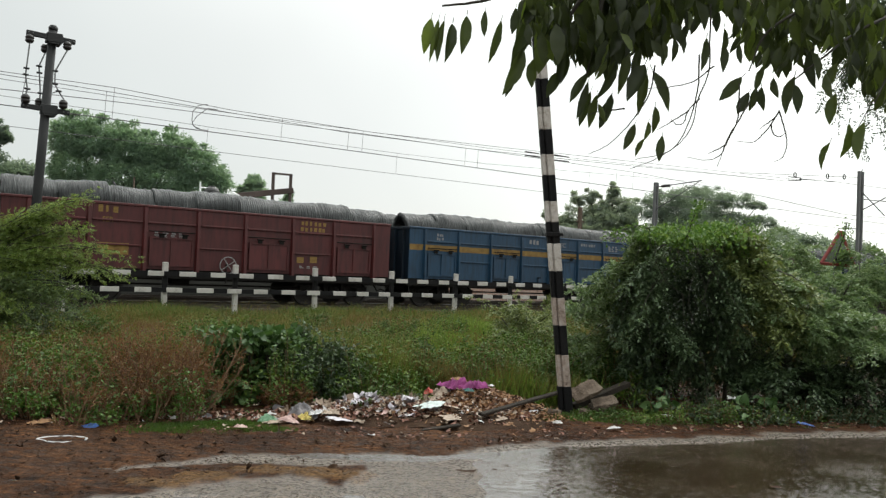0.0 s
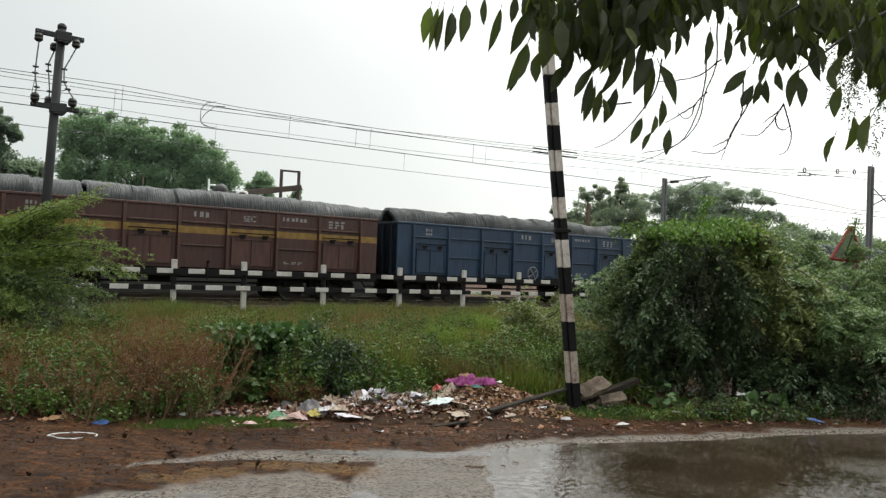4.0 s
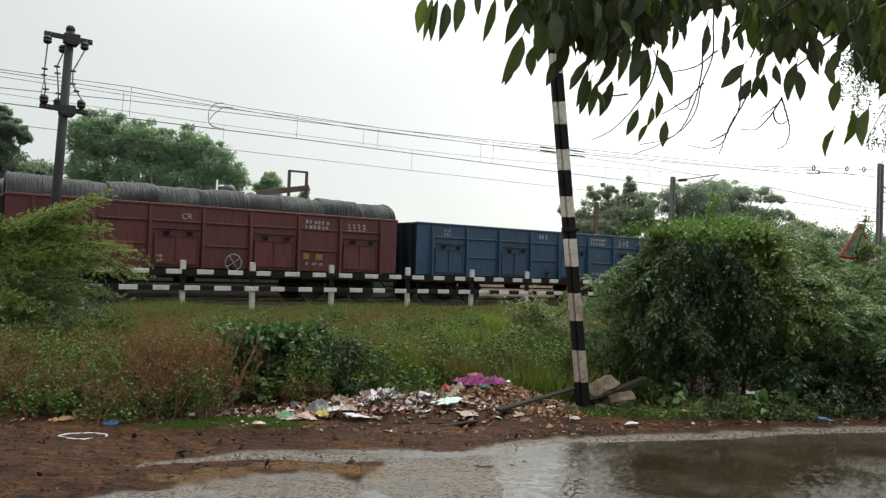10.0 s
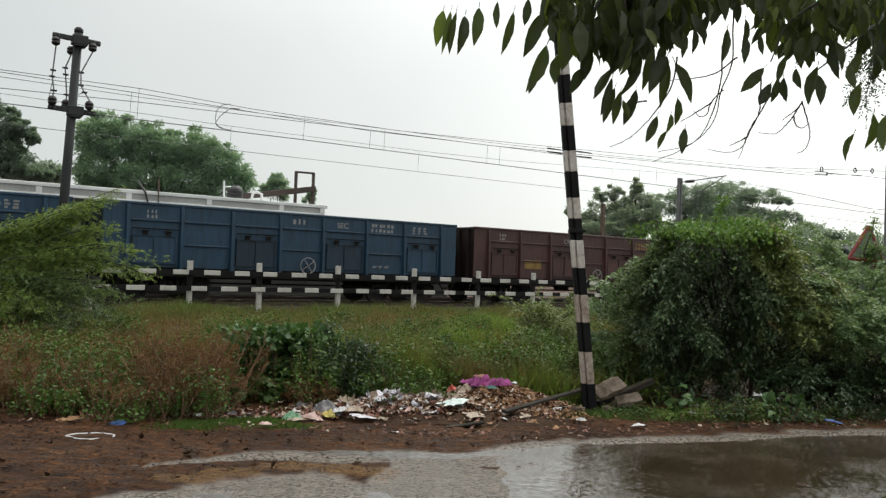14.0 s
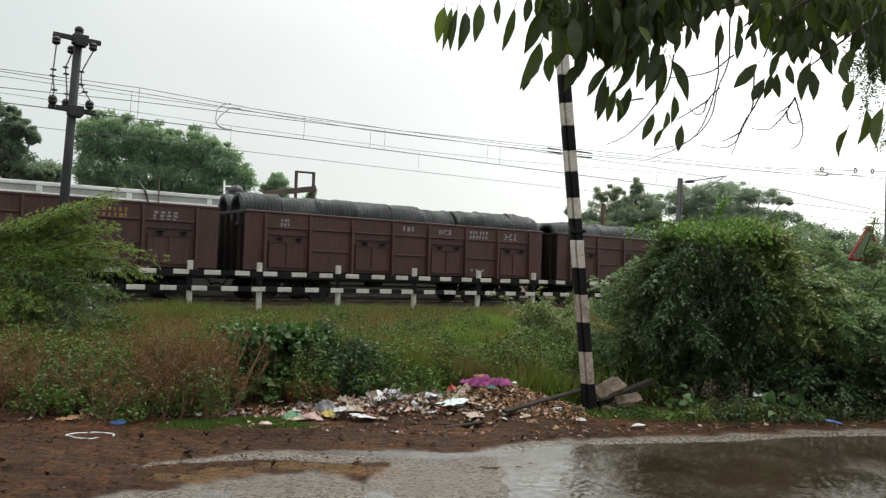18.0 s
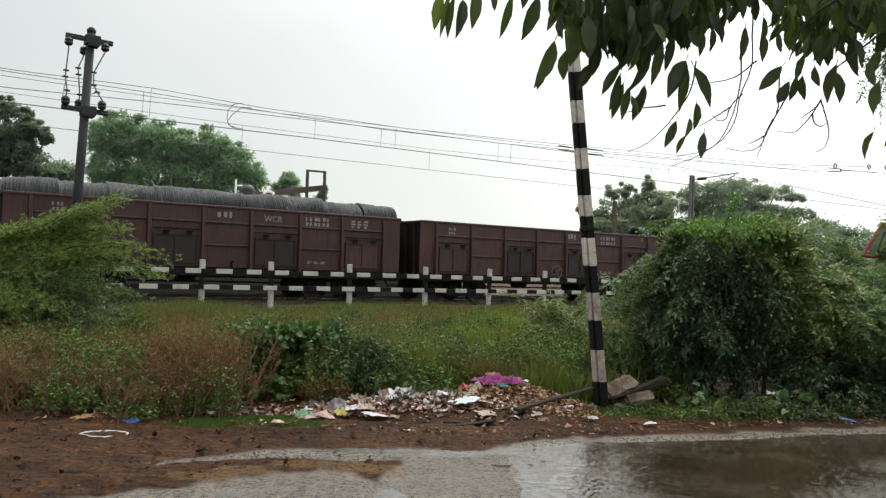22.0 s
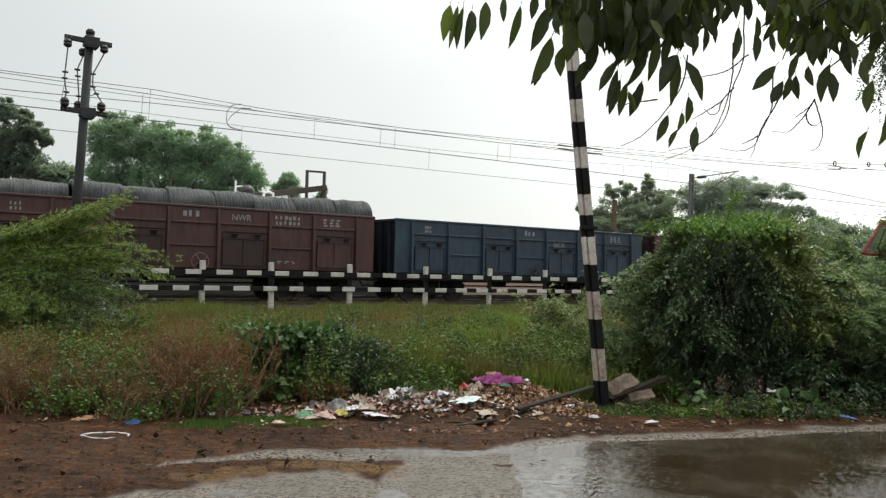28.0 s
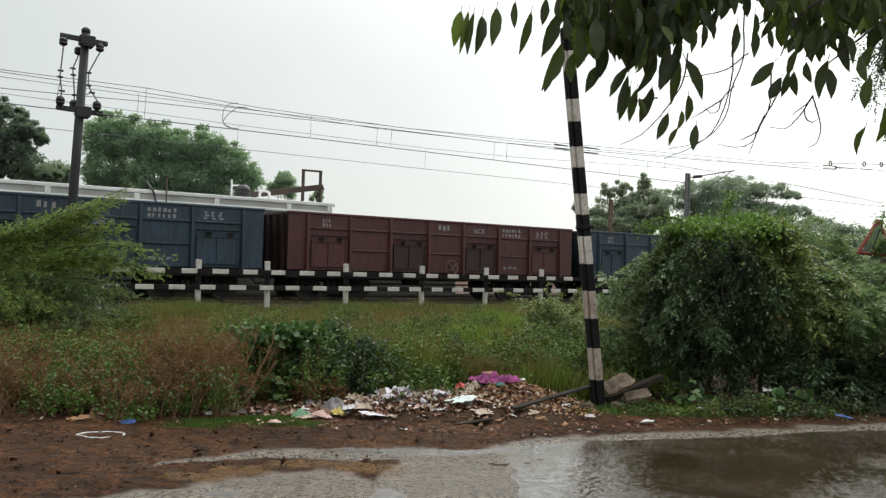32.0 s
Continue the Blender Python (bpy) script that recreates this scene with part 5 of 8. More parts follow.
for u, sx in ((8.35, 0.5), (8.55, 0.3), (9.05, 0.35), (9.45, 0.3)):
    c = part("roof_rubble", Shape().box(-sx / 2, -0.15, 0, sx / 2, 0.15, 0.28), M_CONC, None, "pale broken masonry lying on the shelter roof", bevel=0.06)
    p = tk(u, 37.0, 4.36)
    c.matrix_basis = pose(p.x, p.y, p.z, rngr.uniform(-8, 8), rngr.uniform(-8, 8), PHI + rngr.uniform(-30, 30))
    tagged(c, "pale broken masonry lying on the shelter roof", "rubble", "roof rubble")

# ---------------------------------------------------------------- warning signs


def warning_sign(at, size, turn, lean, label, post_paint):
    """A triangular road sign: red rim, white face, black mark, on a post."""
    s = thing("warning_sign", pose(at[0], at[1], at[2], 0, lean, turn), label, "road sign", "warning signs")
    h = size * 0.866
    rim = Shape()
    A = [Vector((-size / 2, 0, 0)), Vector((size / 2, 0, 0)), Vector((0, 0, h))]
    for a, b in zip(A, A[1:] + A[:1]):
        rim.tube([a, b], size * 0.045, 6)
    part("rim", rim, M_RED, s)
    face = Shape()
    face.v += [p + Vector((0, -0.006, 0)) for p in A] + [p + Vector((0, 0.012, 0)) for p in A]
    face.f += [[0, 1, 2], [5, 4, 3], [0, 3, 4, 1], [1, 4, 5, 2], [2, 5, 3, 0]]
    part("face", face, M_SIGNW, s)
    part("black_mark", Shape().box(-size * 0.12, -0.014, h * 0.14, size * 0.14, -0.0085, h * 0.36), M_BLACK, s)
    part("post", Shape().tube([(0, 0.05, -at[2] - 0.05), (0, 0.05, h * 0.7)], 0.03, 8), post_paint, s)
    return s


warning_sign((6.84, 13.2, 2.10), 0.64, 12, 3, "red-rimmed white triangular warning sign half hidden by shrubs", M_MASTG)
warning_sign((4.55, 11.5, 2.30), 0.25, 48, 8, "small red triangular warning sign buried in the shrubs", M_BARK)

# ---------------------------------------------------------------- plants


def clump_points(rng, n, centre, radii, clumps, tight=0.28, low=-1.0, ragged=0.25):
    """Leaf places gathered round clump centres that fill an uneven ellipsoid."""
    c, r = np.array(centre), np.array(radii)
    d = unit(rng.normal(size=(clumps, 3)))
    d[:, 2] = np.where(d[:, 2] < low, -d[:, 2], d[:, 2])
    rad = rng.uniform(0.35, 1.0, clumps) ** 0.55 * (1 + rng.normal(size=clumps) * ragged * 0.5)
    cc = d * rad[:, None]
    pick = rng.integers(0, clumps, n)
    q = cc[pick] + rng.normal(size=(n, 3)) * tight * rng.uniform(0.5, 1.2, clumps)[pick][:, None]
    return c + q * r, q


def shrub(name, label, centre, radii, leaves, size, material, seed, clumps=60, tight=0.16, droop=0.3, category="shrub", group="roadside shrubs", six=False, stems=9, aspect=0.45, cut=None):
    """A shrub: bent stems from the ground and a crown of many small leaves."""
    rng = np.random.default_rng(seed)
    gz = height(centre[0], centre[1])
    th = thing(name, pose(centre[0], centre[1], gz - 0.03), label, category, group)
    off = np.array([centre[0], centre[1], gz - 0.03])
    base, q = clump_points(rng, leaves, centre, radii, clumps, tight)
    keep = base[:, 2] > gz + 0.02
    if cut:
        keep &= cut(base)
    base, q = base[keep], q[keep]
    way = unit(unit(q) * 0.7 + rng.normal(size=base.shape) * 0.6 + np.array([0, 0, -droop]))
    ln = size * rng.uniform(0.6, 1.35, len(base))
    tagged(part("foliage", leaf_mesh("foliage", base - off, way, ln, ln * aspect, material, rng, six=six), None, th), kind="stuff")
    sh_r = random.Random(seed)
    for k in range(stems):
        a = sh_r.uniform(0, 6.28)
        e = Vector((math.cos(a) * radii[0] * sh_r.uniform(0.3, 0.9), math.sin(a) * radii[1] * sh_r.uniform(0.3, 0.9), centre[2] - off[2] + radii[2] * sh_r.uniform(-0.2, 0.8)))
        b = Vector((math.cos(a) * 0.12, math.sin(a) * 0.12, 0))
        m = b.lerp(e, 0.5) + Vector((0, 0, e.z * 0.18))
        part("stem", Shape().tube([b, m, e], [0.022, 0.014, 0.005], 6), M_TWIG, th)
    return th


def sprays(rng, n, start, way, length, sag, along, size, jitter=0.35):
    """Leaflets set along bent twigs: returns bases and directions."""
    t = np.linspace(0.15, 1.0, along)
    L = length * rng.uniform(0.6, 1.2, n)
    bend = unit(rng.normal(size=(n, 3))) * 0.25
    P = start[:, None] + way[:, None] * (L[:, None] * t)[..., None] + bend[:, None] * (L[:, None] * t ** 2)[..., None]
    P[..., 2] -= (sag * L)[:, None] * t ** 2
    side = unit(np.cross(way, rng.normal(size=(n, 3))))
    sgn = np.where(np.arange(along) % 2 == 0, 1.0, -1.0)
    D = unit(side[:, None] * sgn[None, :, None] * 0.8 + way[:, None] * 0.5 + rng.normal(size=(n, along, 3)) * jitter)
    return P.reshape(-1, 3), D.reshape(-1, 3)


def feathery(name, label, blobs, twigs, twig_len, along, size, material, seed, base_at, category="shrub", group="roadside shrubs", stems=8, sag=0.35, aspect=0.30, upward=0.5, flat=0.75):
    """A thorny feathery-leaved shrub: arching twigs lined with fine leaflets."""
    rng = np.random.default_rng(seed)
    gz = height(base_at[0], base_at[1])
    off = np.array([base_at[0], base_at[1], gz - 0.03])
    th = thing(name, pose(*off), label, category, group)
    starts, ways = [], []
    for (c, r, share) in blobs:
        n = int(twigs * share)
        m = max(8, int(n / 26))
        # tufts stand out from the mass, each with its own sprays
        d = unit(rng.normal(size=(m, 3)))
        d[:, 2] = np.abs(d[:, 2]) * 1.0 - 0.30
        tuft = d * (rng.uniform(0.15, 1.0, m) ** 0.45)[:, None] * (1 + 0.15 * rng.normal(size=(m, 1)))
        pick = rng.integers(0, m, n)
        starts.append(np.array(c) + (tuft[pick] + rng.normal(size=(n, 3)) * 0.10) * np.array(r) * 0.85)
        ways.append(unit(d[pick] * np.array([1, 1, 0.6]) + rng.normal(size=(n, 3)) * 0.45 + np.array([0, 0, upward])))
    S, Wd = np.concatenate(starts), np.concatenate(ways)
    B, Dd = sprays(rng, len(S), S, Wd, twig_len, sag, along, size)
    keep = B[:, 2] > gz + 0.03
    B, Dd = B[keep], Dd[keep]
    ln = size * rng.uniform(0.6, 1.3, len(B))
    tagged(part("foliage", leaf_mesh("foliage", B - off, Dd, ln, ln * aspect, material, rng, fold=0.1, flat=flat), None, th), kind="stuff")
    sr = random.Random(seed)
    for k in range(stems):
        c, r, _ = blobs[k % len(blobs)]
        e = Vector(c) + Vector((sr.uniform(-0.7, 0.7) * r[0], sr.uniform(-0.6, 0.6) * r[1], sr.uniform(-0.1, 0.8) * r[2])) - Vector(off)
        b = Vector((sr.uniform(-0.2, 0.2), sr.uniform(-0.2, 0.2), 0))
        part("stem", Shape().tube([b, b.lerp(e, 0.4) + Vector((0, 0, 0.2)), b.lerp(e, 0.8) + Vector((sr.uniform(-.1, .1), 0, 0.1)), e], [0.035, 0.026, 0.014, 0.005], 6), M_BARK, th)
    return th


def arching(name, label, blobs, boughs, reach, twigs, along, twig_len, leaf, material, seed, base_at, category="shrub", group="roadside shrubs", stems=8, lift=0.5, sag=0.7, aspect=0.32, flat=0.8, core=0.3):
    """A shrub of arching boughs: each bears two rows of twigs, each twig two rows of leaflets."""
    rng = np.random.default_rng(seed)
    gz = height(base_at[0], base_at[1])
    off = np.array([base_at[0], base_at[1], gz - 0.03])
    th = thing(name, pose(*off), label, category, group)
    bases, ways, bough_lines = [], [], []
    for (c, r, share) in blobs:
        n = max(4, int(boughs * share))
        d = unit(rng.normal(size=(n, 3)))
        d[:, 2] = np.abs(d[:, 2]) * 1.15 - 0.45
        d = unit(d)
        p0 = np.array(c) + d * np.array(r) * rng.uniform(core, 0.85, (n, 1)) + rng.normal(size=(n, 3)) * 0.04
        w0 = unit(d * np.array([1, 1, 0.6]) + rng.normal(size=(n, 3)) * 0.30 + np.array([0, 0, lift]))
        L = reach * rng.uniform(0.45, 1.25, n)
        s = np.linspace(0.1, 1.0, twigs)
        P = p0[:, None] + w0[:, None] * (L[:, None] * s)[..., None]
        P[..., 2] -= (sag * L)[:, None] * s ** 2
        T = unit(w0[:, None] - np.array([0, 0, 1.0]) * (2 * sag * s)[None, :, None])
        side = unit(np.cross(T, np.array([0, 0, 1.0]) + rng.normal(size=(n, 1, 3)) * 0.35))
        sg = np.where(np.arange(twigs) % 2 == 0, 1.0, -1.0)[None, :, None]
        D = unit(T * 0.65 + side * sg * 0.8 + rng.normal(size=P.shape) * 0.22)
        tl = twig_len * rng.uniform(0.6, 1.25, (n, twigs)) * (1.15 - 0.65 * s)[None]
        q = np.linspace(0.12, 1.0, along)
        X = P[:, :, None] + D[:, :, None] * (tl[..., None] * q)[..., None]
        X[..., 2] -= 0.35 * tl[..., None] * q ** 2
        s2 = unit(np.cross(D, np.array([0, 0, 1.0]) + rng.normal(size=D.shape) * 0.3))
        sg2 = np.where(np.arange(along) % 2 == 0, 1.0, -1.0)[None, None, :, None]
        W = unit(s2[:, :, None] * sg2 * 0.85 + D[:, :, None] * 0.55 + rng.normal(size=X.shape) * 0.25)
        bases.append(X.reshape(-1, 3))
        ways.append(W.reshape(-1, 3))
        bough_lines.append(P[:: max(1, n // 5)])
    B, W = np.concatenate(bases), np.concatenate(ways)
    keep = B[:, 2] > gz + 0.03
    B, W = B[keep], W[keep]
    ln = leaf * rng.uniform(0.6, 1.35, len(B))
    tagged(part("foliage", leaf_mesh("foliage", B - off, W, ln, ln * aspect, material, rng, fold=0.1, flat=flat), None, th), kind="stuff")
    sr = random.Random(seed)
    lines = [P for group_lines in bough_lines for P in group_lines]
    for k in range(min(stems, len(lines))):
        P = lines[k * len(lines) // stems]
        b = np.array([sr.uniform(-0.25, 0.25), sr.uniform(-0.15, 0.15), 0])
        a, e = P[0] - off, P[-1] - off
        part("stem", Shape().tube([Vector(b), Vector(b * 0.5 + a * 0.5 + np.array([0, 0, 0.1])), Vector(a), Vector(P[len(P) // 2] - off), Vector(e)], [0.022, 0.016, 0.010, 0.006, 0.003], 5), M_TWIG, th)
    return th


def sweeping(name, label, base_at, fans, leaf, material, seed, twigs=16, along=13, twig_len=0.26, lift=0.12, sag=0.25, aspect=0.30, flat=0.45, category="shrub", group="roadside shrubs", stems=8, stem_r=0.012):
    """A shrub of long sweeping boughs, fan by fan: root, tip, number of boughs, scatter of the tips. Twigs stand in two rows, leaflets too."""
    rng = np.random.default_rng(seed)
    gz = height(base_at[0], base_at[1])
    off = np.array([base_at[0], base_at[1], gz - 0.03])
    th = thing(name, pose(*off), label, category, group)
    bases, ways, lines = [], [], []
    s = np.linspace(0.12, 1.0, twigs)[None, :, None]
    for root, tip, n, wide in fans:
        a = np.array(root) + rng.normal(size=(n, 3)) * wide * np.array([0.9, 1.2, 0.7])
        b = np.array(tip) + rng.normal(size=(n, 3)) * wide * np.array([0.8, 1.4, 0.6])
        b = a + (b - a) * rng.uniform(0.55, 1.05, (n, 1))
        span = np.linalg.norm(b - a, axis=1)[:, None, None]
        bow = lift * span * 4 * (s - s * s) * np.array([0, 0, 1.0])
        P = a[:, None] + (b - a)[:, None] * s + bow + rng.normal(size=(n, twigs, 3)) * 0.012
        T = unit(np.gradient(P, axis=1))
        side = unit(np.cross(T, np.array([0, -0.5, 1.0]) + rng.normal(size=(n, 1, 3)) * 0.4))
        sg = np.where(np.arange(twigs) % 2 == 0, 1.0, -1.0)[None, :, None]
        D = unit(T * 0.75 + side * sg * 0.75 + rng.normal(size=P.shape) * 0.28)
        tl = twig_len * rng.uniform(0.5, 1.25, (n, twigs)) * (1.15 - 0.75 * s[..., 0])
        q = np.linspace(0.1, 1.0, along)
        X = P[:, :, None] + D[:, :, None] * (tl[..., None] * q)[..., None]
        X[..., 2] -= sag * tl[..., None] * q ** 2
        s2 = unit(np.cross(D, np.array([0, -0.4, 1.0]) + rng.normal(size=D.shape) * 0.4))
        sg2 = np.where(np.arange(along) % 2 == 0, 1.0, -1.0)[None, None, :, None]
        W = unit(s2[:, :, None] * sg2 * 0.8 + D[:, :, None] * 0.6 + rng.normal(size=X.shape) * 0.3)
        bases.append(X.reshape(-1, 3))
        ways.append(W.reshape(-1, 3))
        lines += list(P[: max(1, n // 3)])
    B, W = np.concatenate(bases), np.concatenate(ways)
    keep = B[:, 2] > gz + 0.03
    B, W = B[keep], W[keep]
    ln = leaf * rng.uniform(0.6, 1.35, len(B))
    tagged(part("foliage", leaf_mesh("foliage", B - off, W, ln, ln * aspect, material, rng, fold=0.1, flat=flat), None, th), kind="stuff")
    for P in lines:
        Q = [Vector(p - off) for p in P[::3]]
        part("stem", Shape().tube(Q, [stem_r * (1 - 0.8 * k / (len(Q) - 1)) for k in range(len(Q))], 5), M_TWIG, th)
    return th


def tree(name, label, at, lobes, leaves, size, material, seed, tuft=0.30, trunk_r=0.25, deep=0.8, group="trees beyond the railway", aspect=0.5, shoots=0, droop=0.25, sag=0.0):
    """A tree: tapered trunk, limbs that fork, and a crown of leaf tufts set on uneven lobes (x, z, half width, half height)."""
    rng = np.random.default_rng(seed)
    th = thing(name, pose(at[0], at[1], at[2]), label, "tree", group)
    L = np.array([(x, 0.0, z, rx, rx * deep, rz) for x, z, rx, rz in lobes])
    area = L[:, 3] * (L[:, 3] + L[:, 5])
    share = area / area.sum()
    tufts = []
    for row, part_of in zip(L, share):
        n = max(7, int(leaves / 130 * part_of))
        d = unit(rng.normal(size=(n, 3)))
        p = row[:3] + d * row[3:] * (rng.uniform(0.35, 1.0, (n, 1)) ** 0.35) * 0.90
        # tufts buried in a neighbouring lobe are thinned out
        depth = np.min([(((p - o[:3]) / o[3:]) ** 2).sum(1) if o is not row else np.full(n, 9.0) for o in L], axis=0)
        keep = (depth > 0.45) | (rng.random(n) < 0.4)
        tufts.append(np.concatenate([p[keep], d[keep], np.full((keep.sum(), 1), min(1.0, row[5] / 0.6))], 1))
    for k in range(shoots):
        row = L[k % len(L)]
        a = rng.uniform(-0.6, 0.6)
        tip = row[:3] + np.array([a * row[3], 0, row[5] * (1.0 + rng.uniform(0.02, 0.22))])
        tufts.append(np.array([[*tip, 0.2 * a, 0, 1, 0.45]]))
    T = np.concatenate(tufts)
    pick = rng.integers(0, len(T), leaves)
    spread = tuft * T[pick, 6:7] * rng.uniform(0.5, 1.15, len(T))[pick][:, None]
    q = rng.normal(size=(leaves, 3)) * np.array([1.0, 1.0, 0.62])
    B = T[pick, :3] + np.clip(q, -1.6, 1.6) * spread
    B[:, 2] -= sag * (np.abs(q[:, :2]).sum(1)) * spread[:, 0]
    W = unit(T[pick, 3:6] * 0.5 + q * 0.6 + rng.normal(size=B.shape) * 0.5 + np.array([0, 0, -droop]))
    ln = size * rng.uniform(0.6, 1.4, leaves)
    tr = random.Random(seed)
    cx, cz = float((L[:, 0] * share).sum()), float((L[:, 2] * share).sum())
    fork = Vector((cx * 0.7, 0, cz * 0.62))
    part("trunk", Shape().tube([(cx * 0.5, 0, -0.2), (cx * 0.6, 0.02, fork.z * 0.5), fork], [trunk_r * 1.25, trunk_r, trunk_r * 0.7], 10), M_BARK, th, soft=True)
    for row in L:
        e = Vector((row[0], tr.uniform(-0.3, 0.3), row[2] + 0.3 * row[5]))
        b = fork * tr.uniform(0.8, 1.0)
        part("limb", Shape().tube([b, b.lerp(e, 0.5) + Vector((0, 0, -0.10 * (e - b).length)), e], [trunk_r * 0.42, trunk_r * 0.24, 0.02], 6), M_TWIG, th)
    tagged(part("crown", leaf_mesh("crown", B, W, ln, ln * aspect, material, rng, flat=0.45), None, th), kind="stuff")
    return th


# trees behind the station and along the far side, rain haze in their leaf colours
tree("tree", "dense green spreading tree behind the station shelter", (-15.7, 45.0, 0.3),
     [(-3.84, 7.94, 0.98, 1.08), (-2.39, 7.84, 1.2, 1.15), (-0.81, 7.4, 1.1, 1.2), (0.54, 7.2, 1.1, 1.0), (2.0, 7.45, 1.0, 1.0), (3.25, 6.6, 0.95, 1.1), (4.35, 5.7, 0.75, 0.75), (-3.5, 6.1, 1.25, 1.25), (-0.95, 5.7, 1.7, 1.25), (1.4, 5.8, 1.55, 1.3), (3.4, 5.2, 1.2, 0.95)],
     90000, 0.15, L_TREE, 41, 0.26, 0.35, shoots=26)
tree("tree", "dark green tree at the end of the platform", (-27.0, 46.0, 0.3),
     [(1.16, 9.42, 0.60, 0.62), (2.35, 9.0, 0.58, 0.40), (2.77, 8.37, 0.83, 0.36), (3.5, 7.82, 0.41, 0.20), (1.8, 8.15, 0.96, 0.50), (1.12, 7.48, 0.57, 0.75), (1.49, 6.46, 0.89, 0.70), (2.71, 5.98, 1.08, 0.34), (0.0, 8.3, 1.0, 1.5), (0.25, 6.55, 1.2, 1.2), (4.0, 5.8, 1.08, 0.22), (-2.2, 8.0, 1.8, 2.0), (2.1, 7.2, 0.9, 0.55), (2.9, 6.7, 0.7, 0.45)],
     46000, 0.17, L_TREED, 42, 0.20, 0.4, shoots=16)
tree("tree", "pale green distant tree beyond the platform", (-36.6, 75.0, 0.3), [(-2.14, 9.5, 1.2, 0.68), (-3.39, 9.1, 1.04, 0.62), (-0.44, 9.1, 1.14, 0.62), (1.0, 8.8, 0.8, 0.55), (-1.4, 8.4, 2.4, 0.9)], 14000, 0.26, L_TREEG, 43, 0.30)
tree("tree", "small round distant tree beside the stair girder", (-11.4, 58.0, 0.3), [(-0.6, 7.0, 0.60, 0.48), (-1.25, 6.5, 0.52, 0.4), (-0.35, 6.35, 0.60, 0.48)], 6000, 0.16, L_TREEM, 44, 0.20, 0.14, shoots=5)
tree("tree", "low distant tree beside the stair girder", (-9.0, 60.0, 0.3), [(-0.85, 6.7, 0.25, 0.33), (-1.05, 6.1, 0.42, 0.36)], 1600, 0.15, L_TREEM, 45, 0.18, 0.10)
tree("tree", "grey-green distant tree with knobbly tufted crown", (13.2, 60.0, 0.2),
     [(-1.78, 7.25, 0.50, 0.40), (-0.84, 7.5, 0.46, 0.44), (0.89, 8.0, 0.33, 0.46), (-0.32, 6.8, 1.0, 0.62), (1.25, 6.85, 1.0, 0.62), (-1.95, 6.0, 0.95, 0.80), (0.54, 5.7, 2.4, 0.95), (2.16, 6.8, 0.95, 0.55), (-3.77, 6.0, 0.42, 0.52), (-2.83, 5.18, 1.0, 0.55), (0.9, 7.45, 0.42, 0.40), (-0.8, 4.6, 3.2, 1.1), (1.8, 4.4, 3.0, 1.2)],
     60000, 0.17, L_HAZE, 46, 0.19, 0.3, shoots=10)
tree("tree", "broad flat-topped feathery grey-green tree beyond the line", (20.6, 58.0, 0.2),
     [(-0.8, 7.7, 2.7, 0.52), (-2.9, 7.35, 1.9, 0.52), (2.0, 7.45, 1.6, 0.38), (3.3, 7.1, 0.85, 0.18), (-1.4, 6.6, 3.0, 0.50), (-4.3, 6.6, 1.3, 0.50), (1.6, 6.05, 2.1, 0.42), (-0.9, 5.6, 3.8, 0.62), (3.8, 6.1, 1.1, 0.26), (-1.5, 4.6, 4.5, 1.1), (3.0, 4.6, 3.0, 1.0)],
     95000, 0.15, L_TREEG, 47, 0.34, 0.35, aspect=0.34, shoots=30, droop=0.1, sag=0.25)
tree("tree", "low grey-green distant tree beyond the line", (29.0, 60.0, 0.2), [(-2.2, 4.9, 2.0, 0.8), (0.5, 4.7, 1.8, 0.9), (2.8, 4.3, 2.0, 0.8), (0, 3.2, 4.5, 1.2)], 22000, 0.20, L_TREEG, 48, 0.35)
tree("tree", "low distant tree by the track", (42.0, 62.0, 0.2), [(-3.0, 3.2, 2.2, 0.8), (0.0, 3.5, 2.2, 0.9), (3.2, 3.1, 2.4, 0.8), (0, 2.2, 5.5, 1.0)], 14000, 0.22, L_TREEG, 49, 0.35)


def far_wood():
    """The belt of trees on the horizon, one mass of leaves."""
    rng = np.random.default_rng(70)
    n = 60000
    u = rng.uniform(-160, 190, n)
    y = rng.uniform(115, 150, n)
    top = 4.2 + 1.8 * np.sin(u * 0.11) + 1.4 * np.sin(u * 0.31 + 1) + 1.0 * np.sin(u * 0.83 + 2)
    z = rng.uniform(0, 1, n) ** 0.8 * np.maximum(top, 2.0)
    B = np.stack([u, y, z], 1)
    W = unit(rng.normal(size=B.shape))
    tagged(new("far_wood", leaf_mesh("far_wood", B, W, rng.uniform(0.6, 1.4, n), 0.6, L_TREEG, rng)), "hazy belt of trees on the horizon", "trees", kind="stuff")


far_wood()

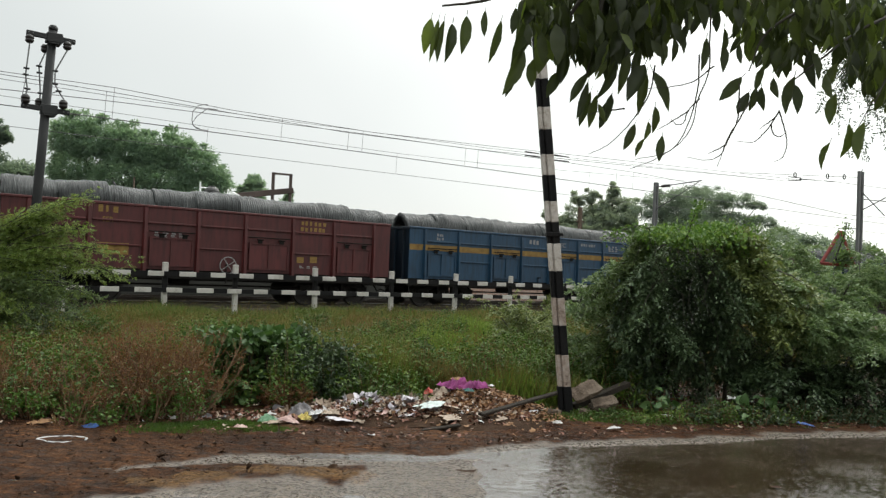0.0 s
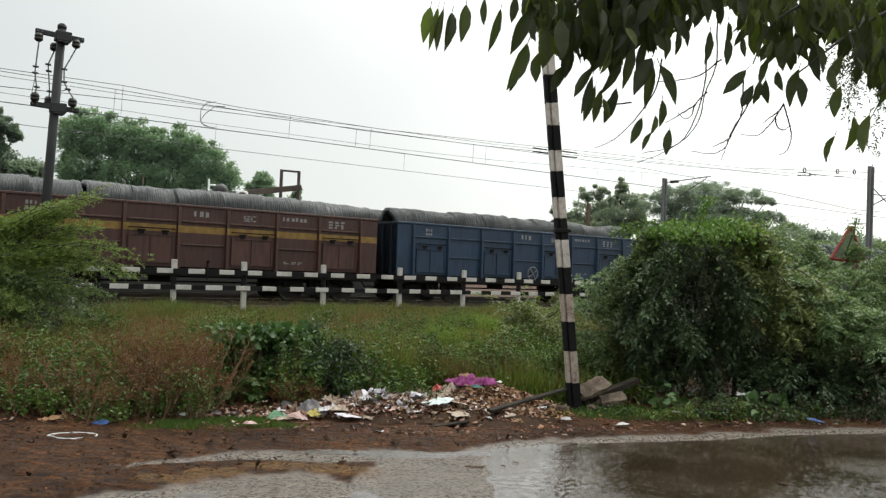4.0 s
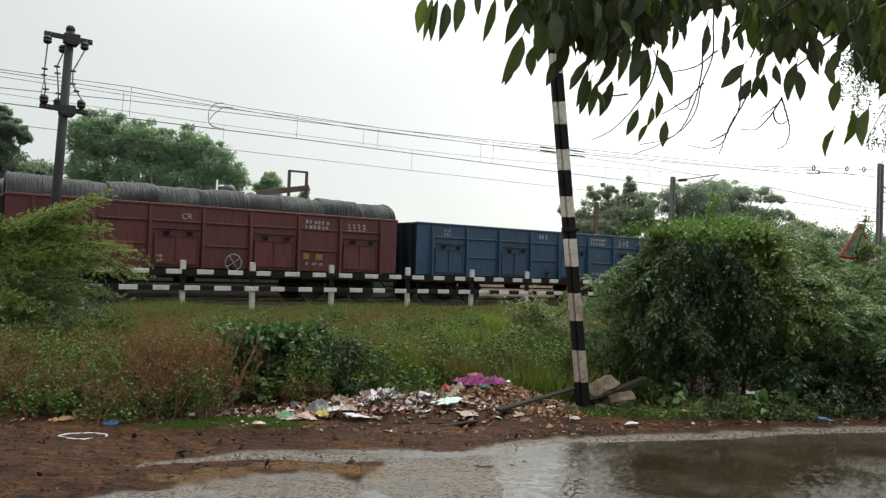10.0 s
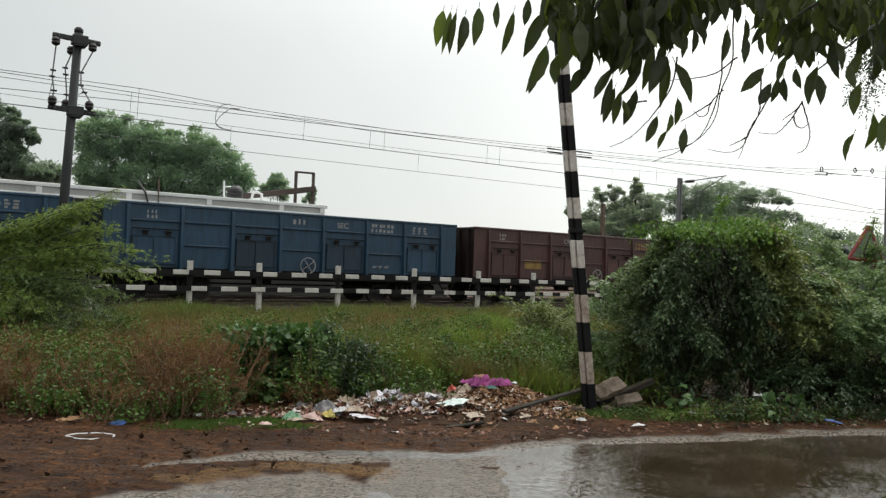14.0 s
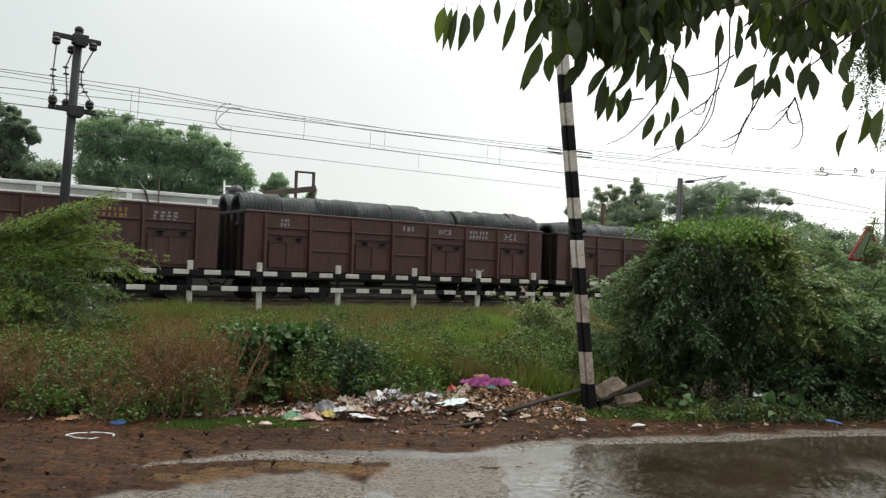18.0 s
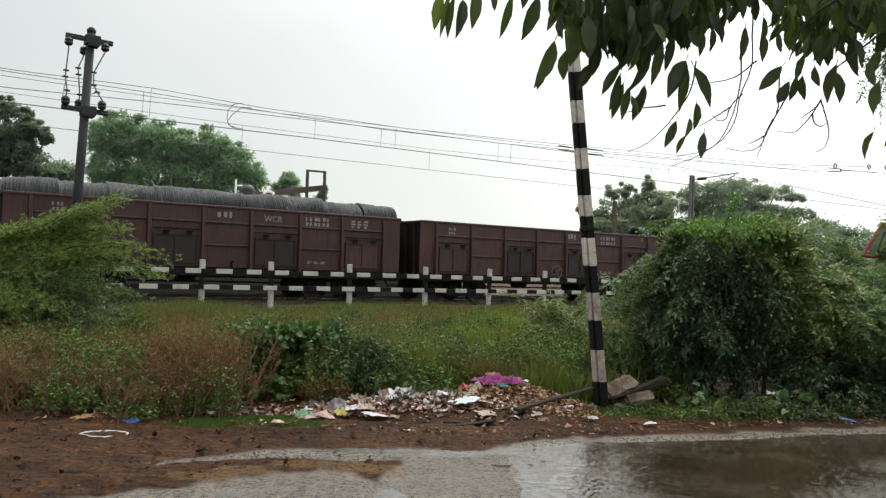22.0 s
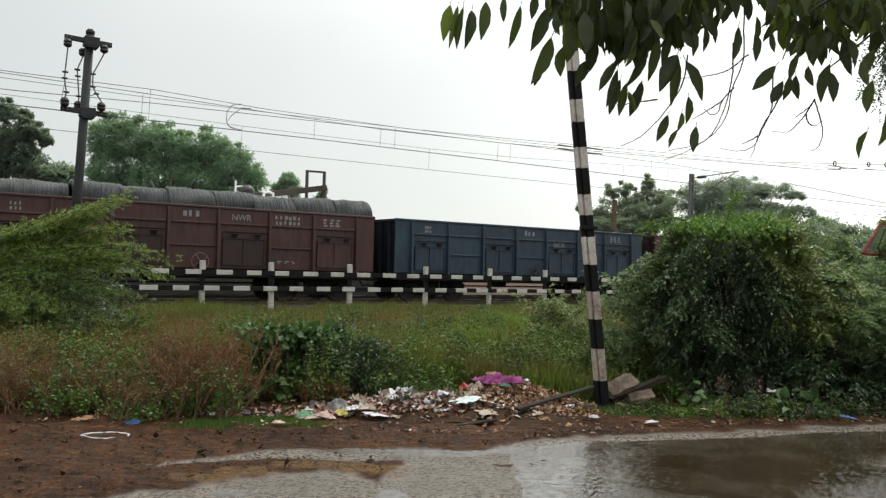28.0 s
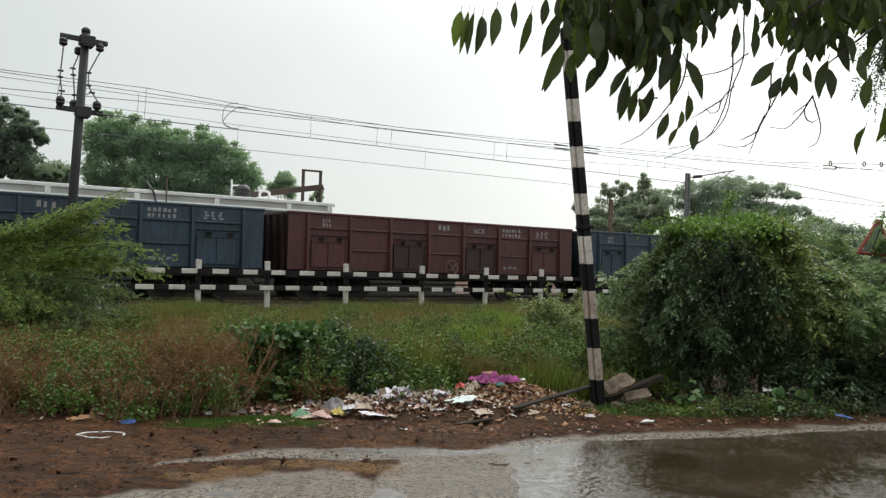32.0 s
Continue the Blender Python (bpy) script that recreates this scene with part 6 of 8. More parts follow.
# the feathery thorn shrub by the road: bright sprays above, shade painted into dimmer leaves below
sweeping("thorn_shrub", "bright feathery-leaved thorn shrub arching over the weeds", (-7.6, 14.2),
         [((-7.39, 14.2, 1.46), (-5.63, 14.0, 2.77), 9, 0.05),
         ((-7.49, 14.2, 1.51), (-5.79, 14.0, 2.67), 16, 0.09),
         ((-7.69, 14.2, 1.55), (-6.17, 14.0, 2.50), 26, 0.12),
         ((-7.99, 14.2, 1.59), (-6.84, 14.0, 2.31), 24, 0.12),
         ((-8.48, 14.2, 1.57), (-7.51, 14.0, 2.14), 24, 0.14),
         ((-7.29, 14.2, 1.49), (-5.62, 14.0, 2.19), 18, 0.07),
         ((-7.59, 14.2, 1.45), (-6.01, 14.0, 2.10), 22, 0.10),
         ((-8.27, 14.2, 1.33), (-7.02, 14.0, 1.86), 30, 0.14),
         ((-7.19, 14.0, 1.47), (-4.69, 13.7, 1.64), 7, 0.04),
         ((-7.19, 14.0, 1.45), (-5.11, 13.7, 1.83), 14, 0.06),
         ((-7.28, 14.0, 1.32), (-4.87, 13.7, 1.39), 14, 0.07),
         ((-7.37, 14.0, 1.27), (-5.38, 13.7, 1.54), 20, 0.10),
         ((-7.57, 14.0, 1.36), (-5.81, 13.7, 1.66), 26, 0.12),
         ((-7.95, 14.0, 1.25), (-6.56, 13.7, 1.40), 26, 0.14),
         ((-7.36, 14.0, 1.07), (-5.26, 13.7, 1.07), 12, 0.09),
         ((-8.05, 13.8, 0.95), (-6.90, 13.2, 0.72), 18, 0.14),
         ((-7.70, 13.8, 1.02), (-6.30, 13.2, 0.82), 16, 0.12)],
         0.052, L_FEATHER, 51, aspect=0.28, stem_r=0.014)
sweeping("thorn_shrub", "inner growth of the feathery thorn shrub, leaves darkened for shade", (-7.8, 13.8),
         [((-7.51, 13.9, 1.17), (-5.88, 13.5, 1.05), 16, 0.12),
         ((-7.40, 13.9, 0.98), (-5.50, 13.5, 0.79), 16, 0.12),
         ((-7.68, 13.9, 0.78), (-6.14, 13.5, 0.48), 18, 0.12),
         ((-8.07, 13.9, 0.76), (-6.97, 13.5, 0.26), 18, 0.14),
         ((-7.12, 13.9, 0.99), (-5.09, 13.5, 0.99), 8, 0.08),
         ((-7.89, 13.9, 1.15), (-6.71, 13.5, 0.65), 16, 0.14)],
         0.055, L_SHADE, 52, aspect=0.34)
shrub("thorn_shrub", "core of the feathery thorn shrub, leaf colour darkened for shade", (-7.6, 14.7, 0.85), (1.5, 0.5, 0.75), 12000, 0.06, L_DARK, 53, 90, 0.14, 0.5, stems=10)
# the big vine-covered thicket: shade painted as a dark-leaved core under drooping boughs
# The core stands behind the hollow and also keeps backlight out.
shrub("thicket_shrub", "vine-choked shrub core beside the gauge post, leaves darkened for shade", (3.85, 12.4, 1.22), (0.66, 0.35, 1.16), 12000, 0.085, L_DARK, 61, 110, 0.12, 0.9, stems=14)
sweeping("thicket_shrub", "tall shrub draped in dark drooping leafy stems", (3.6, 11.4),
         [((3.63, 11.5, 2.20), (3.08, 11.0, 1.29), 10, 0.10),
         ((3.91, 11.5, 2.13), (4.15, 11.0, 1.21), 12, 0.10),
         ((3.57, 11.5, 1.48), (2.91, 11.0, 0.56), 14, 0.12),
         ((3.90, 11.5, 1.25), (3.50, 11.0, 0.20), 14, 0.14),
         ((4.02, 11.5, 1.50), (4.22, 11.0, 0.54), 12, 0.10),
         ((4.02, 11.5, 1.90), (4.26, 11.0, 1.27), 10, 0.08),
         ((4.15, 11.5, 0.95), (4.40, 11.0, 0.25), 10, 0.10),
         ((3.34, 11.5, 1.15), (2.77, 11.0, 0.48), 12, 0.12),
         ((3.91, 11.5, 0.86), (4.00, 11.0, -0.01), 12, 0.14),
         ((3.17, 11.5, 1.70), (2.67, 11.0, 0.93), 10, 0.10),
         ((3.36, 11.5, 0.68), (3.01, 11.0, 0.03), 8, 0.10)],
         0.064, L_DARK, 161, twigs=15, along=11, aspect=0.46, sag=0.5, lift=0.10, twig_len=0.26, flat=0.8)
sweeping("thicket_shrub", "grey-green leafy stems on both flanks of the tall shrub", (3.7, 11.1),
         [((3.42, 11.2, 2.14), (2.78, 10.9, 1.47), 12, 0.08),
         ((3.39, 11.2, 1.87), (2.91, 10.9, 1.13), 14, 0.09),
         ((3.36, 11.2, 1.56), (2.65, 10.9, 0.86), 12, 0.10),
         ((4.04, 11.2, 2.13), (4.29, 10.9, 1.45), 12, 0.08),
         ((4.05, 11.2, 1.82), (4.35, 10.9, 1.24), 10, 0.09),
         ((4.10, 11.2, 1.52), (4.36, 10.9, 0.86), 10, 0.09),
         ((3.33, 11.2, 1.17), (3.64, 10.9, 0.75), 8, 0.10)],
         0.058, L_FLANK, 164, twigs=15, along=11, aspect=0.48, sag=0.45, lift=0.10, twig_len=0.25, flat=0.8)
sweeping("thorn_shrub", "yellow-olive leafy stems on the thicket's flank", (4.6, 11.4),
         [((4.42, 11.5, 2.25), (4.72, 10.9, 1.95), 18, 0.10),
         ((4.45, 11.4, 1.99), (4.72, 10.7, 1.45), 26, 0.11),
         ((4.30, 11.5, 2.36), (4.55, 10.9, 2.30), 12, 0.06),
         ((4.62, 11.4, 1.72), (5.02, 10.7, 1.30), 26, 0.11),
         ((4.58, 11.3, 1.42), (4.80, 10.6, 0.95), 24, 0.10),
         ((4.85, 11.3, 1.38), (5.25, 10.6, 1.02), 22, 0.11),
         ((4.95, 11.4, 1.80), (5.25, 10.8, 1.62), 14, 0.10),
         ((4.20, 11.5, 2.22), (4.36, 10.8, 1.68), 14, 0.07)],
         0.060, L_OLIVE, 163, along=12, aspect=0.46, sag=0.5, lift=0.10, twig_len=0.22)
# Dark leaf colour carries the shade below the overhanging thorn shrub.
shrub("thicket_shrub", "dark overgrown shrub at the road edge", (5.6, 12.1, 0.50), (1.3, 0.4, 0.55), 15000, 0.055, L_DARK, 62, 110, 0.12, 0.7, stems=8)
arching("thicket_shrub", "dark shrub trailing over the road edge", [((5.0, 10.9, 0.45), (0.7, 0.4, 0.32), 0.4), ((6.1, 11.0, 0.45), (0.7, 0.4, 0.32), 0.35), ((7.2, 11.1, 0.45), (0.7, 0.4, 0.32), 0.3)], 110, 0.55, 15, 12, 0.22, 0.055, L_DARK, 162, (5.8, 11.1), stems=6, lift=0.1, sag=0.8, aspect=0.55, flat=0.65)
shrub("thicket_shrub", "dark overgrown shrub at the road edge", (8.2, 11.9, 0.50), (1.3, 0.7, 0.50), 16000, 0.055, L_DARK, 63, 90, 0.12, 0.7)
arching("thorn_shrub", "feathery green thorn shrub over the dark thicket", [((4.55, 11.6, 1.45), (0.30, 0.4, 0.32), 0.14), ((4.85, 11.3, 1.45), (0.42, 0.4, 0.35), 0.18), ((5.4, 11.1, 1.15), (0.50, 0.4, 0.32), 0.24), ((6.0, 11.0, 1.00), (0.50, 0.4, 0.30), 0.22), ((6.8, 11.1, 0.95), (0.6, 0.4, 0.35), 0.20), ((7.6, 11.4, 1.0), (0.7, 0.5, 0.35), 0.14), ((6.3, 12.4, 1.55), (0.6, 0.4, 0.28), 0.16), ((7.3, 12.6, 1.75), (0.5, 0.3, 0.25), 0.16), ((7.2, 12.9, 2.12), (0.22, 0.12, 0.12), 0.05), ((5.1, 12.7, 1.65), (0.25, 0.2, 0.25), 0.07), ((5.4, 12.2, 1.48), (0.5, 0.4, 0.28), 0.14)],
        230, 0.50, 17, 14, 0.22, 0.054, L_THORN, 64, (5.6, 11.4), stems=8, lift=0.30, sag=0.55, aspect=0.40, flat=0.4)
arching("thorn_shrub", "tall feathery thorn shrub behind the warning sign", [((5.9, 15.2, 1.82), (0.9, 0.7, 0.42), 0.4), ((6.7, 15.2, 2.25), (0.5, 0.5, 0.32), 0.2), ((7.9, 15.4, 1.78), (1.0, 0.7, 0.36), 0.4), ((5.4, 14.6, 1.4), (0.9, 0.6, 0.4), 0.25)], 190, 0.65, 17, 13, 0.30, 0.064, L_THORN, 68, (7.0, 15.2), stems=8, lift=0.45, sag=0.5, aspect=0.40, flat=0.4)
sweeping("thorn_shrub", "feathery olive thorn shrub beside the thicket", (2.8, 11.7),
         [((3.43, 11.6, 1.87), (2.20, 11.2, 1.48), 12, 0.09),
         ((3.38, 11.6, 2.11), (2.65, 11.2, 1.84), 12, 0.07),
         ((3.28, 11.6, 1.47), (2.13, 11.2, 1.12), 14, 0.10),
         ((3.34, 11.6, 2.31), (2.84, 11.2, 2.04), 10, 0.06),
         ((3.21, 11.6, 1.14), (2.19, 11.2, 0.74), 12, 0.10),
         ((3.59, 11.6, 2.04), (3.09, 11.2, 1.63), 14, 0.09),
         ((2.98, 11.6, 0.81), (2.27, 11.2, 0.43), 8, 0.10)],
         0.055, L_SHADE, 65, along=11, aspect=0.42, sag=0.35, lift=0.12, twig_len=0.22)

sweeping("thorn_shrub", "low green thorn shrub between the post and the thicket", (2.9, 12.6),
         [((3.05, 12.6, 1.08), (2.27, 12.2, 1.58), 12, 0.10),
         ((2.97, 12.6, 0.90), (2.19, 12.2, 1.24), 12, 0.12),
         ((3.22, 12.6, 1.26), (2.51, 12.2, 1.75), 8, 0.08),
         ((2.81, 12.6, 0.54), (2.12, 12.2, 0.81), 10, 0.12),
         ((3.30, 12.6, 1.61), (2.84, 12.2, 2.02), 6, 0.06)],
         0.052, L_THORN, 67, along=11, aspect=0.40, sag=0.3, lift=0.12, twig_len=0.24)
sweeping("thorn_shrub", "low dull green shrub in the field beside the gauge post", (2.1, 16.2),
         [((2.1, 16.2, 0.3), (1.45, 16.0, 1.05), 12, 0.26), ((2.1, 16.2, 0.3), (1.9, 15.9, 1.30), 14, 0.26), ((2.2, 16.2, 0.3), (2.6, 15.9, 1.25), 14, 0.26), ((2.0, 16.0, 0.2), (1.5, 15.6, 0.6), 12, 0.26), ((2.2, 16.0, 0.2), (2.4, 15.5, 0.7), 12, 0.26)],
         0.055, L_OLIVE, 69, aspect=0.40, twig_len=0.28)


def vine_cap():
    """Leafy vines that spill over the top of the tall shrub."""
    rng = np.random.default_rng(66)
    th = thing("climbing_vine", pose(4.15, 11.4, 2.3), "bright green climbing vine draped over the tall shrub", "vine")
    off = np.array([4.15, 11.4, 2.3])
    n = 3800
    knot = rng.uniform(0, 1, 34)
    which = rng.integers(0, 34, n)
    c = np.clip(knot[which] + rng.normal(size=n) * 0.028, 0, 1)
    rise = rng.normal(size=34)[which] * 0.045
    B = np.stack([3.02 + 1.28 * c ** 0.9 + rng.normal(size=n) * 0.07, 11.45 + rng.normal(size=n) * 0.45, 2.36 + 0.04 * np.sin(c * 9) + 0.05 * np.sin(c * 23 + 1) + 0.03 * c + rise + rng.normal(size=n) * 0.032], 1)
    hang = rng.random(n) < 0.03 + 0.16 * (np.sin(c * 31 + 2) > 0.75)
    B[hang, 2] -= rng.uniform(0, 0.55, hang.sum()) ** 1.5
    B[hang, 1] -= rng.uniform(0.2, 0.6, hang.sum())
    W = unit(rng.normal(size=B.shape) * 0.7 + np.array([0, -0.3, -0.5]))
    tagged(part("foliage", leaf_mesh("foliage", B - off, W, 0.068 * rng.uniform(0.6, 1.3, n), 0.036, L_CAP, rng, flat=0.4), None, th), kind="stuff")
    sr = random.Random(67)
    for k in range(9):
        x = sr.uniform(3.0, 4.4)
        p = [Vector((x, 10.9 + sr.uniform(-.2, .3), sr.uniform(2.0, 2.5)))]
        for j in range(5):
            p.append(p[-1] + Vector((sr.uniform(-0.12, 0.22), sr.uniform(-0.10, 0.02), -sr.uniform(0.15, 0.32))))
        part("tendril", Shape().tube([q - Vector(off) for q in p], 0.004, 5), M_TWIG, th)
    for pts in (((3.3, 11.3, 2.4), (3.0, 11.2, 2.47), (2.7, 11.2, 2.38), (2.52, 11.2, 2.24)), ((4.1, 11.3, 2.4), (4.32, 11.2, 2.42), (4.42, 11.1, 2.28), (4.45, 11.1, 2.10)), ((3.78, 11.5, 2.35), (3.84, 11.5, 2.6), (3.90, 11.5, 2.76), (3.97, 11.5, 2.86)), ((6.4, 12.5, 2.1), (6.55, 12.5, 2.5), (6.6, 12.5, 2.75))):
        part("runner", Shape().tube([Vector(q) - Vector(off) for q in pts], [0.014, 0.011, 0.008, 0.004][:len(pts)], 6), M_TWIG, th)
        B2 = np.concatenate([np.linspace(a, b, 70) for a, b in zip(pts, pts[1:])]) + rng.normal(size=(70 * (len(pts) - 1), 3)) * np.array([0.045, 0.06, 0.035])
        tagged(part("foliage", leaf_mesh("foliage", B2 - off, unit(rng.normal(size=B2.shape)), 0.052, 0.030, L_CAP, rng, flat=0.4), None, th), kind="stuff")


vine_cap()

# low weeds and herbs along the road edge, plant by plant


def herb(at, r, tall, n, size, material, seed, label, group, six=False, aspect=0.5):
    """A leafy herb: upright stalks with leaves up to their tips."""
    rng = np.random.default_rng(seed)
    gz = height(at[0], at[1])
    th = thing("weed", pose(at[0], at[1], gz - 0.02), label, "weed", group)
    k = max(10, int(n / 22))
    d = rng.normal(size=(k, 2)) * r * 0.55
    h = tall * rng.uniform(0.5, 1.1, k) * np.exp(-(d ** 2).sum(1) / (2.2 * r * r))
    tip = np.stack([d[:, 0] * 1.25, d[:, 1] * 1.25, h], 1)
    foot = np.stack([d[:, 0] * 0.6, d[:, 1] * 0.6, h * 0], 1)
    pick = rng.integers(0, k, n)
    t = rng.uniform(0.15, 1.0, n) ** 0.7
    B = foot[pick] + (tip - foot)[pick] * t[:, None] + rng.normal(size=(n, 3)) * 0.03
    W = unit(rng.normal(size=(n, 3)) * np.array([1, 1, 0.5]) + np.array([0, 0, 0.15]))
    ln = size * rng.uniform(0.6, 1.3, n)
    tagged(part("foliage", leaf_mesh("foliage", B, W, ln, ln * aspect, material, rng, six=six, flat=0.4), None, th), kind="stuff")
    sh = Shape()
    for i in range(0, k, max(1, k // 14)):
        sh.tube([foot[i], (foot[i] + tip[i]) / 2 + rng.normal(size=3) * 0.02, tip[i]], [0.006, 0.005, 0.002], 4, False)
    tagged(part("stalk", sh, M_STALK, th), kind="stuff")
    return th


def dry_weed(at, r, tall, n, seed):
    """A tuft of dead, rust-brown stalks and seed heads."""
    rng = np.random.default_rng(seed)
    gz = height(at[0], at[1])
    th = thing("dry_weed", pose(at[0], at[1], gz - 0.02), "tuft of dry rust-brown weeds among green herbs", "weed", "dry weeds")
    foot = np.zeros((n, 3))
    foot[:, :2] = rng.normal(size=(n, 2)) * r * 0.5
    W = unit(np.stack([rng.normal(size=n) * 0.42, rng.normal(size=n) * 0.42, np.ones(n)], 1))
    ln = tall * rng.uniform(0.3, 1.05, n)
    tagged(part("stalk", leaf_mesh("stalk", foot, W, ln, 0.010, L_DRY, rng, fold=0.0), None, th), kind="stuff")
    m = n * 9
    pick = rng.integers(0, n, m)
    t = rng.uniform(0.35, 1.0, m)
    B = foot[pick] + W[pick] * (ln[pick] * t)[:, None]
    B += rng.normal(size=(m, 3)) * 0.035
    tagged(part("seed_head", leaf_mesh("seed_head", B, unit(W[pick] + rng.normal(size=(m, 3)) * 0.8), 0.045 * rng.uniform(0.5, 1.3, m), 0.011, L_DRY, rng), None, th), kind="stuff")
    return th


def woody_weed(at, r, tall, seed, thick=1.0):
    """A dying bush: forked rust-brown stems with withered leaves on their ends."""
    rng = np.random.default_rng(seed)
    gz = height(at[0], at[1])
    th = thing("dry_weed", pose(at[0], at[1], gz - 0.02), "withered rust-brown bush with bare forked stems", "weed", "dry weeds")
    sh, tips, ways = Shape(), [], []
    for k in range(11):
        foot = np.array([*(rng.normal(size=2) * r * 0.30), 0.0])
        lean = np.array([*(rng.normal(size=2) * 0.42), 1.0])
        h = tall * rng.uniform(0.55, 1.0)
        top = foot + lean / np.linalg.norm(lean) * h
        mid = (foot + top) / 2 + rng.normal(size=3) * 0.05
        sh.tube([foot, mid, top], [0.007 * thick, 0.005 * thick, 0.0022 * thick], 4, False)
        for j in range(5):
            t = rng.uniform(0.35, 0.95)
            p = mid + (top - mid) * (t - 0.35) / 0.6
            d = unit((top - foot) * 0.9 / h + rng.normal(size=3) * 0.55)
            e = p + d * h * rng.uniform(0.16, 0.36)
            sh.tube([p, (p + e) / 2 + rng.normal(size=3) * 0.015, e], [0.0035, 0.0028, 0.0014], 4, False)
            for q in np.linspace(0.2, 1.0, 9):
                tips.append(p + (e - p) * q)
                ways.append(unit(d + rng.normal(size=3) * 0.8))
    tagged(part("stalk", sh, M_STALK, th), kind="stuff")
    B, W = np.array(tips), np.array(ways)
    tagged(part("foliage", leaf_mesh("foliage", B, W, 0.040 * rng.uniform(0.5, 1.3, len(B)), 0.011, L_DRY, rng), None, th), kind="stuff")
    return th


rv = random.Random(78)
# fresh green growth behind the rubbish and a straggle of weeds on the mud's edge
for i in range(22):
    x = -1.3 + 3.5 * i / 22 + rv.uniform(-0.1, 0.1)
    herb((x, rv.uniform(11.0, 12.2)), rv.uniform(0.25, 0.4), rv.uniform(0.5, 0.85), 700, 0.048, L_VINE, 1100 + i, "lush bright green weed behind the rubbish heap", "green weeds")
rv = random.Random(77)
# the tall green fringe behind the rubbish, and the weedy bank towards the field
for i in range(64):
    x = -6.2 + 9.2 * (i / 64) + rv.uniform(-0.15, 0.15)
    y = 10.0 + 0.09 * x + rv.uniform(-0.15, 1.5)
    if -0.1 < x < 1.6 and y < 10.9:
        y += 1.0
    if x < -2.6 and rv.random() < 0.42:
        continue
    if 1.3 < x < 3.2:
        y = max(y, 11.35)
    herb((x, y), rv.uniform(0.3, 0.5), rv.uniform(0.55, 0.9), rv.randint(700, 1100), 0.055, L_HERB, 200 + i, "leafy bright green roadside weed", "green weeds")
for i in range(36):
    x = -6.6 + 4.7 * (i / 36) + rv.uniform(-0.15, 0.15)
    y = 9.3 + 0.06 * (x + 4) + rv.uniform(-0.2, 1.9)
    dry_weed((x, y), rv.uniform(0.25, 0.42), rv.uniform(0.55, 0.9), rv.randint(80, 120), 300 + i)
for i in range(7):
    dry_weed((rv.uniform(-3.4, -2.75), rv.uniform(9.35, 9.8)), 0.34, rv.uniform(0.9, 1.1), 120, 380 + i)
# woody rust-brown bushes at the foot of the bank
for i in range(13):
    x = -5.7 + 3.3 * i / 13 + rv.uniform(-0.12, 0.12)
    woody_weed((x, rv.uniform(8.45, 8.95)), rv.uniform(0.28, 0.40), rv.uniform(0.45, 0.75), 850 + i)
for i in range(8):
    woody_weed((-3.40 + 1.0 * i / 8 + rv.uniform(-0.08, 0.08), rv.uniform(9.1, 9.6)), rv.uniform(0.26, 0.36), rv.uniform(0.85, 1.08), 880 + i, 1.6)
for i in range(4):
    woody_weed((-3.00 + 0.7 * i / 4 + rv.uniform(-0.06, 0.06), rv.uniform(8.85, 9.2)), rv.uniform(0.26, 0.36), rv.uniform(0.6, 0.85), 1700 + i, 1.7)
for i in range(26):
    x = -5.8 + 3.6 * i / 26 + rv.uniform(-0.1, 0.1)
    if not -4.15 < x < -3.05 and i % 3 == 0:
        woody_weed((x, rv.uniform(8.55, 9.3)), rv.uniform(0.24, 0.34), rv.uniform(0.4, 0.75), 1400 + i)
        continue
    herb((x, rv.uniform(8.5, 9.4)), rv.uniform(0.2, 0.32), rv.uniform(0.35, 0.72), 420, 0.046, L_VINE if x > -4.15 else L_HERB, 1300 + i, "dull green roadside weed", "green weeds")
for i in range(5):
    woody_weed((rv.uniform(-1.75, -1.3), rv.uniform(9.7, 9.9)), 0.2, rv.uniform(0.3, 0.45), 895 + i)
for i in range(12):
    dry_weed((rv.uniform(-1.6, 1.6), rv.uniform(11.3, 12.8)), 0.3, rv.uniform(0.5, 0.8), 110, 360 + i)
for i in range(44):
    x = rv.uniform(-7.0, -3.0)
    herb((x, rv.uniform(8.9, 10.6)), rv.uniform(0.25, 0.4), rv.uniform(0.4, 0.75), 600, 0.05, L_HERB if rv.random() < 0.75 else L_SHADE, 400 + i, "dull green roadside weed", "green weeds")
for i in range(14):
    x = -0.95 + 1.1 * i / 14 + rv.uniform(-0.06, 0.06)
    herb((x, rv.uniform(10.5, 10.8)), rv.uniform(0.18, 0.28), rv.uniform(0.42, 0.6), 640, 0.042, L_VINE, 1500 + i, "lush bright green weed behind the rubbish heap", "green weeds")
    # Dark-leaved row added to paint shade at the foot of the bright weeds.
    herb((x + 0.05, rv.uniform(10.2, 10.4)), rv.uniform(0.14, 0.2), rv.uniform(0.16, 0.28), 300, 0.045, L_DARK, 1530 + i, "low weed behind the rubbish heap, leaves darkened for base shade", "low weeds")
for i in range(16):
    herb((rv.uniform(-4.25, -3.25), rv.uniform(8.9, 9.9)), rv.uniform(0.2, 0.3), rv.uniform(0.45, 0.75), 620, 0.046, L_VINE, 1600 + i, "lush bright green weed among withered bushes", "green weeds")
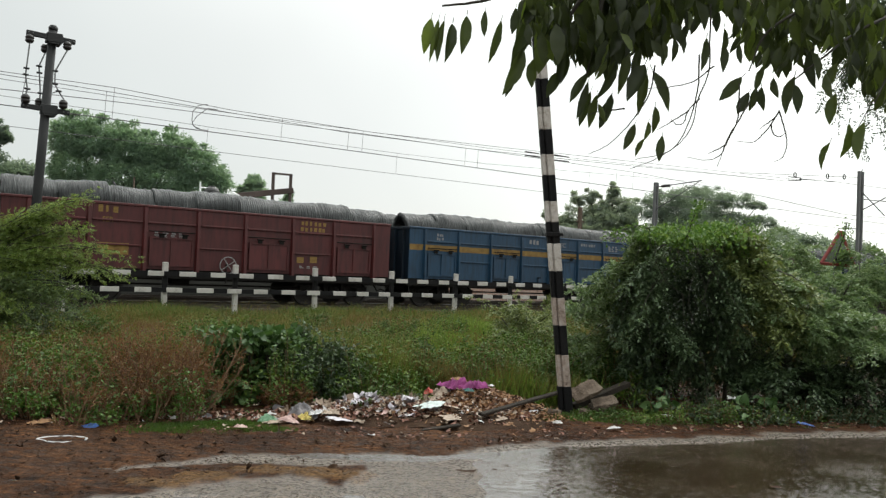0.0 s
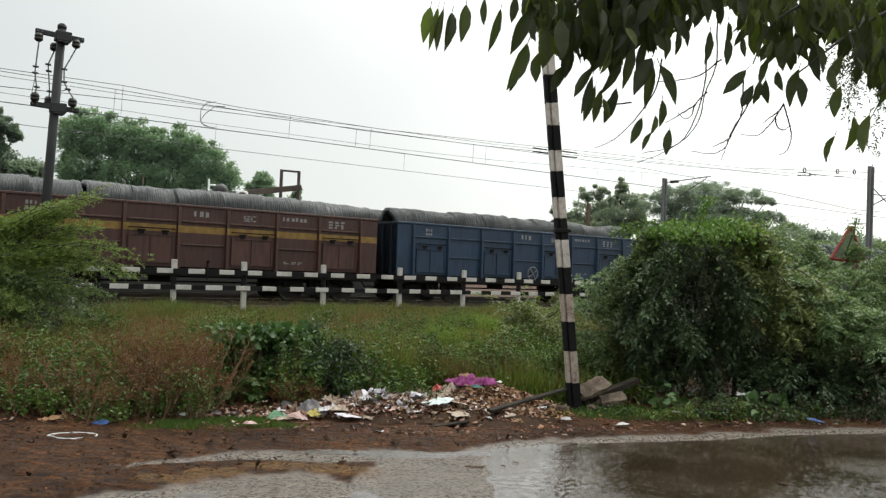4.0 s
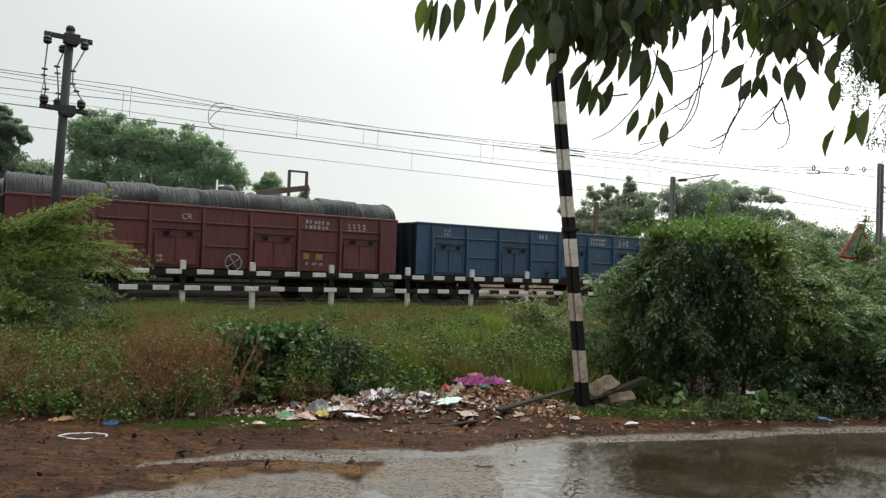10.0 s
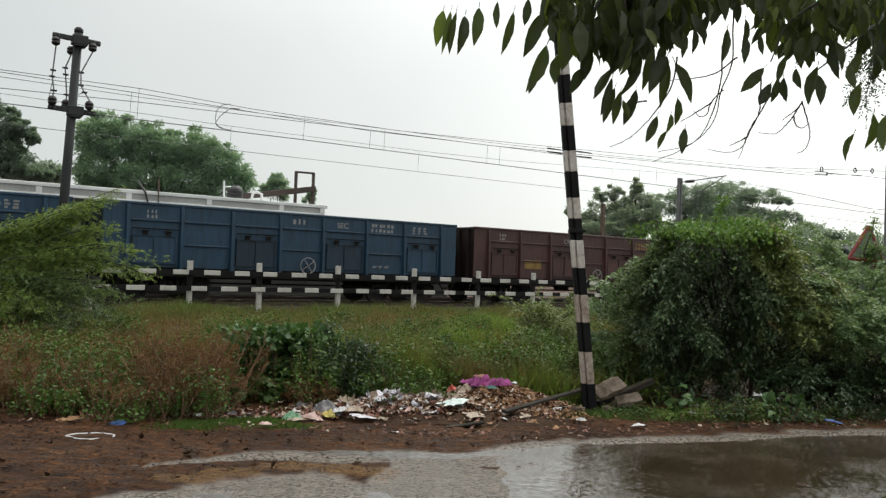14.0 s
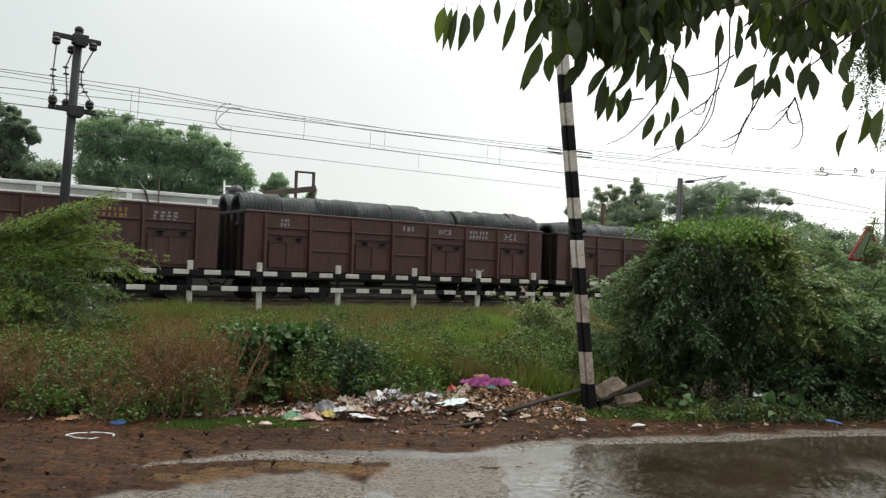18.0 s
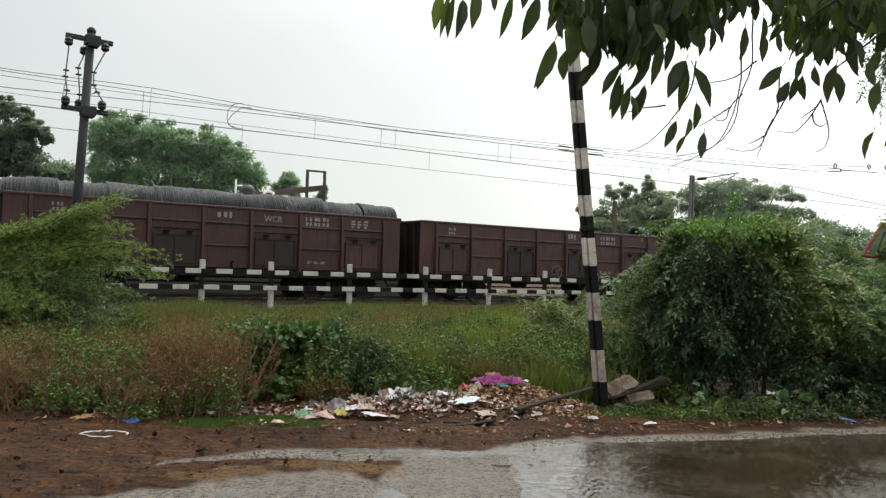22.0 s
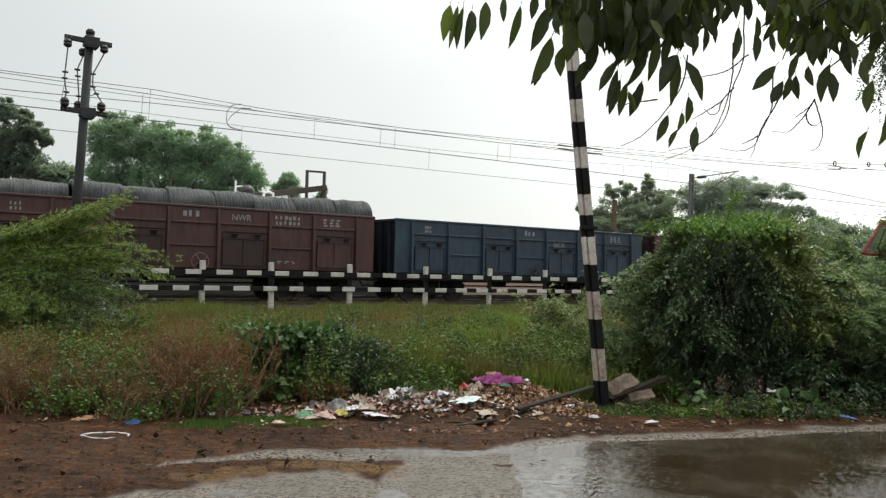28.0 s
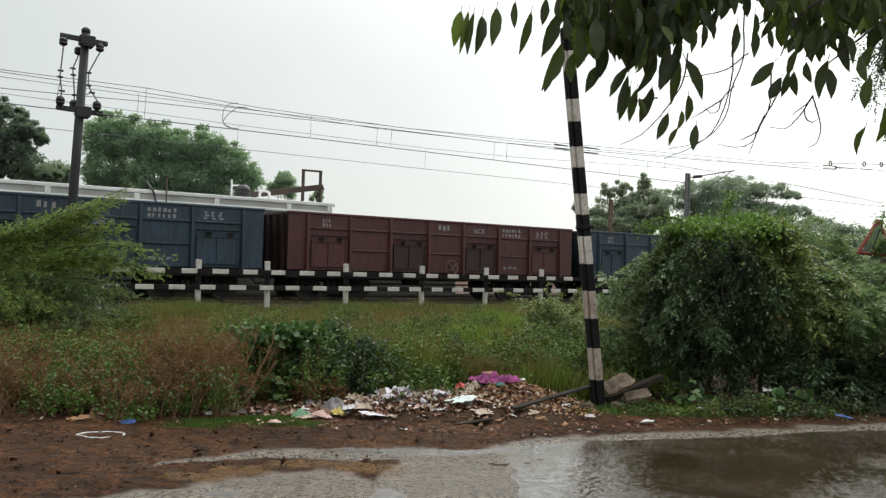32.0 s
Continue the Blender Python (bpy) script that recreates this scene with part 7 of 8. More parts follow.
# the broad-leaved creeper mound
shrub("creeper_mound", "mound of dark glossy broad-leaved creeper", (-2.05, 10.40, 0.40), (0.55, 0.36, 0.34), 2000, 0.10, L_BROAD, 71, 50, 0.16, 0.6, "creeper", "", True, 8, 0.75)
shrub("creeper_mound", "flat mat of large creeper leaves lying over the weeds", (-2.08, 10.25, 0.80), (0.60, 0.36, 0.10), 760, 0.095, L_PALE, 171, 46, 0.26, 0.35, "creeper", "", True, 10, 0.85)
shrub("creeper_mound", "dark leafy weed beside the creeper", (-1.25, 10.45, 0.40), (0.60, 0.38, 0.40), 7500, 0.055, L_DARK, 72, 60, 0.16, 0.4, "creeper", "", False, 8)
for i, (x, y) in enumerate(((-2.28, 9.85), (-2.08, 9.9), (-2.2, 9.8), (3.1, 10.35), (4.15, 10.15), (4.4, 10.2))):
    herb((x, y), 0.22, 0.36, 34, 0.14, L_PALE, 440 + i, "low plant with large pale green leaves", "large-leaved plants", True, 0.7)
for i in range(44):
    x = 2.0 + 5.4 * i / 44 + rv.uniform(-0.1, 0.1)
    if x < 3.1:
        herb((x, 9.75 + rv.uniform(-0.1, 0.5)), 0.2, rv.uniform(0.08, 0.16), 260, 0.04, L_HERB, 660 + i, "low green weed at the road edge", "low weeds")
        continue
    herb((x, 9.75 + 0.14 * (x - 2) + rv.uniform(-0.15, 0.45)), rv.uniform(0.2, 0.35), rv.uniform(0.14, 0.34), 420, 0.042, L_HERB if rv.random() < 0.55 else L_DARK, 460 + i, "low green weed at the road edge", "low weeds")
for i in range(30):
    x = rv.uniform(0.9, 3.4)
    herb((x, rv.uniform(12.0, 15.5)), rv.uniform(0.35, 0.55), rv.uniform(0.5, 0.9), 700, 0.055, L_HERB, 520 + i, "leafy green weed in the field", "green weeds")


for i in range(90):
    u, v = rv.uniform(-9, 15), rv.uniform(9.5, 18.5)
    p = TD * u + TN * v
    if p.y < 11.2 or abs(p.x) > 0.6 * p.y + 0.5 or (p.x > 2.2 and p.y < 13.5):
        continue
    if i % 6 == 0:
        dry_weed((p.x, p.y), rv.uniform(0.3, 0.5), rv.uniform(0.4, 0.65), 110, 900 + i)
    else:
        herb((p.x, p.y), rv.uniform(0.4, 0.8), rv.uniform(0.35, 0.65), 900, 0.055, L_HERB, 900 + i, "leafy green weed in the field", "field weeds")


def grass(name, label, n, area, tall, wide, material, seed, cond=None, sway=0.35, cat="grass"):
    """Blades without number over a stretch of ground."""
    rng = np.random.default_rng(seed)
    xy = area(rng, n)
    if cond is not None:
        xy = xy[cond(xy)]
    n = len(xy)
    gx, gy = np.linspace(xy[:, 0].min(), xy[:, 0].max() + 0.01, 90), np.linspace(xy[:, 1].min(), xy[:, 1].max() + 0.01, 90)
    H = np.array([[height(x, y) for x in gx] for y in gy])
    ix = np.clip(np.searchsorted(gx, xy[:, 0]), 0, 89)
    iy = np.clip(np.searchsorted(gy, xy[:, 1]), 0, 89)
    B = np.stack([xy[:, 0], xy[:, 1], H[iy, ix] - 0.03], 1)
    patchy = 0.7 + 0.35 * np.sin(xy[:, 0] * 1.3 + 0.5 * xy[:, 1]) * np.sin(xy[:, 1] * 0.9 - xy[:, 0] * 0.4) + 0.2 * np.sin(xy[:, 0] * 4.1) * np.sin(xy[:, 1] * 3.3)
    W = unit(np.stack([rng.normal(size=n) * sway, rng.normal(size=n) * sway, np.ones(n)], 1))
    ln = tall * rng.uniform(0.4, 1.2, n) * np.clip(patchy, 0.35, 1.3)
    tagged(new(name, leaf_mesh(name, B, W, ln, wide, material, rng, fold=0.0)), label, cat, kind="stuff")


def field_area(rng, n):
    v = 8.6 + 12.6 * rng.random(n) ** 0.85
    u = rng.uniform(-14, 26, n)
    return np.stack([TD.x * u + TN.x * v, TD.y * u + TN.y * v], 1)


grass("field_grass", "knee-high wet grass and seeding weeds of the field", 150000, field_area, 0.34, 0.014, L_GRASS, 81, lambda q: (q[:, 1] > 10.6) & (np.abs(q[:, 0]) < 0.62 * q[:, 1] + 1))
grass("field_weeds", "small leafy weeds scattered through the field grass", 26000, field_area, 0.30, 0.026, L_GRASS, 82, lambda q: (q[:, 1] > 10.6) & (np.abs(q[:, 0]) < 0.62 * q[:, 1] + 1), 0.9)
def seed_tops():
    """Straw-coloured seed heads nodding over the field grass."""
    rng = np.random.default_rng(86)
    xy = field_area(rng, 26000)
    xy = xy[(xy[:, 1] > 11.0) & (np.abs(xy[:, 0]) < 0.62 * xy[:, 1] + 1)]
    z = 0.28 * np.clip((-TD.y * xy[:, 0] + TD.x * xy[:, 1] - 8.0) / 12.0, 0, 1)
    B = np.stack([xy[:, 0], xy[:, 1], z + rng.uniform(0.16, 0.44, len(xy))], 1)
    tagged(new("seed_heads", leaf_mesh("seed_heads", B, unit(rng.normal(size=B.shape) + np.array([0, 0, 0.6])), 0.05 * rng.uniform(0.6, 1.4, len(B)), 0.014, L_SEED, rng)), "straw and rust seed heads over the field grass", "grass", kind="stuff")


seed_tops()
grass("verge_grass", "short wet grass along the muddy verge", 34000, lambda r, n: np.stack([(xx := r.uniform(-3.1, -1.2, n)), 8.32 + 0.09 * r.normal(size=n) + r.uniform(0, 0.45, n) + 0.12 * (xx + 2.2)], 1), 0.075, 0.014, L_LAWN, 83)
grass("verge_grass", "short wet grass at the foot of the thicket", 26000, lambda r, n: np.stack([r.uniform(1.3, 7.5, n), r.uniform(9.55, 10.6, n)], 1), 0.09, 0.014, L_LAWN, 84)
grass("rank_grass", "rank green and straw grass behind the rubbish heap", 30000, lambda r, n: np.stack([r.uniform(-1.6, 2.2, n), r.uniform(10.7, 13.5, n)], 1), 0.68, 0.013, L_GRASS, 89)
grass("rank_grass", "lush yellow-green grass behind the rubbish heap", 14000, lambda r, n: np.stack([r.normal(size=n) * 0.5 + r.choice([-0.7, 1.2], n), r.uniform(10.6, 13.0, n)], 1), 0.58, 0.014, L_SPRING, 91)
grass("rank_grass", "lush green grass standing over the rubbish", 6000, lambda r, n: np.stack([r.uniform(-0.95, 0.15, n), r.uniform(10.75, 11.4, n)], 1), 0.56, 0.014, L_SPRING, 191, None, 0.3)
grass("rank_grass", "rust-brown seeding grass behind the rubbish heap", 3200, lambda r, n: np.stack([r.normal(size=n) * 0.13 + 0.38, r.uniform(10.75, 11.2, n)], 1), 0.95, 0.011, L_SEED, 192, None, 0.22)
grass("tall_grass", "patch of tall yellow-green grass in the field", 22000, lambda r, n: np.stack([(yy := r.uniform(14.5, 20.5, n)) * 0.075 + r.normal(size=n) * 0.55, yy], 1), 0.50, 0.014, L_SPRING, 88, lambda q: q[:, 0] < 2.6)
grass("trackside_grass", "rank grass along the railway fence", 60000, lambda r, n: np.stack([TD.x * (uu := r.uniform(0, 30, n)) + TN.x * (vv := r.uniform(18.8, 21.3, n)), TD.y * uu + TN.y * vv], 1), 0.42, 0.013, L_GRASS, 85)

grass("trackside_weeds", "green weeds along the foot of the railway fence", 30000, lambda r, n: np.stack([TD.x * (uu := r.uniform(0, 30, n)) + TN.x * (vv := r.uniform(19.4, 21.2, n)), TD.y * uu + TN.y * vv], 1), 0.44, 0.022, L_HERB, 90, None, 0.6)

# ---------------------------------------------------------------- rubbish


def plain(name, a, b, rough=0.5, fine=30):
    return surface(name, [(0.3, a), (0.7, b)], rough, coarse=6, fine=fine, bump=0.3)


R_WHITE = plain("dirty_white_plastic", (0.36, 0.34, 0.33), (0.68, 0.68, 0.69), 0.35)
R_PALE = plain("pale_mint_paper", (0.38, 0.44, 0.42), (0.58, 0.66, 0.64))
R_CREAM = plain("wet_cream_paper", (0.20, 0.14, 0.095), (0.44, 0.35, 0.27))
R_TAN = plain("tan_leaf_litter", (0.15, 0.068, 0.032), (0.42, 0.24, 0.115), 0.7)
R_RUST = plain("rust_brown_litter", (0.10, 0.038, 0.024), (0.24, 0.10, 0.06), 0.6)
R_GREY = plain("grey_rag", (0.075, 0.068, 0.072), (0.19, 0.175, 0.18))
R_MAGENTA = plain("magenta_cloth", (0.10, 0.012, 0.06), (0.38, 0.07, 0.26), 0.8, 9)
R_PINK = plain("pink_plastic", (0.36, 0.20, 0.18), (0.58, 0.42, 0.38))
R_GREEN = plain("green_plastic", (0.08, 0.19, 0.10), (0.18, 0.34, 0.20))
R_YELLOW = plain("yellow_plastic", (0.40, 0.30, 0.06), (0.56, 0.47, 0.14))
R_BLUE = plain("blue_plastic", (0.012, 0.04, 0.17), (0.035, 0.11, 0.34), 0.4)
R_TEAL = plain("dull_teal_cloth", (0.05, 0.13, 0.12), (0.14, 0.27, 0.25), 0.8)
R_RED = plain("red_plastic", (0.35, 0.03, 0.03), (0.5, 0.07, 0.05))
R_BROWN = surface("wet_brown_refuse", [(0.3, (0.022, 0.013, 0.009)), (0.7, (0.085, 0.050, 0.030))], 0.9, coarse=5, fine=35, bump=1.0, spec=0.12)


def heap_z(x, y):
    """The heap's height over the ground."""
    a = 0.26 * math.exp(-(((x - 0.75) / 0.62) ** 2 + ((y - 10.35) / 0.55) ** 2))
    b = 0.13 * math.exp(-(((x + 0.45) / 0.85) ** 2 + ((y - 9.42) / 0.42) ** 2))
    c = 0.09 * math.exp(-(((x - 0.4) / 1.0) ** 2 + ((y - 9.3) / 0.42) ** 2))
    return a + b + c


def ground_z(x, y):
    return land(x, y) + heap_z(x, y)


nx, ny = 60, 34
heap = Shape()
for j in range(ny):
    for i in range(nx):
        x, y = -2.2 + 4.2 * i / (nx - 1), 8.8 + 2.6 * j / (ny - 1)
        rim = min(1.0, heap_z(x, y) / 0.06)
        heap.v.append(Vector((x, y, ground_z(x, y) - 0.05 + rim * (0.05 + 0.03 * noise.noise((x * 7, y * 7, 3))))))
for j in range(ny - 1):
    for i in range(nx - 1):
        a = j * nx + i
        heap.f.append([a, a + 1, a + nx + 1, a + nx])
tagged(part("rubbish_heap", heap, R_BROWN, soft=True), "low heap of sodden household refuse on the verge", "rubbish heap", kind="stuff")


def crumple(rng, sx, sy, lump, n=6, folded=False):
    """A creased sheet or bag: a bent grid with thickness in its folds."""
    v, f = [], []
    a, b, c = rng.uniform(-1, 1, 3)
    for j in range(n):
        for i in range(n):
            u, w = i / (n - 1) - 0.5, j / (n - 1) - 0.5
            k = 1 - (0.35 * rng.uniform(0.2, 1.4) if folded else 0.25 * rng.uniform(0.6, 1.0)) * (abs(u) + abs(w)) + (0.18 * math.sin(math.atan2(w, u) * 3 + a * 9) if folded else 0.75 * noise.noise((math.cos(math.atan2(w, u)) * 1.6 + a * 9, math.sin(math.atan2(w, u)) * 1.6 + b * 9, c * 9)))
            dome = max(0.0, 1 - (4.2 * (u * u + w * w)) ** 1.5)
            z = lump * dome ** 0.6 * (0.40 + 1.1 * noise.noise((u * 3.5 + c * 9, w * 3.5 + a * 9, b * 5))) + lump * 1.3 * dome ** 0.3 * (0.35 - abs(noise.noise((u * 5 + a * 9, w * 7 + b * 9, c * 5)))) + lump * 0.35 * dome ** 0.3 * noise.noise((u * 14, w * 14 + a, c * 5)) + rng.normal() * lump * 0.03
            if folded:
                z = lump * (1.3 * a * abs(u + 0.15 * c) + 1.0 * b * abs(w - 0.1 * a) + 0.8 * c * u * w) + rng.normal() * lump * 0.10
            v.append((u * sx * k, w * sy * k, z))
    for j in range(n - 1):
        for i in range(n - 1):
            p = j * n + i
            f += [[p, p + 1, p + n + 1], [p, p + n + 1, p + n]]
    return np.array(v), np.array(f)


def scatter(name, label, material, n, seed, spot, size, lump):
    """Loose scraps without number, one mesh for one kind of stuff."""
    rng = np.random.default_rng(seed)
    V, F, k = [], [], 0
    for i in range(n):
        x, y = spot(rng)
        s = size * rng.uniform(0.4, 1.5)
        v, f = crumple(rng, s * 1.15, s * rng.uniform(0.22, 0.95), s * lump * rng.uniform(0.5, 1.6), 4, True)
        m = np.array(Euler((rng.normal() * 0.28, rng.normal() * 0.28, rng.uniform(0, 6.28))).to_matrix())
        v = v @ m.T + np.array([x, y, ground_z(x, y) + 0.008 + s * 0.10])
        V.append(v)
        F.append(f + k)
        k += len(v)
    tagged(new(name, tri_mesh(name, np.concatenate(V), np.concatenate(F), material, False)), label, "litter", kind="stuff")


def on_heap(rng):
    while True:
        x, y = rng.normal() * 0.70 + 0.25, rng.normal() * 0.42 + 9.80
        if heap_z(x, y) > 0.035 and y > 8.85 and x < 1.7:
            return x, y


def on_tail(rng):
    """The thin end of the heap along the weeds."""
    x = rng.uniform(-2.7, 0.3)
    return x, 9.02 + 0.10 * x + abs(rng.normal()) * 0.30


def on_core(rng):
    return rng.normal() * 0.42 + 0.80, rng.normal() * 0.36 + 9.95


def on_verge(rng):
    x = rng.uniform(-4.2, 6.5)
    return x, max(8.2, road_edge(x) + 0.12) + abs(rng.normal()) * 0.35


def on_mud(rng):
    while True:
        x, y = rng.uniform(-4.6, 6.0), rng.uniform(5.4, 8.9)
        if y > road_edge(x) + 0.1 and y < 8.5 + 0.12 * max(0.0, x):
            return x, y


scatter("tan_litter", "tan dead leaves and wet paper scraps on the rubbish heap", R_TAN, 2600, 91, on_core, 0.050, 0.45)
scatter("rust_litter", "rust-brown sodden scraps on the rubbish heap", R_RUST, 1600, 92, on_heap, 0.050, 0.45)
R_LILAC = plain("pale_lilac_film", (0.36, 0.33, 0.37), (0.62, 0.59, 0.63), 0.3)


def on_left(rng):
    return rng.normal() * 0.36 - 0.45, rng.normal() * 0.20 + 9.42


scatter("film_litter", "crumpled pale lilac plastic film on the rubbish heap", R_LILAC, 70, 111, on_left, 0.105, 0.6)
scatter("rust_litter", "dark red-brown sodden scraps on the rubbish heap", R_RUST, 700, 113, on_left, 0.05, 0.45)
scatter("cream_litter", "crumpled cream paper and film on the rubbish heap", R_CREAM, 230, 114, on_left, 0.095, 0.6)
scatter("white_litter", "crumpled white film on the rubbish heap", R_WHITE, 36, 115, on_left, 0.095, 0.6)
scatter("tan_litter", "tan dead leaves among the film on the rubbish heap", R_TAN, 420, 116, on_left, 0.055, 0.5)
scatter("cream_litter", "cream wet paper scraps on the rubbish heap", R_CREAM, 560, 93, on_heap, 0.075, 0.4)
scatter("white_litter", "white plastic scraps on the rubbish heap", R_WHITE, 60, 94, on_heap, 0.085, 0.35)
scatter("cream_litter", "cream papers and scraps strewn along the weeds", R_CREAM, 170, 104, on_tail, 0.07, 0.4)
scatter("white_litter", "white plastic scraps strewn along the weeds", R_WHITE, 30, 105, on_tail, 0.075, 0.4)
scatter("brown_litter", "brown sodden scraps strewn along the weeds", R_RUST, 420, 106, on_tail, 0.06, 0.45)
scatter("grey_litter", "grey film and rags strewn along the weeds", R_GREY, 18, 107, on_tail, 0.11, 0.5)
scatter("brown_litter", "dark brown sodden refuse on the rubbish heap", R_BROWN, 700, 103, on_heap, 0.055, 0.45)
scatter("grey_litter", "grey rags and film on the rubbish heap", R_GREY, 34, 95, on_heap, 0.10, 0.45)
scatter("pink_litter", "pink plastic scraps on the rubbish heap", R_PINK, 22, 96, on_heap, 0.09, 0.3)
scatter("verge_litter", "cream scraps of paper trodden into the verge", R_CREAM, 46, 97, on_verge, 0.045, 0.25)
scatter("verge_litter", "dark scraps and dead leaves trodden into the verge", R_RUST, 420, 98, on_verge, 0.040, 0.25)
scatter("verge_stones", "small stones and clods on the mud", R_BROWN, 900, 99, on_mud, 0.024, 0.6)
scatter("mud_clods", "dark wet clods thrown up on the mud", R_BROWN, 160, 110, on_mud, 0.055, 0.5)
scatter("verge_litter", "rust-brown dead leaves and crumbs on the mud", R_BROWN, 420, 101, on_mud, 0.020, 0.3)
scatter("verge_litter", "pale crumbs of grit on the mud", R_TAN, 90, 102, on_mud, 0.016, 0.3)
scatter("verge_litter", "white scraps of plastic on the verge", R_WHITE, 9, 100, on_verge, 0.05, 0.3)


def rag(name, label, cat, material, x, y, sx, sy, lump, seed, up=0.02, turn=0, n=15):
    rng = np.random.default_rng(seed)
    v, f = crumple(rng, sx, sy, lump * 0.5, n)
    me = tri_mesh(name, v, f, material, True)
    ob = tagged(new(name, me), label, cat)
    ob.matrix_basis = pose(x, y, ground_z(x, y) + up, rng.uniform(-12, 12), rng.uniform(-12, 12), turn)
    return ob


rag("magenta_cloth", "crumpled magenta cloth on top of the rubbish heap", "cloth", R_MAGENTA, 0.50, 10.30, 0.40, 0.30, 0.20, 21, 0.03, 10, 24)
rag("magenta_cloth", "crumpled magenta cloth hanging down the rubbish heap", "cloth", R_MAGENTA, 0.76, 10.24, 0.34, 0.26, 0.20, 2, 0.02, 40, 22)
rag("teal_rag", "small dull teal rag under the magenta cloth", "cloth", R_TEAL, 0.66, 10.10, 0.15, 0.08, 0.06, 32, 0.03, 10)
rag("cream_rag", "cream-coloured rag beside the magenta cloth", "cloth", R_CREAM, 0.32, 10.22, 0.26, 0.20, 0.11, 3, 0.03, 70)
rag("cream_rag", "cream-coloured rag below the magenta cloth", "cloth", R_CREAM, 0.26, 10.04, 0.18, 0.15, 0.08, 33, 0.02, 20)
rag("red_bag", "small red plastic bag on the rubbish heap", "plastic bag", R_RED, 0.18, 10.32, 0.13, 0.12, 0.10, 4, 0.05)
rag("tan_cloth", "tan cloth twisted on top of the magenta cloth", "cloth", R_TAN, 0.55, 10.42, 0.22, 0.10, 0.08, 31, 0.10, 15)
rag("white_sheet", "pale mint paper sheet lying on the rubbish heap", "paper", R_PALE, 0.17, 9.22, 0.25, 0.36, 0.035, 5, 0.05, -30)
rag("white_sheet", "pale paper lying on the rubbish heap", "paper", R_CREAM, 0.40, 9.28, 0.24, 0.18, 0.03, 6, 0.04, 5)
rag("cream_plate", "flat cream paper plate on the mud", "paper plate", R_CREAM, 0.41, 8.98, 0.24, 0.18, 0.025, 34, 0.03, 30)
rag("white_bag", "white plastic bag on the rubbish heap", "plastic bag", R_WHITE, -0.14, 9.62, 0.22, 0.18, 0.09, 7, 0.04, 15)
rag("white_bag", "white plastic bag on the rubbish heap", "plastic bag", R_LILAC, -0.08, 9.40, 0.20, 0.15, 0.07, 35, 0.04, 75)
rag("white_bag", "white plastic bag on the rubbish heap", "plastic bag", R_LILAC, -0.66, 9.26, 0.20, 0.17, 0.09, 8, 0.04, 50)
rag("white_bag", "pale film bag crumpled on the rubbish heap", "plastic bag", R_LILAC, -0.54, 9.47, 0.20, 0.16, 0.10, 36, 0.04, 10)
rag("white_bag", "white plastic bag beside a yellow one", "plastic bag", R_WHITE, -1.08, 9.02, 0.18, 0.15, 0.11, 9, 0.04, 20)
rag("yellow_bag", "yellow plastic bag on the rubbish heap", "plastic bag", R_YELLOW, -1.17, 8.95, 0.14, 0.13, 0.11, 10, 0.03, 20)
rag("cream_rag", "wet cream rag on the rubbish heap", "cloth", R_CREAM, -0.92, 9.04, 0.22, 0.16, 0.10, 37, 0.03, 20)
rag("green_bag", "green plastic bag by the verge", "plastic bag", R_GREEN, -1.57, 8.88, 0.20, 0.16, 0.11, 11, 0.02, 10)
rag("pink_bag", "pale pink plastic bag by the verge", "plastic bag", R_PINK, -1.32, 8.78, 0.19, 0.15, 0.09, 12, 0.02, 0)
rag("cream_sheet", "flat wet cream paper on the verge", "paper", R_CREAM, -1.50, 8.76, 0.26, 0.14, 0.025, 38, 0.02, 10)
rag("white_tray", "flat white polystyrene tray on the mud", "tray", R_LILAC, -0.82, 8.88, 0.25, 0.15, 0.02, 13, 0.03, 12)
rag("grey_rag", "grey-brown crumpled sack on the rubbish heap", "sack", R_GREY, -1.27, 9.18, 0.28, 0.22, 0.14, 14, 0.03, 5)
rag("grey_rag", "grey crumpled film on the rubbish heap", "sack", R_GREY, -0.75, 9.7, 0.34, 0.26, 0.09, 15, 0.02, 35)
rag("grey_rag", "brown-grey crumpled sack on the rubbish heap", "sack", R_CREAM, -1.0, 9.75, 0.30, 0.22, 0.09, 16, 0.02, 75)
rag("blue_bag", "small bright blue plastic bag at the verge", "plastic bag", R_BLUE, -3.22, 8.25, 0.16, 0.12, 0.055, 17, 0.005)
rag("blue_bag", "blue plastic scrap under the thicket", "plastic bag", R_BLUE, 4.75, 9.85, 0.18, 0.12, 0.06, 18, 0.03)
rag("white_bag", "small white plastic bag in the grass", "plastic bag", R_WHITE, 3.12, 9.95, 0.15, 0.12, 0.06, 19, 0.05)
rag("white_bag", "small white cup in the weeds", "plastic bag", R_WHITE, 4.12, 10.55, 0.12, 0.1, 0.08, 20, 0.22)
rag("cream_rag", "tan rag at the verge", "rag", R_TAN, -3.75, 8.3, 0.22, 0.14, 0.05, 21, 0.015)
rag("cream_rag", "peach-coloured scrap on the verge grass", "rag", R_PINK, -1.75, 8.35, 0.17, 0.13, 0.06, 22, 0.03)
rag("white_bag", "white plastic scrap at the road edge", "plastic bag", R_WHITE, 2.22, 9.05, 0.16, 0.1, 0.04, 23, 0.02)
rag("white_bag", "white plastic scrap at the road edge", "plastic bag", R_WHITE, 1.62, 9.2, 0.13, 0.1, 0.05, 24, 0.02)
rs = random.Random(5)
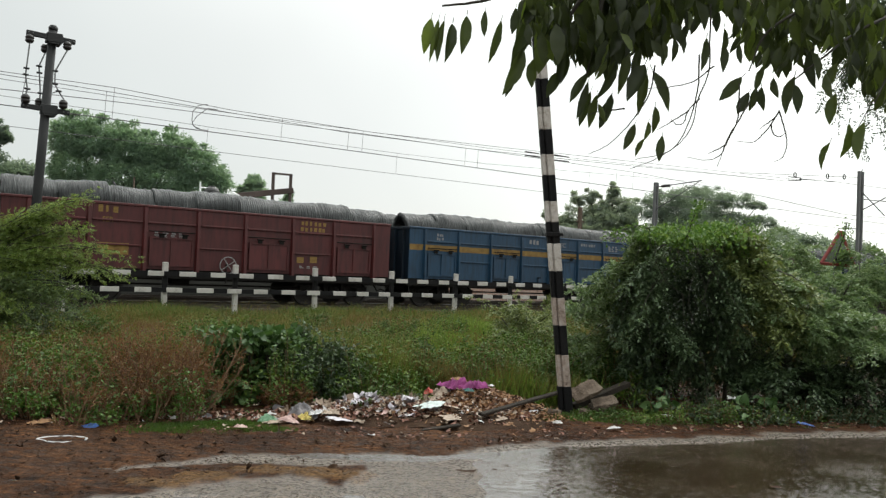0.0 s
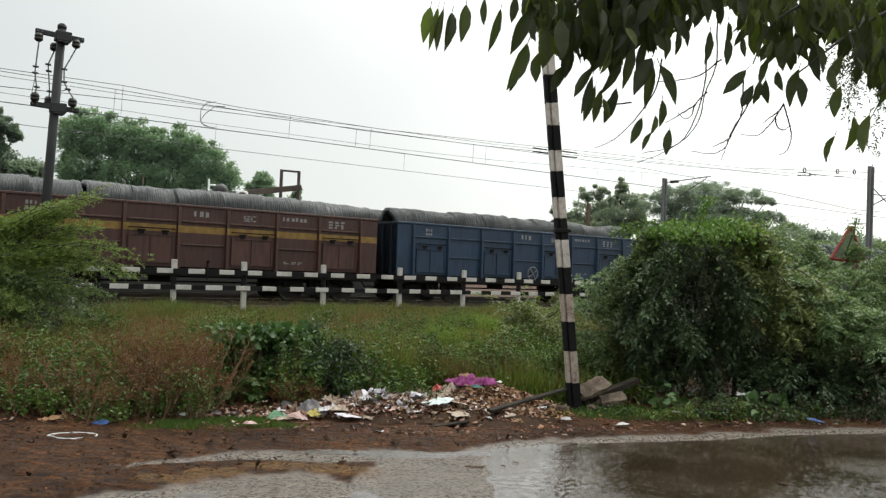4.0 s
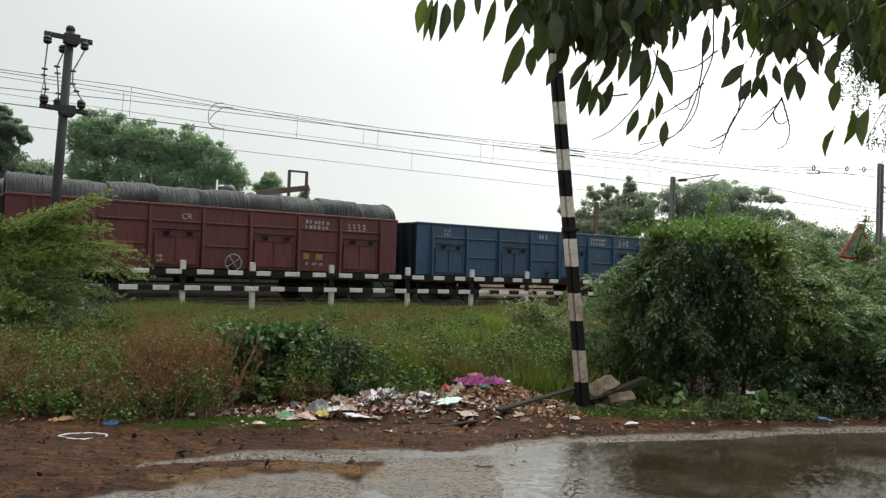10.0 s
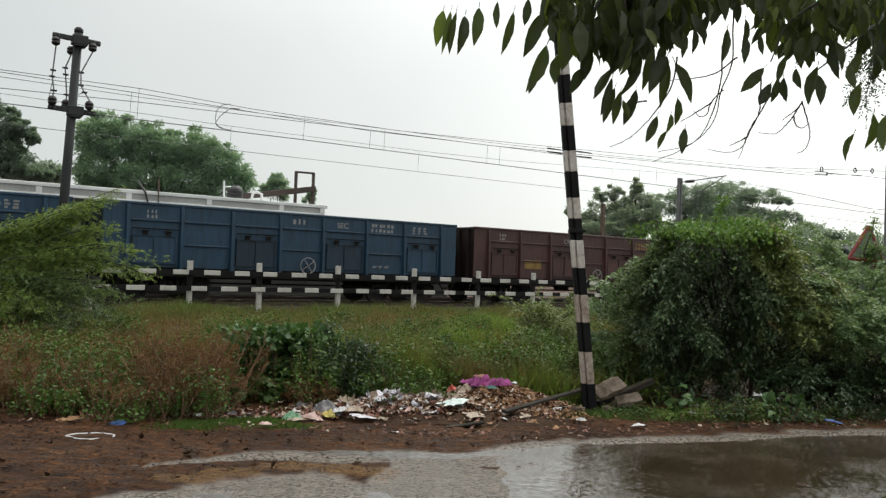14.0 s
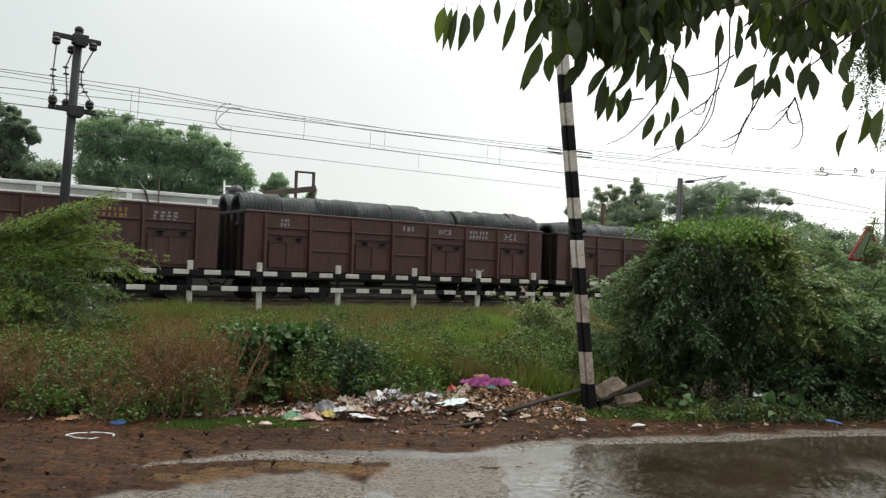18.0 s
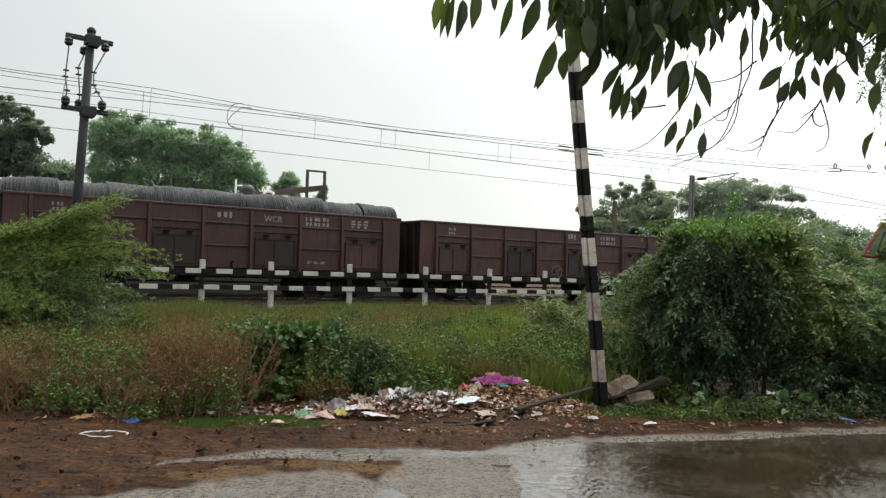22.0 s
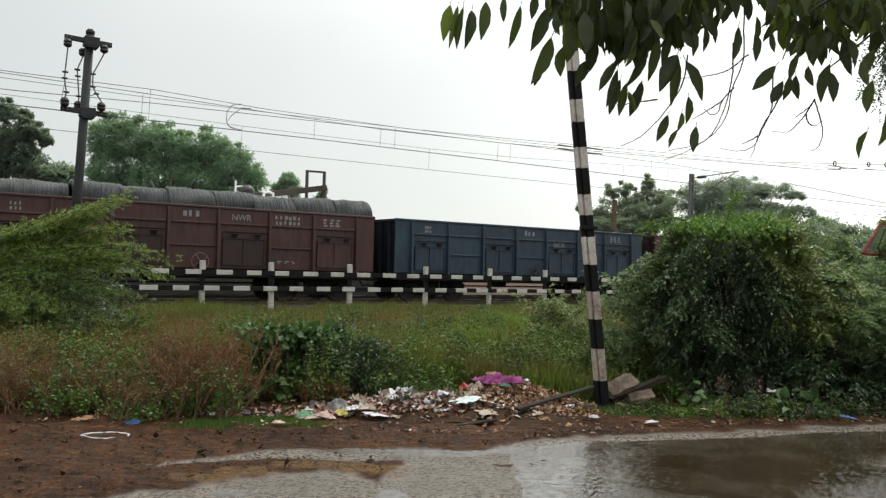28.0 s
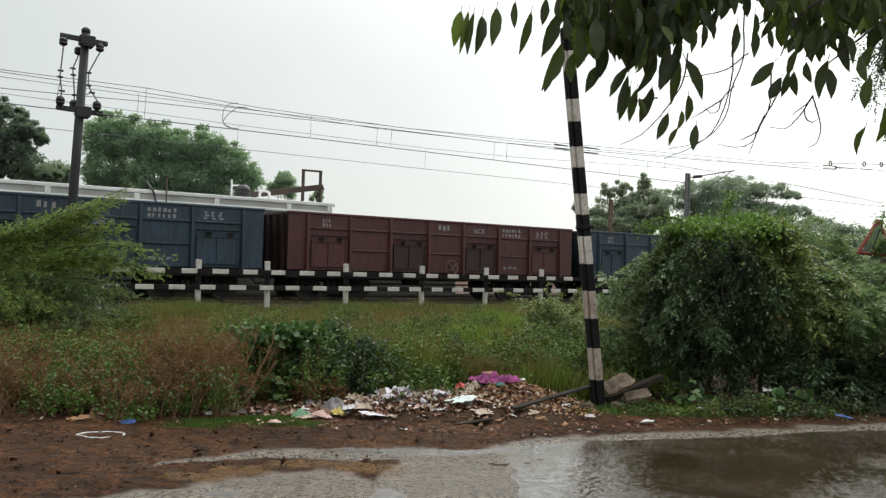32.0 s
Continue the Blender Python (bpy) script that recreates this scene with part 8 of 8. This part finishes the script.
cord = [Vector((-3.22 + math.cos(a) * 0.20 + rs.uniform(-0.02, 0.02), 7.64 + math.sin(a) * 0.13 + rs.uniform(-0.02, 0.02), 0.032)) for a in [i * 0.42 for i in range(14)]]
tagged(part("cord_loop", Shape().tube(cord, 0.010, 6), R_WHITE, soft=True), "loop of white cord lying on the mud", "cord")
for x, y, w in ((0.44, 7.06, 0.22), (0.72, 7.16, 0.05), (-0.6, 7.5, 0.06), (3.1, 6.9, 0.10), (2.7, 6.85, 0.07), (0.85, 7.3, 0.05)):
    b = rag("mud_clod", "dark clod of mud lying on the wet road", "mud", R_BROWN, x, y, w, w * 0.45, 0.012, int(x * 100) % 97 + 60, 0.0, 0, 6)
    b.location.z = 0.012

# ---------------------------------------------------------------- the branch that hangs over the camera
rl = random.Random(19)


def near_leaf(seed, n=9):
    """A long oval leaf with a point, folded on its midrib and curled; it hangs down its -z."""
    r = random.Random(seed)
    s = Shape()
    curl, fold = r.uniform(0.05, 0.25), r.uniform(0.10, 0.35)
    for i in range(n + 1):
        t = i / n
        w = 0.5 * math.sin(math.pi * t ** 0.92) ** 0.92 * (1 - 0.10 * t)
        if i == n:
            w = 0.01
        w *= 1 + 0.045 * math.sin(i * 2.3 + seed * 1.7)
        y = curl * (t - 0.4) ** 2 + 0.012 * math.sin(i * 1.9 + seed)
        s.v += [Vector((-w * 0.42, y - w * fold, -t)), Vector((0, y, -t)), Vector((w * 0.42, y - w * fold * 0.8, -t))]
    for i in range(n):
        a = i * 3
        s.f += [[a, a + 1, a + 4, a + 3], [a + 1, a + 2, a + 5, a + 4]]
    s.tube([(0, 0, 0.14), (0, 0.01, 0.06), (0, 0, 0)], 0.012, 4, False)
    return s.mesh("leaf", L_NEAR, soft=True)


def near_material():
    """Thick dark leaves lit from behind, a paler midrib and faint veins."""
    m, n, l, p = shader("hanging_leaf")
    info = n.new("ShaderNodeObjectInfo")
    co = n.new("ShaderNodeTexCoord").outputs["Object"]
    w = noise_tex(n, l, co, 3.0, 4)
    col = ramp_of(n, l, info.outputs["Random"], [(0.0, (0.030, 0.041, 0.017)), (0.55, (0.050, 0.066, 0.024)), (0.9, (0.080, 0.105, 0.032)), (1.0, (0.14, 0.19, 0.042))])
    col = mixed(n, l, "MULTIPLY", 0.5, col, ramp_of(n, l, w, [(0.3, (0.7, 0.7, 0.7)), (0.7, (1.2, 1.15, 1.0))]))
    l.new(col, p.inputs["Base Color"])
    p.inputs["Roughness"].default_value = 0.38
    bumped(n, l, p, w, 0.2, 0.01)
    tr = n.new("ShaderNodeBsdfTranslucent")
    l.new(mixed(n, l, "MULTIPLY", 1.0, col, (1.1, 1.2, 0.65)), tr.inputs["Color"])
    mx = n.new("ShaderNodeMixShader")
    mx.inputs[0].default_value = 0.55
    out = [x for x in n if x.type == "OUTPUT_MATERIAL"][0]
    l.new(p.outputs[0], mx.inputs[1])
    l.new(tr.outputs[0], mx.inputs[2])
    l.new(mx.outputs[0], out.inputs["Surface"])
    return m


M_NEARLEAF = near_material()
LEAVES = []
for k in range(6):
    me = near_leaf(k)
    me.materials.clear()
    me.materials.append(M_NEARLEAF)
    LEAVES.append(me)


def hang(branch, x, z, length, lean=0.0, y=0.0):
    """Hang one leaf with its stalk at (x, z) beside the branch's own origin; lean turns its tip sideways."""
    lf = part("leaf", LEAVES[rl.randrange(6)], None, branch)
    length *= 0.76
    lf.matrix_basis = pose(x, y, z, rl.uniform(-25, 25), lean, rl.uniform(-70, 70)) @ Matrix.Diagonal((length * rl.uniform(0.75, 1.05), length, length, 1))
    return lf


def twig(branch, pts, r0, r1):
    P = [Vector(p) for p in pts]
    P = [P[0] * 2 - P[1]] + P + [P[-1] * 2 - P[-2]]
    pts = []
    for a, b, c, d in zip(P, P[1:], P[2:], P[3:]):
        for k in range(5):
            t = k / 5
            pts.append(0.5 * (2 * b + (c - a) * t + (2 * a - 5 * b + 4 * c - d) * t * t + (3 * b - a - 3 * c + d) * t ** 3) + Vector((rl.gauss(0, 1), rl.gauss(0, 1), rl.gauss(0, 1))) * 0.0006)
    pts.append(P[-2])
    n = len(pts)
    part("twig", Shape().tube(pts, [r0 + (r1 - r0) * i / (n - 1) for i in range(n)], 6), M_TWIG, branch, soft=True)


def fill(branch, x0, x1, rim, count, length, y0=-0.35, y1=0.5):
    """Leaves at random above the lower rim of the foliage, hung from short twigs."""
    k = 0
    while k < count:
        x = rl.uniform(x0, x1)
        i = max(0, min(len(rim) - 2, sum(1 for a, _ in rim if a <= x) - 1))
        (xa, za), (xb, zb) = rim[i], rim[i + 1]
        low = za + (zb - za) * min(1, max(0, (x - xa) / (xb - xa)))
        s = length * rl.uniform(0.65, 1.2)
        z = low + s * 0.92 + abs(rl.gauss(0, 0.15))
        if z > 1.15:
            continue
        y = rl.uniform(y0, y1)
        sc = 1 + y / 2.5
        hang(branch, x * sc, z * sc, s, rl.gauss(0, 16), y)
        k += 1


# the origin of each branch is level with the eye and 2.5 m ahead of it
AHEAD = pose(0, 2.5, EYE[2])


def set_leaves(branch, rows, deep=0.05):
    """Single leaves at the rim: stalk (x, z), length, degrees by which the tip swings to the left, breadth."""
    for x, z, length, lean, broad in rows:
        lf = part("leaf", LEAVES[rl.randrange(6)], None, branch)
        lf.matrix_basis = pose(x, rl.uniform(-deep, deep), z, 0, lean, 0) @ pose(0, 0, 0, rl.uniform(-12, 12), 0, rl.choice((0, 180)) + rl.uniform(-22, 22)) @ Matrix.Diagonal((broad / 0.50, length * 1.10, length * 1.10, 1))


B_LEFT = thing("hanging_branch", AHEAD, "dark leafy branch tip hanging over the road", "branch", "overhanging branches")
set_leaves(B_LEFT, ((-0.011, 0.777, 0.100, 10, 0.045), (0.012, 0.785, 0.124, 10, 0.026), (0.028, 0.779, 0.121, 7, 0.031), (0.057, 0.791, 0.121, 11, 0.045), (0.097, 0.792, 0.110, 6, 0.047), (0.152, 0.808, 0.077, 1, 0.028), (0.205, 0.793, 0.124, 11, 0.035), (0.286, 0.782, 0.130, 19, 0.055), (0.246, 0.826, 0.075, 8, 0.035)))
twig(B_LEFT, [(0.60, 0.1, 1.12), (0.40, 0.05, 1.0), (0.26, 0, 0.90), (0.14, 0, 0.85), (0.02, 0, 0.83)], 0.009, 0.003)
B_MID = thing("hanging_branch", AHEAD, "dense dark leafy branch hanging before the gauge post", "branch", "overhanging branches")
RIM_MID = [(0.27, 0.73), (0.31, 0.68), (0.35, 0.62), (0.40, 0.59), (0.44, 0.61), (0.49, 0.61), (0.53, 0.58), (0.58, 0.57), (0.61, 0.64), (0.66, 0.66)]
set_leaves(B_MID, ((0.300, 0.691, 0.146, 22, 0.059), (0.286, 0.647, 0.089, 18, 0.035), (0.339, 0.672, 0.089, 6, 0.047), (0.426, 0.647, 0.088, 24, 0.045), (0.511, 0.637, 0.115, 33, 0.038), (0.504, 0.601, 0.112, 15, 0.031), (0.532, 0.592, 0.107, 16, 0.038), (0.548, 0.578, 0.098, 11, 0.035), (0.589, 0.566, 0.094, 19, 0.042), (0.578, 0.566, 0.065, 10, 0.031), (0.599, 0.671, 0.122, 25, 0.038), (0.629, 0.708, 0.129, 10, 0.042), (0.667, 0.723, 0.099, 12, 0.035), (0.534, 0.529, 0.057, -21, 0.023), (0.375, 0.747, 0.117, 11, 0.069), (0.441, 0.714, 0.103, 7, 0.052)), 0.08)
fill(B_MID, 0.30, 0.66, RIM_MID, 380, 0.142, -0.1, 0.5)
fill(B_MID, 0.50, 0.78, [(0.50, 0.66), (0.66, 0.72), (0.78, 0.80)], 160, 0.13, 0.0, 0.6)
twig(B_MID, [(0.75, 0.1, 1.2), (0.58, 0.05, 1.0), (0.47, 0, 0.85), (0.40, 0, 0.72)], 0.014, 0.004)
twig(B_MID, [(0.62, 0.1, 1.2), (0.55, 0.0, 0.92), (0.53, 0, 0.75), (0.50, 0, 0.62)], 0.010, 0.003)
B_LOW = thing("hanging_branch", AHEAD, "thin drooping twigs with a few dark leaves", "branch", "overhanging branches")
set_leaves(B_LOW, ((0.654, 0.671, 0.128, 21, 0.062), (0.662, 0.647, 0.124, 10, 0.038), (0.689, 0.662, 0.127, -23, 0.048), (0.703, 0.551, 0.079, -2, 0.035), (0.686, 0.503, 0.060, 14, 0.028), (0.622, 0.478, 0.081, 22, 0.035), (0.663, 0.441, 0.057, 22, 0.023), (0.719, 0.453, 0.077, 6, 0.035)))
for pts in ([(0.855, 0.869), (0.857, 0.746), (0.857, 0.658), (0.825, 0.569), (0.810, 0.490), (0.777, 0.435), (0.722, 0.396), (0.636, 0.373)],
            [(0.824, 0.709), (0.825, 0.622), (0.815, 0.555), (0.797, 0.493), (0.765, 0.427), (0.705, 0.381), (0.620, 0.343)],
            [(0.872, 0.676), (0.811, 0.627), (0.750, 0.607), (0.664, 0.595)],
            [(0.831, 0.573), (0.796, 0.533), (0.785, 0.498), (0.763, 0.488), (0.741, 0.505)],
            [(0.798, 0.533), (0.745, 0.496), (0.702, 0.469)],
            [(0.687, 0.669), (0.673, 0.581), (0.632, 0.509), (0.598, 0.464), (0.548, 0.414), (0.488, 0.383)],
            [(0.596, 0.529), (0.527, 0.519), (0.479, 0.504)]):
    twig(B_LOW, [(x, 0, z) for x, z in pts], 0.0025, 0.0009)
B_RIGHT = thing("hanging_branch", AHEAD, "dense dark leafy boughs overhanging the road", "branch", "overhanging branches")
RIM_R = [(0.56, 0.70), (0.61, 0.64), (0.67, 0.64), (0.73, 0.69), (0.79, 0.75), (0.89, 0.77), (0.94, 0.72), (0.99, 0.64), (1.07, 0.62), (1.12, 0.62), (1.17, 0.68), (1.22, 0.71), (1.26, 0.69), (1.31, 0.60), (1.38, 0.54), (1.51, 0.49)]
set_leaves(B_RIGHT, ((0.846, 0.760, 0.103, 12, 0.040), (0.870, 0.834, 0.059, 0, 0.038), (0.920, 0.812, 0.099, 5, 0.029), (0.901, 0.727, 0.076, 5, 0.031), (0.941, 0.742, 0.063, -6, 0.024), (0.972, 0.649, 0.094, 43, 0.047), (1.018, 0.675, 0.084, 17, 0.035), (0.992, 0.599, 0.079, 27, 0.042), (1.025, 0.623, 0.072, 11, 0.033), (1.044, 0.627, 0.071, -9, 0.038), (1.061, 0.645, 0.061, -14, 0.035), (1.103, 0.640, 0.109, 8, 0.048), (1.133, 0.630, 0.089, -4, 0.045), (1.151, 0.722, 0.090, -14, 0.045)), 0.06)
set_leaves(B_RIGHT, ((1.195, 0.650, 0.075, -12, 0.042), (1.202, 0.759, 0.121, -8, 0.059), (1.268, 0.706, 0.083, 19, 0.042), (1.286, 0.619, 0.096, 10, 0.048), (1.273, 0.461, 0.089, 20, 0.038), (1.307, 0.515, 0.103, 9, 0.055), (1.341, 0.516, 0.116, 12, 0.052), (0.792, 0.810, 0.071, 18, 0.031), (0.740, 0.752, 0.070, -3, 0.031), (0.769, 0.771, 0.063, -5, 0.024), (0.697, 0.742, 0.079, -4, 0.038), (0.825, 0.843, 0.076, 22, 0.031)), 0.06)
for pts in ([(0.952, 0.620), (0.951, 0.515), (0.932, 0.462), (0.913, 0.421), (0.890, 0.356)],
            [(0.985, 0.560), (0.949, 0.497), (0.916, 0.435), (0.900, 0.394), (0.857, 0.375), (0.796, 0.382)],
            [(0.916, 0.426), (0.885, 0.408), (0.861, 0.396)],
            [(1.080, 0.541), (1.053, 0.493), (1.028, 0.462), (0.999, 0.438), (0.950, 0.440)],
            [(1.080, 0.541), (1.097, 0.486), (1.107, 0.442), (1.096, 0.398), (1.069, 0.380)],
            [(1.056, 0.496), (1.064, 0.467), (1.085, 0.459), (1.106, 0.476)],
            [(1.073, 0.523), (1.039, 0.496), (1.019, 0.479)]):
    twig(B_RIGHT, [(x, 0, z) for x, z in pts], 0.0024, 0.0009)
fill(B_RIGHT, 0.60, 1.55, RIM_R, 820, 0.128, -0.1, 0.7)
for pts in ([(1.8, 0.2, 1.15), (1.45, 0.1, 1.02), (1.15, 0, 0.92), (0.9, 0, 0.90), (0.65, 0, 0.96)], [(1.7, 0.2, 1.0), (1.4, 0.1, 0.85), (1.22, 0, 0.72), (1.1, 0, 0.62)], [(1.75, 0.2, 0.9), (1.5, 0.1, 0.72), (1.38, 0, 0.58)], [(1.3, 0, 0.95), (1.05, 0, 0.8), (0.98, 0, 0.66)]):
    twig(B_RIGHT, pts, 0.007, 0.002)


def drooping_sprays():
    """Fine feathery twigs of a second tree behind the boughs."""
    rng, rd = np.random.default_rng(88), random.Random(31)
    th = thing("hanging_branch", pose(3.38, 6.0, 3.6), "fine feathery-leaved branch drooping behind the boughs", "branch", "overhanging branches")
    starts, ways = [], []
    for k in range(64):
        a = Vector((rd.uniform(0.1, 1.2), rd.uniform(-0.2, 0.2), rd.uniform(0.3, 0.9)))
        e = Vector((rd.uniform(-0.38, 0.5), rd.uniform(-0.3, 0.3), rd.uniform(-0.80, 0.35)))
        m = a.lerp(e, 0.5) + Vector((0, 0, 0.18))
        part("twig", Shape().tube([a, m, m.lerp(e, 0.6) + Vector((0, 0, 0.04)), e], [0.010, 0.007, 0.005, 0.002], 5), M_TWIG, th)
        for j in range(16):
            q = m.lerp(e, j / 15)
            starts.append(q)
            ways.append(Vector((rd.gauss(0, 0.6), rd.gauss(0, 0.4), -rd.uniform(0.2, 1.0))).normalized())
    S, W = np.array(starts), np.array(ways)
    B, D = sprays(rng, len(S), S, W, 0.20, 0.3, 20, 0.03)
    tagged(part("foliage", leaf_mesh("foliage", B, D, 0.036 * rng.uniform(0.6, 1.3, len(B)), 0.013, L_DARK, rng, fold=0.1), None, th), kind="stuff")
    return th


drooping_sprays()

# the tree that bears the boughs, beside and above the camera
host = thing("roadside_tree", pose(3.3, 0.9, 0.0), "roadside tree whose boughs hang over the road", "tree")
part("trunk", Shape().tube([(0, 0, -0.2), (0.05, 0.05, 1.4), (-0.1, 0.2, 2.7), (-0.4, 0.6, 3.3)], [0.22, 0.18, 0.15, 0.11], 12), M_BARK, host, soft=True)
part("limb", Shape().tube([(-0.4, 0.6, 3.3), (-1.2, 1.3, 3.28), (-2.1, 1.66, 3.15), (-2.75, 1.72, 3.02)], [0.10, 0.06, 0.035, 0.012], 10), M_BARK, host, soft=True)
for branch, pts in ((B_LEFT, [(0.60, 0.1, 1.12), (0.62, 0.12, 1.36)]), (B_MID, [(0.75, 0.1, 1.2), (0.80, 0.1, 1.38)]), (B_LOW, [(0.98, 0, 0.92), (1.05, 0.02, 1.15), (1.10, 0.05, 1.42)]), (B_RIGHT, [(1.8, 0.2, 1.15), (1.70, -0.1, 1.45)])):
    twig(branch, pts, 0.006, 0.010)

# ---------------------------------------------------------------- what moves
# metres by which each bough swings sideways and up, at its seconds
SWAY_LEFT = [
    (0.0, 0.012, -0.010), (1.0, -0.004, 0.011), (2.0, 0.013, -0.008), (3.0, -0.012, 0.016), (3.5, -0.015, 0.015), (5.5, -0.005, 0.004),
    (6.0, -0.004, 0.011), (7.0, -0.030, 0.036), (8.0, 0.020, -0.019), (9.0, -0.037, 0.029), (10.0, -0.053, 0.039), (11.0, -0.060, 0.032),
    (12.0, -0.032, 0.039), (13.0, 0.000, 0.000), (14.0, -0.016, 0.004), (14.5, 0.020, -0.021), (16.5, -0.054, 0.017), (17.0, -0.080, 0.051),
    (18.0, -0.015, 0.014), (19.0, -0.066, 0.058), (20.0, -0.077, 0.088), (21.0, -0.007, 0.007), (22.0, -0.056, 0.047), (23.0, -0.023, 0.034),
    (24.0, -0.001, 0.008), (25.0, -0.033, 0.028), (25.5, -0.051, 0.033), (27.5, -0.063, 0.022), (28.0, -0.024, 0.013), (29.0, -0.006, 0.000),
    (30.0, -0.004, 0.002), (31.0, 0.025, -0.007), (32.0, 0.020, -0.006),
]
SWAY_MID = [
    (0.0, -0.013, 0.002), (1.0, -0.032, 0.010), (2.0, -0.019, 0.003), (3.0, -0.030, 0.013), (3.5, -0.028, 0.009), (5.5, -0.016, 0.002),
    (6.0, -0.018, 0.003), (7.0, -0.061, 0.015), (8.0, -0.005, 0.001), (9.0, -0.053, 0.017), (10.0, -0.062, 0.021), (11.0, -0.040, -0.001),
    (12.0, -0.055, 0.013), (13.0, 0.000, 0.000), (14.0, -0.008, -0.000), (14.5, -0.005, 0.000), (16.5, -0.048, 0.010), (17.0, -0.056, 0.012),
    (18.0, -0.028, 0.007), (19.0, -0.069, 0.019), (20.0, -0.073, 0.015), (21.0, -0.020, 0.008), (22.0, -0.017, 0.005), (23.0, -0.049, 0.018),
    (24.0, -0.022, 0.012), (25.0, -0.041, 0.017), (25.5, -0.069, 0.021), (27.5, -0.063, 0.022), (28.0, -0.024, 0.013), (29.0, -0.006, 0.000),
    (30.0, -0.004, 0.002), (31.0, 0.025, -0.007), (32.0, 0.020, -0.006),
]
SWAY_LOW = [
    (0.0, 0.014, -0.002), (1.0, 0.000, 0.003), (2.0, 0.007, 0.006), (3.0, 0.005, 0.013), (3.5, 0.009, 0.007), (5.5, 0.010, 0.001),
    (6.0, 0.013, 0.002), (7.0, -0.006, 0.016), (8.0, 0.007, -0.005), (9.0, -0.009, 0.017), (10.0, -0.027, 0.023), (11.0, -0.004, -0.008),
    (12.0, -0.015, 0.009), (13.0, 0.000, 0.000), (14.0, 0.011, 0.007), (14.5, 0.022, 0.004), (16.5, -0.011, 0.004), (17.0, -0.016, 0.007),
    (18.0, -0.001, 0.014), (19.0, -0.012, 0.006), (20.0, -0.012, 0.008), (21.0, -0.016, 0.019), (22.0, 0.033, -0.015), (23.0, 0.002, 0.016),
    (24.0, 0.005, 0.012), (25.0, -0.000, 0.020), (25.5, -0.018, 0.021), (27.5, 0.004, 0.006), (28.0, 0.010, -0.002), (29.0, 0.009, 0.001),
    (30.0, -0.002, -0.003), (31.0, 0.021, -0.009), (32.0, 0.022, 0.002),
]
SWAY_RIGHT = [
    (0.0, 0.016, 0.004), (1.0, -0.002, 0.011), (2.0, 0.001, 0.013), (3.0, 0.000, 0.014), (3.5, -0.000, 0.012), (5.5, 0.000, 0.005),
    (6.0, 0.000, 0.005), (7.0, -0.011, 0.013), (8.0, 0.001, 0.002), (9.0, -0.015, 0.022), (10.0, -0.033, 0.019), (11.0, -0.014, -0.002),
    (12.0, -0.002, 0.009), (13.0, 0.000, 0.000), (14.0, 0.006, 0.012), (14.5, 0.005, 0.010), (16.5, -0.013, 0.005), (17.0, -0.023, 0.007),
    (18.0, -0.017, 0.025), (19.0, -0.033, 0.012), (20.0, -0.021, 0.006), (21.0, -0.039, 0.023), (22.0, 0.023, 0.007), (23.0, -0.009, 0.018),
    (24.0, -0.005, 0.014), (25.0, -0.016, 0.023), (25.5, -0.033, 0.022), (27.5, -0.014, 0.013), (28.0, 0.006, 0.001), (29.0, 0.001, 0.013),
    (30.0, -0.003, 0.003), (31.0, 0.010, 0.008), (32.0, 0.013, 0.012),
]

# the leading end of the train's first wholly seen wagon along the track, by time: it slows as it passes
def train_at(t):
    s = t - 16.0
    return (-4.01645e-05) * s ** 4 + (1.72449e-05) * s ** 3 + (0.0634676) * s ** 2 + (-5.77265) * s ** 1 + (-102.599) * s ** 0


def motions():
    times = [i * 1.0 for i in range(33)]
    for k, w in WAGONS:
        rows = []
        for t in times:
            p = tk(train_at(t) + PITCH * k, SIDE_V, RAIL_Z)
            rows.append((t, pose(p.x, p.y, p.z, 0, 0, PHI)))
        walk(w, rows)
    # every wheel rolls with the train; one set of keys serves them all
    wheels = [o for _, w in WAGONS for o in w.children_recursive if o.name.split(".")[0] == "wheel"]
    rows, start = [], train_at(0.0)
    n = 320
    for i in range(n + 1):
        t = 32.0 * i / n
        rows.append((t, pose(0, 0, 0, 0, 0, math.degrees((start - train_at(t)) / 0.5))))
    walk(wheels[0], rows)
    keys = wheels[0].animation_data
    for o in wheels[1:]:
        o.rotation_mode = "QUATERNION"
        o.animation_data_create()
        o.animation_data.action = keys.action
        o.animation_data.action_slot = keys.action_slot
    for branch, sway in ((B_LEFT, SWAY_LEFT), (B_MID, SWAY_MID), (B_LOW, SWAY_LOW), (B_RIGHT, SWAY_RIGHT)):
        walk(branch, [(t, pose(dx, 2.5, EYE[2] + dz)) for t, dx, dz in sway])


motions()
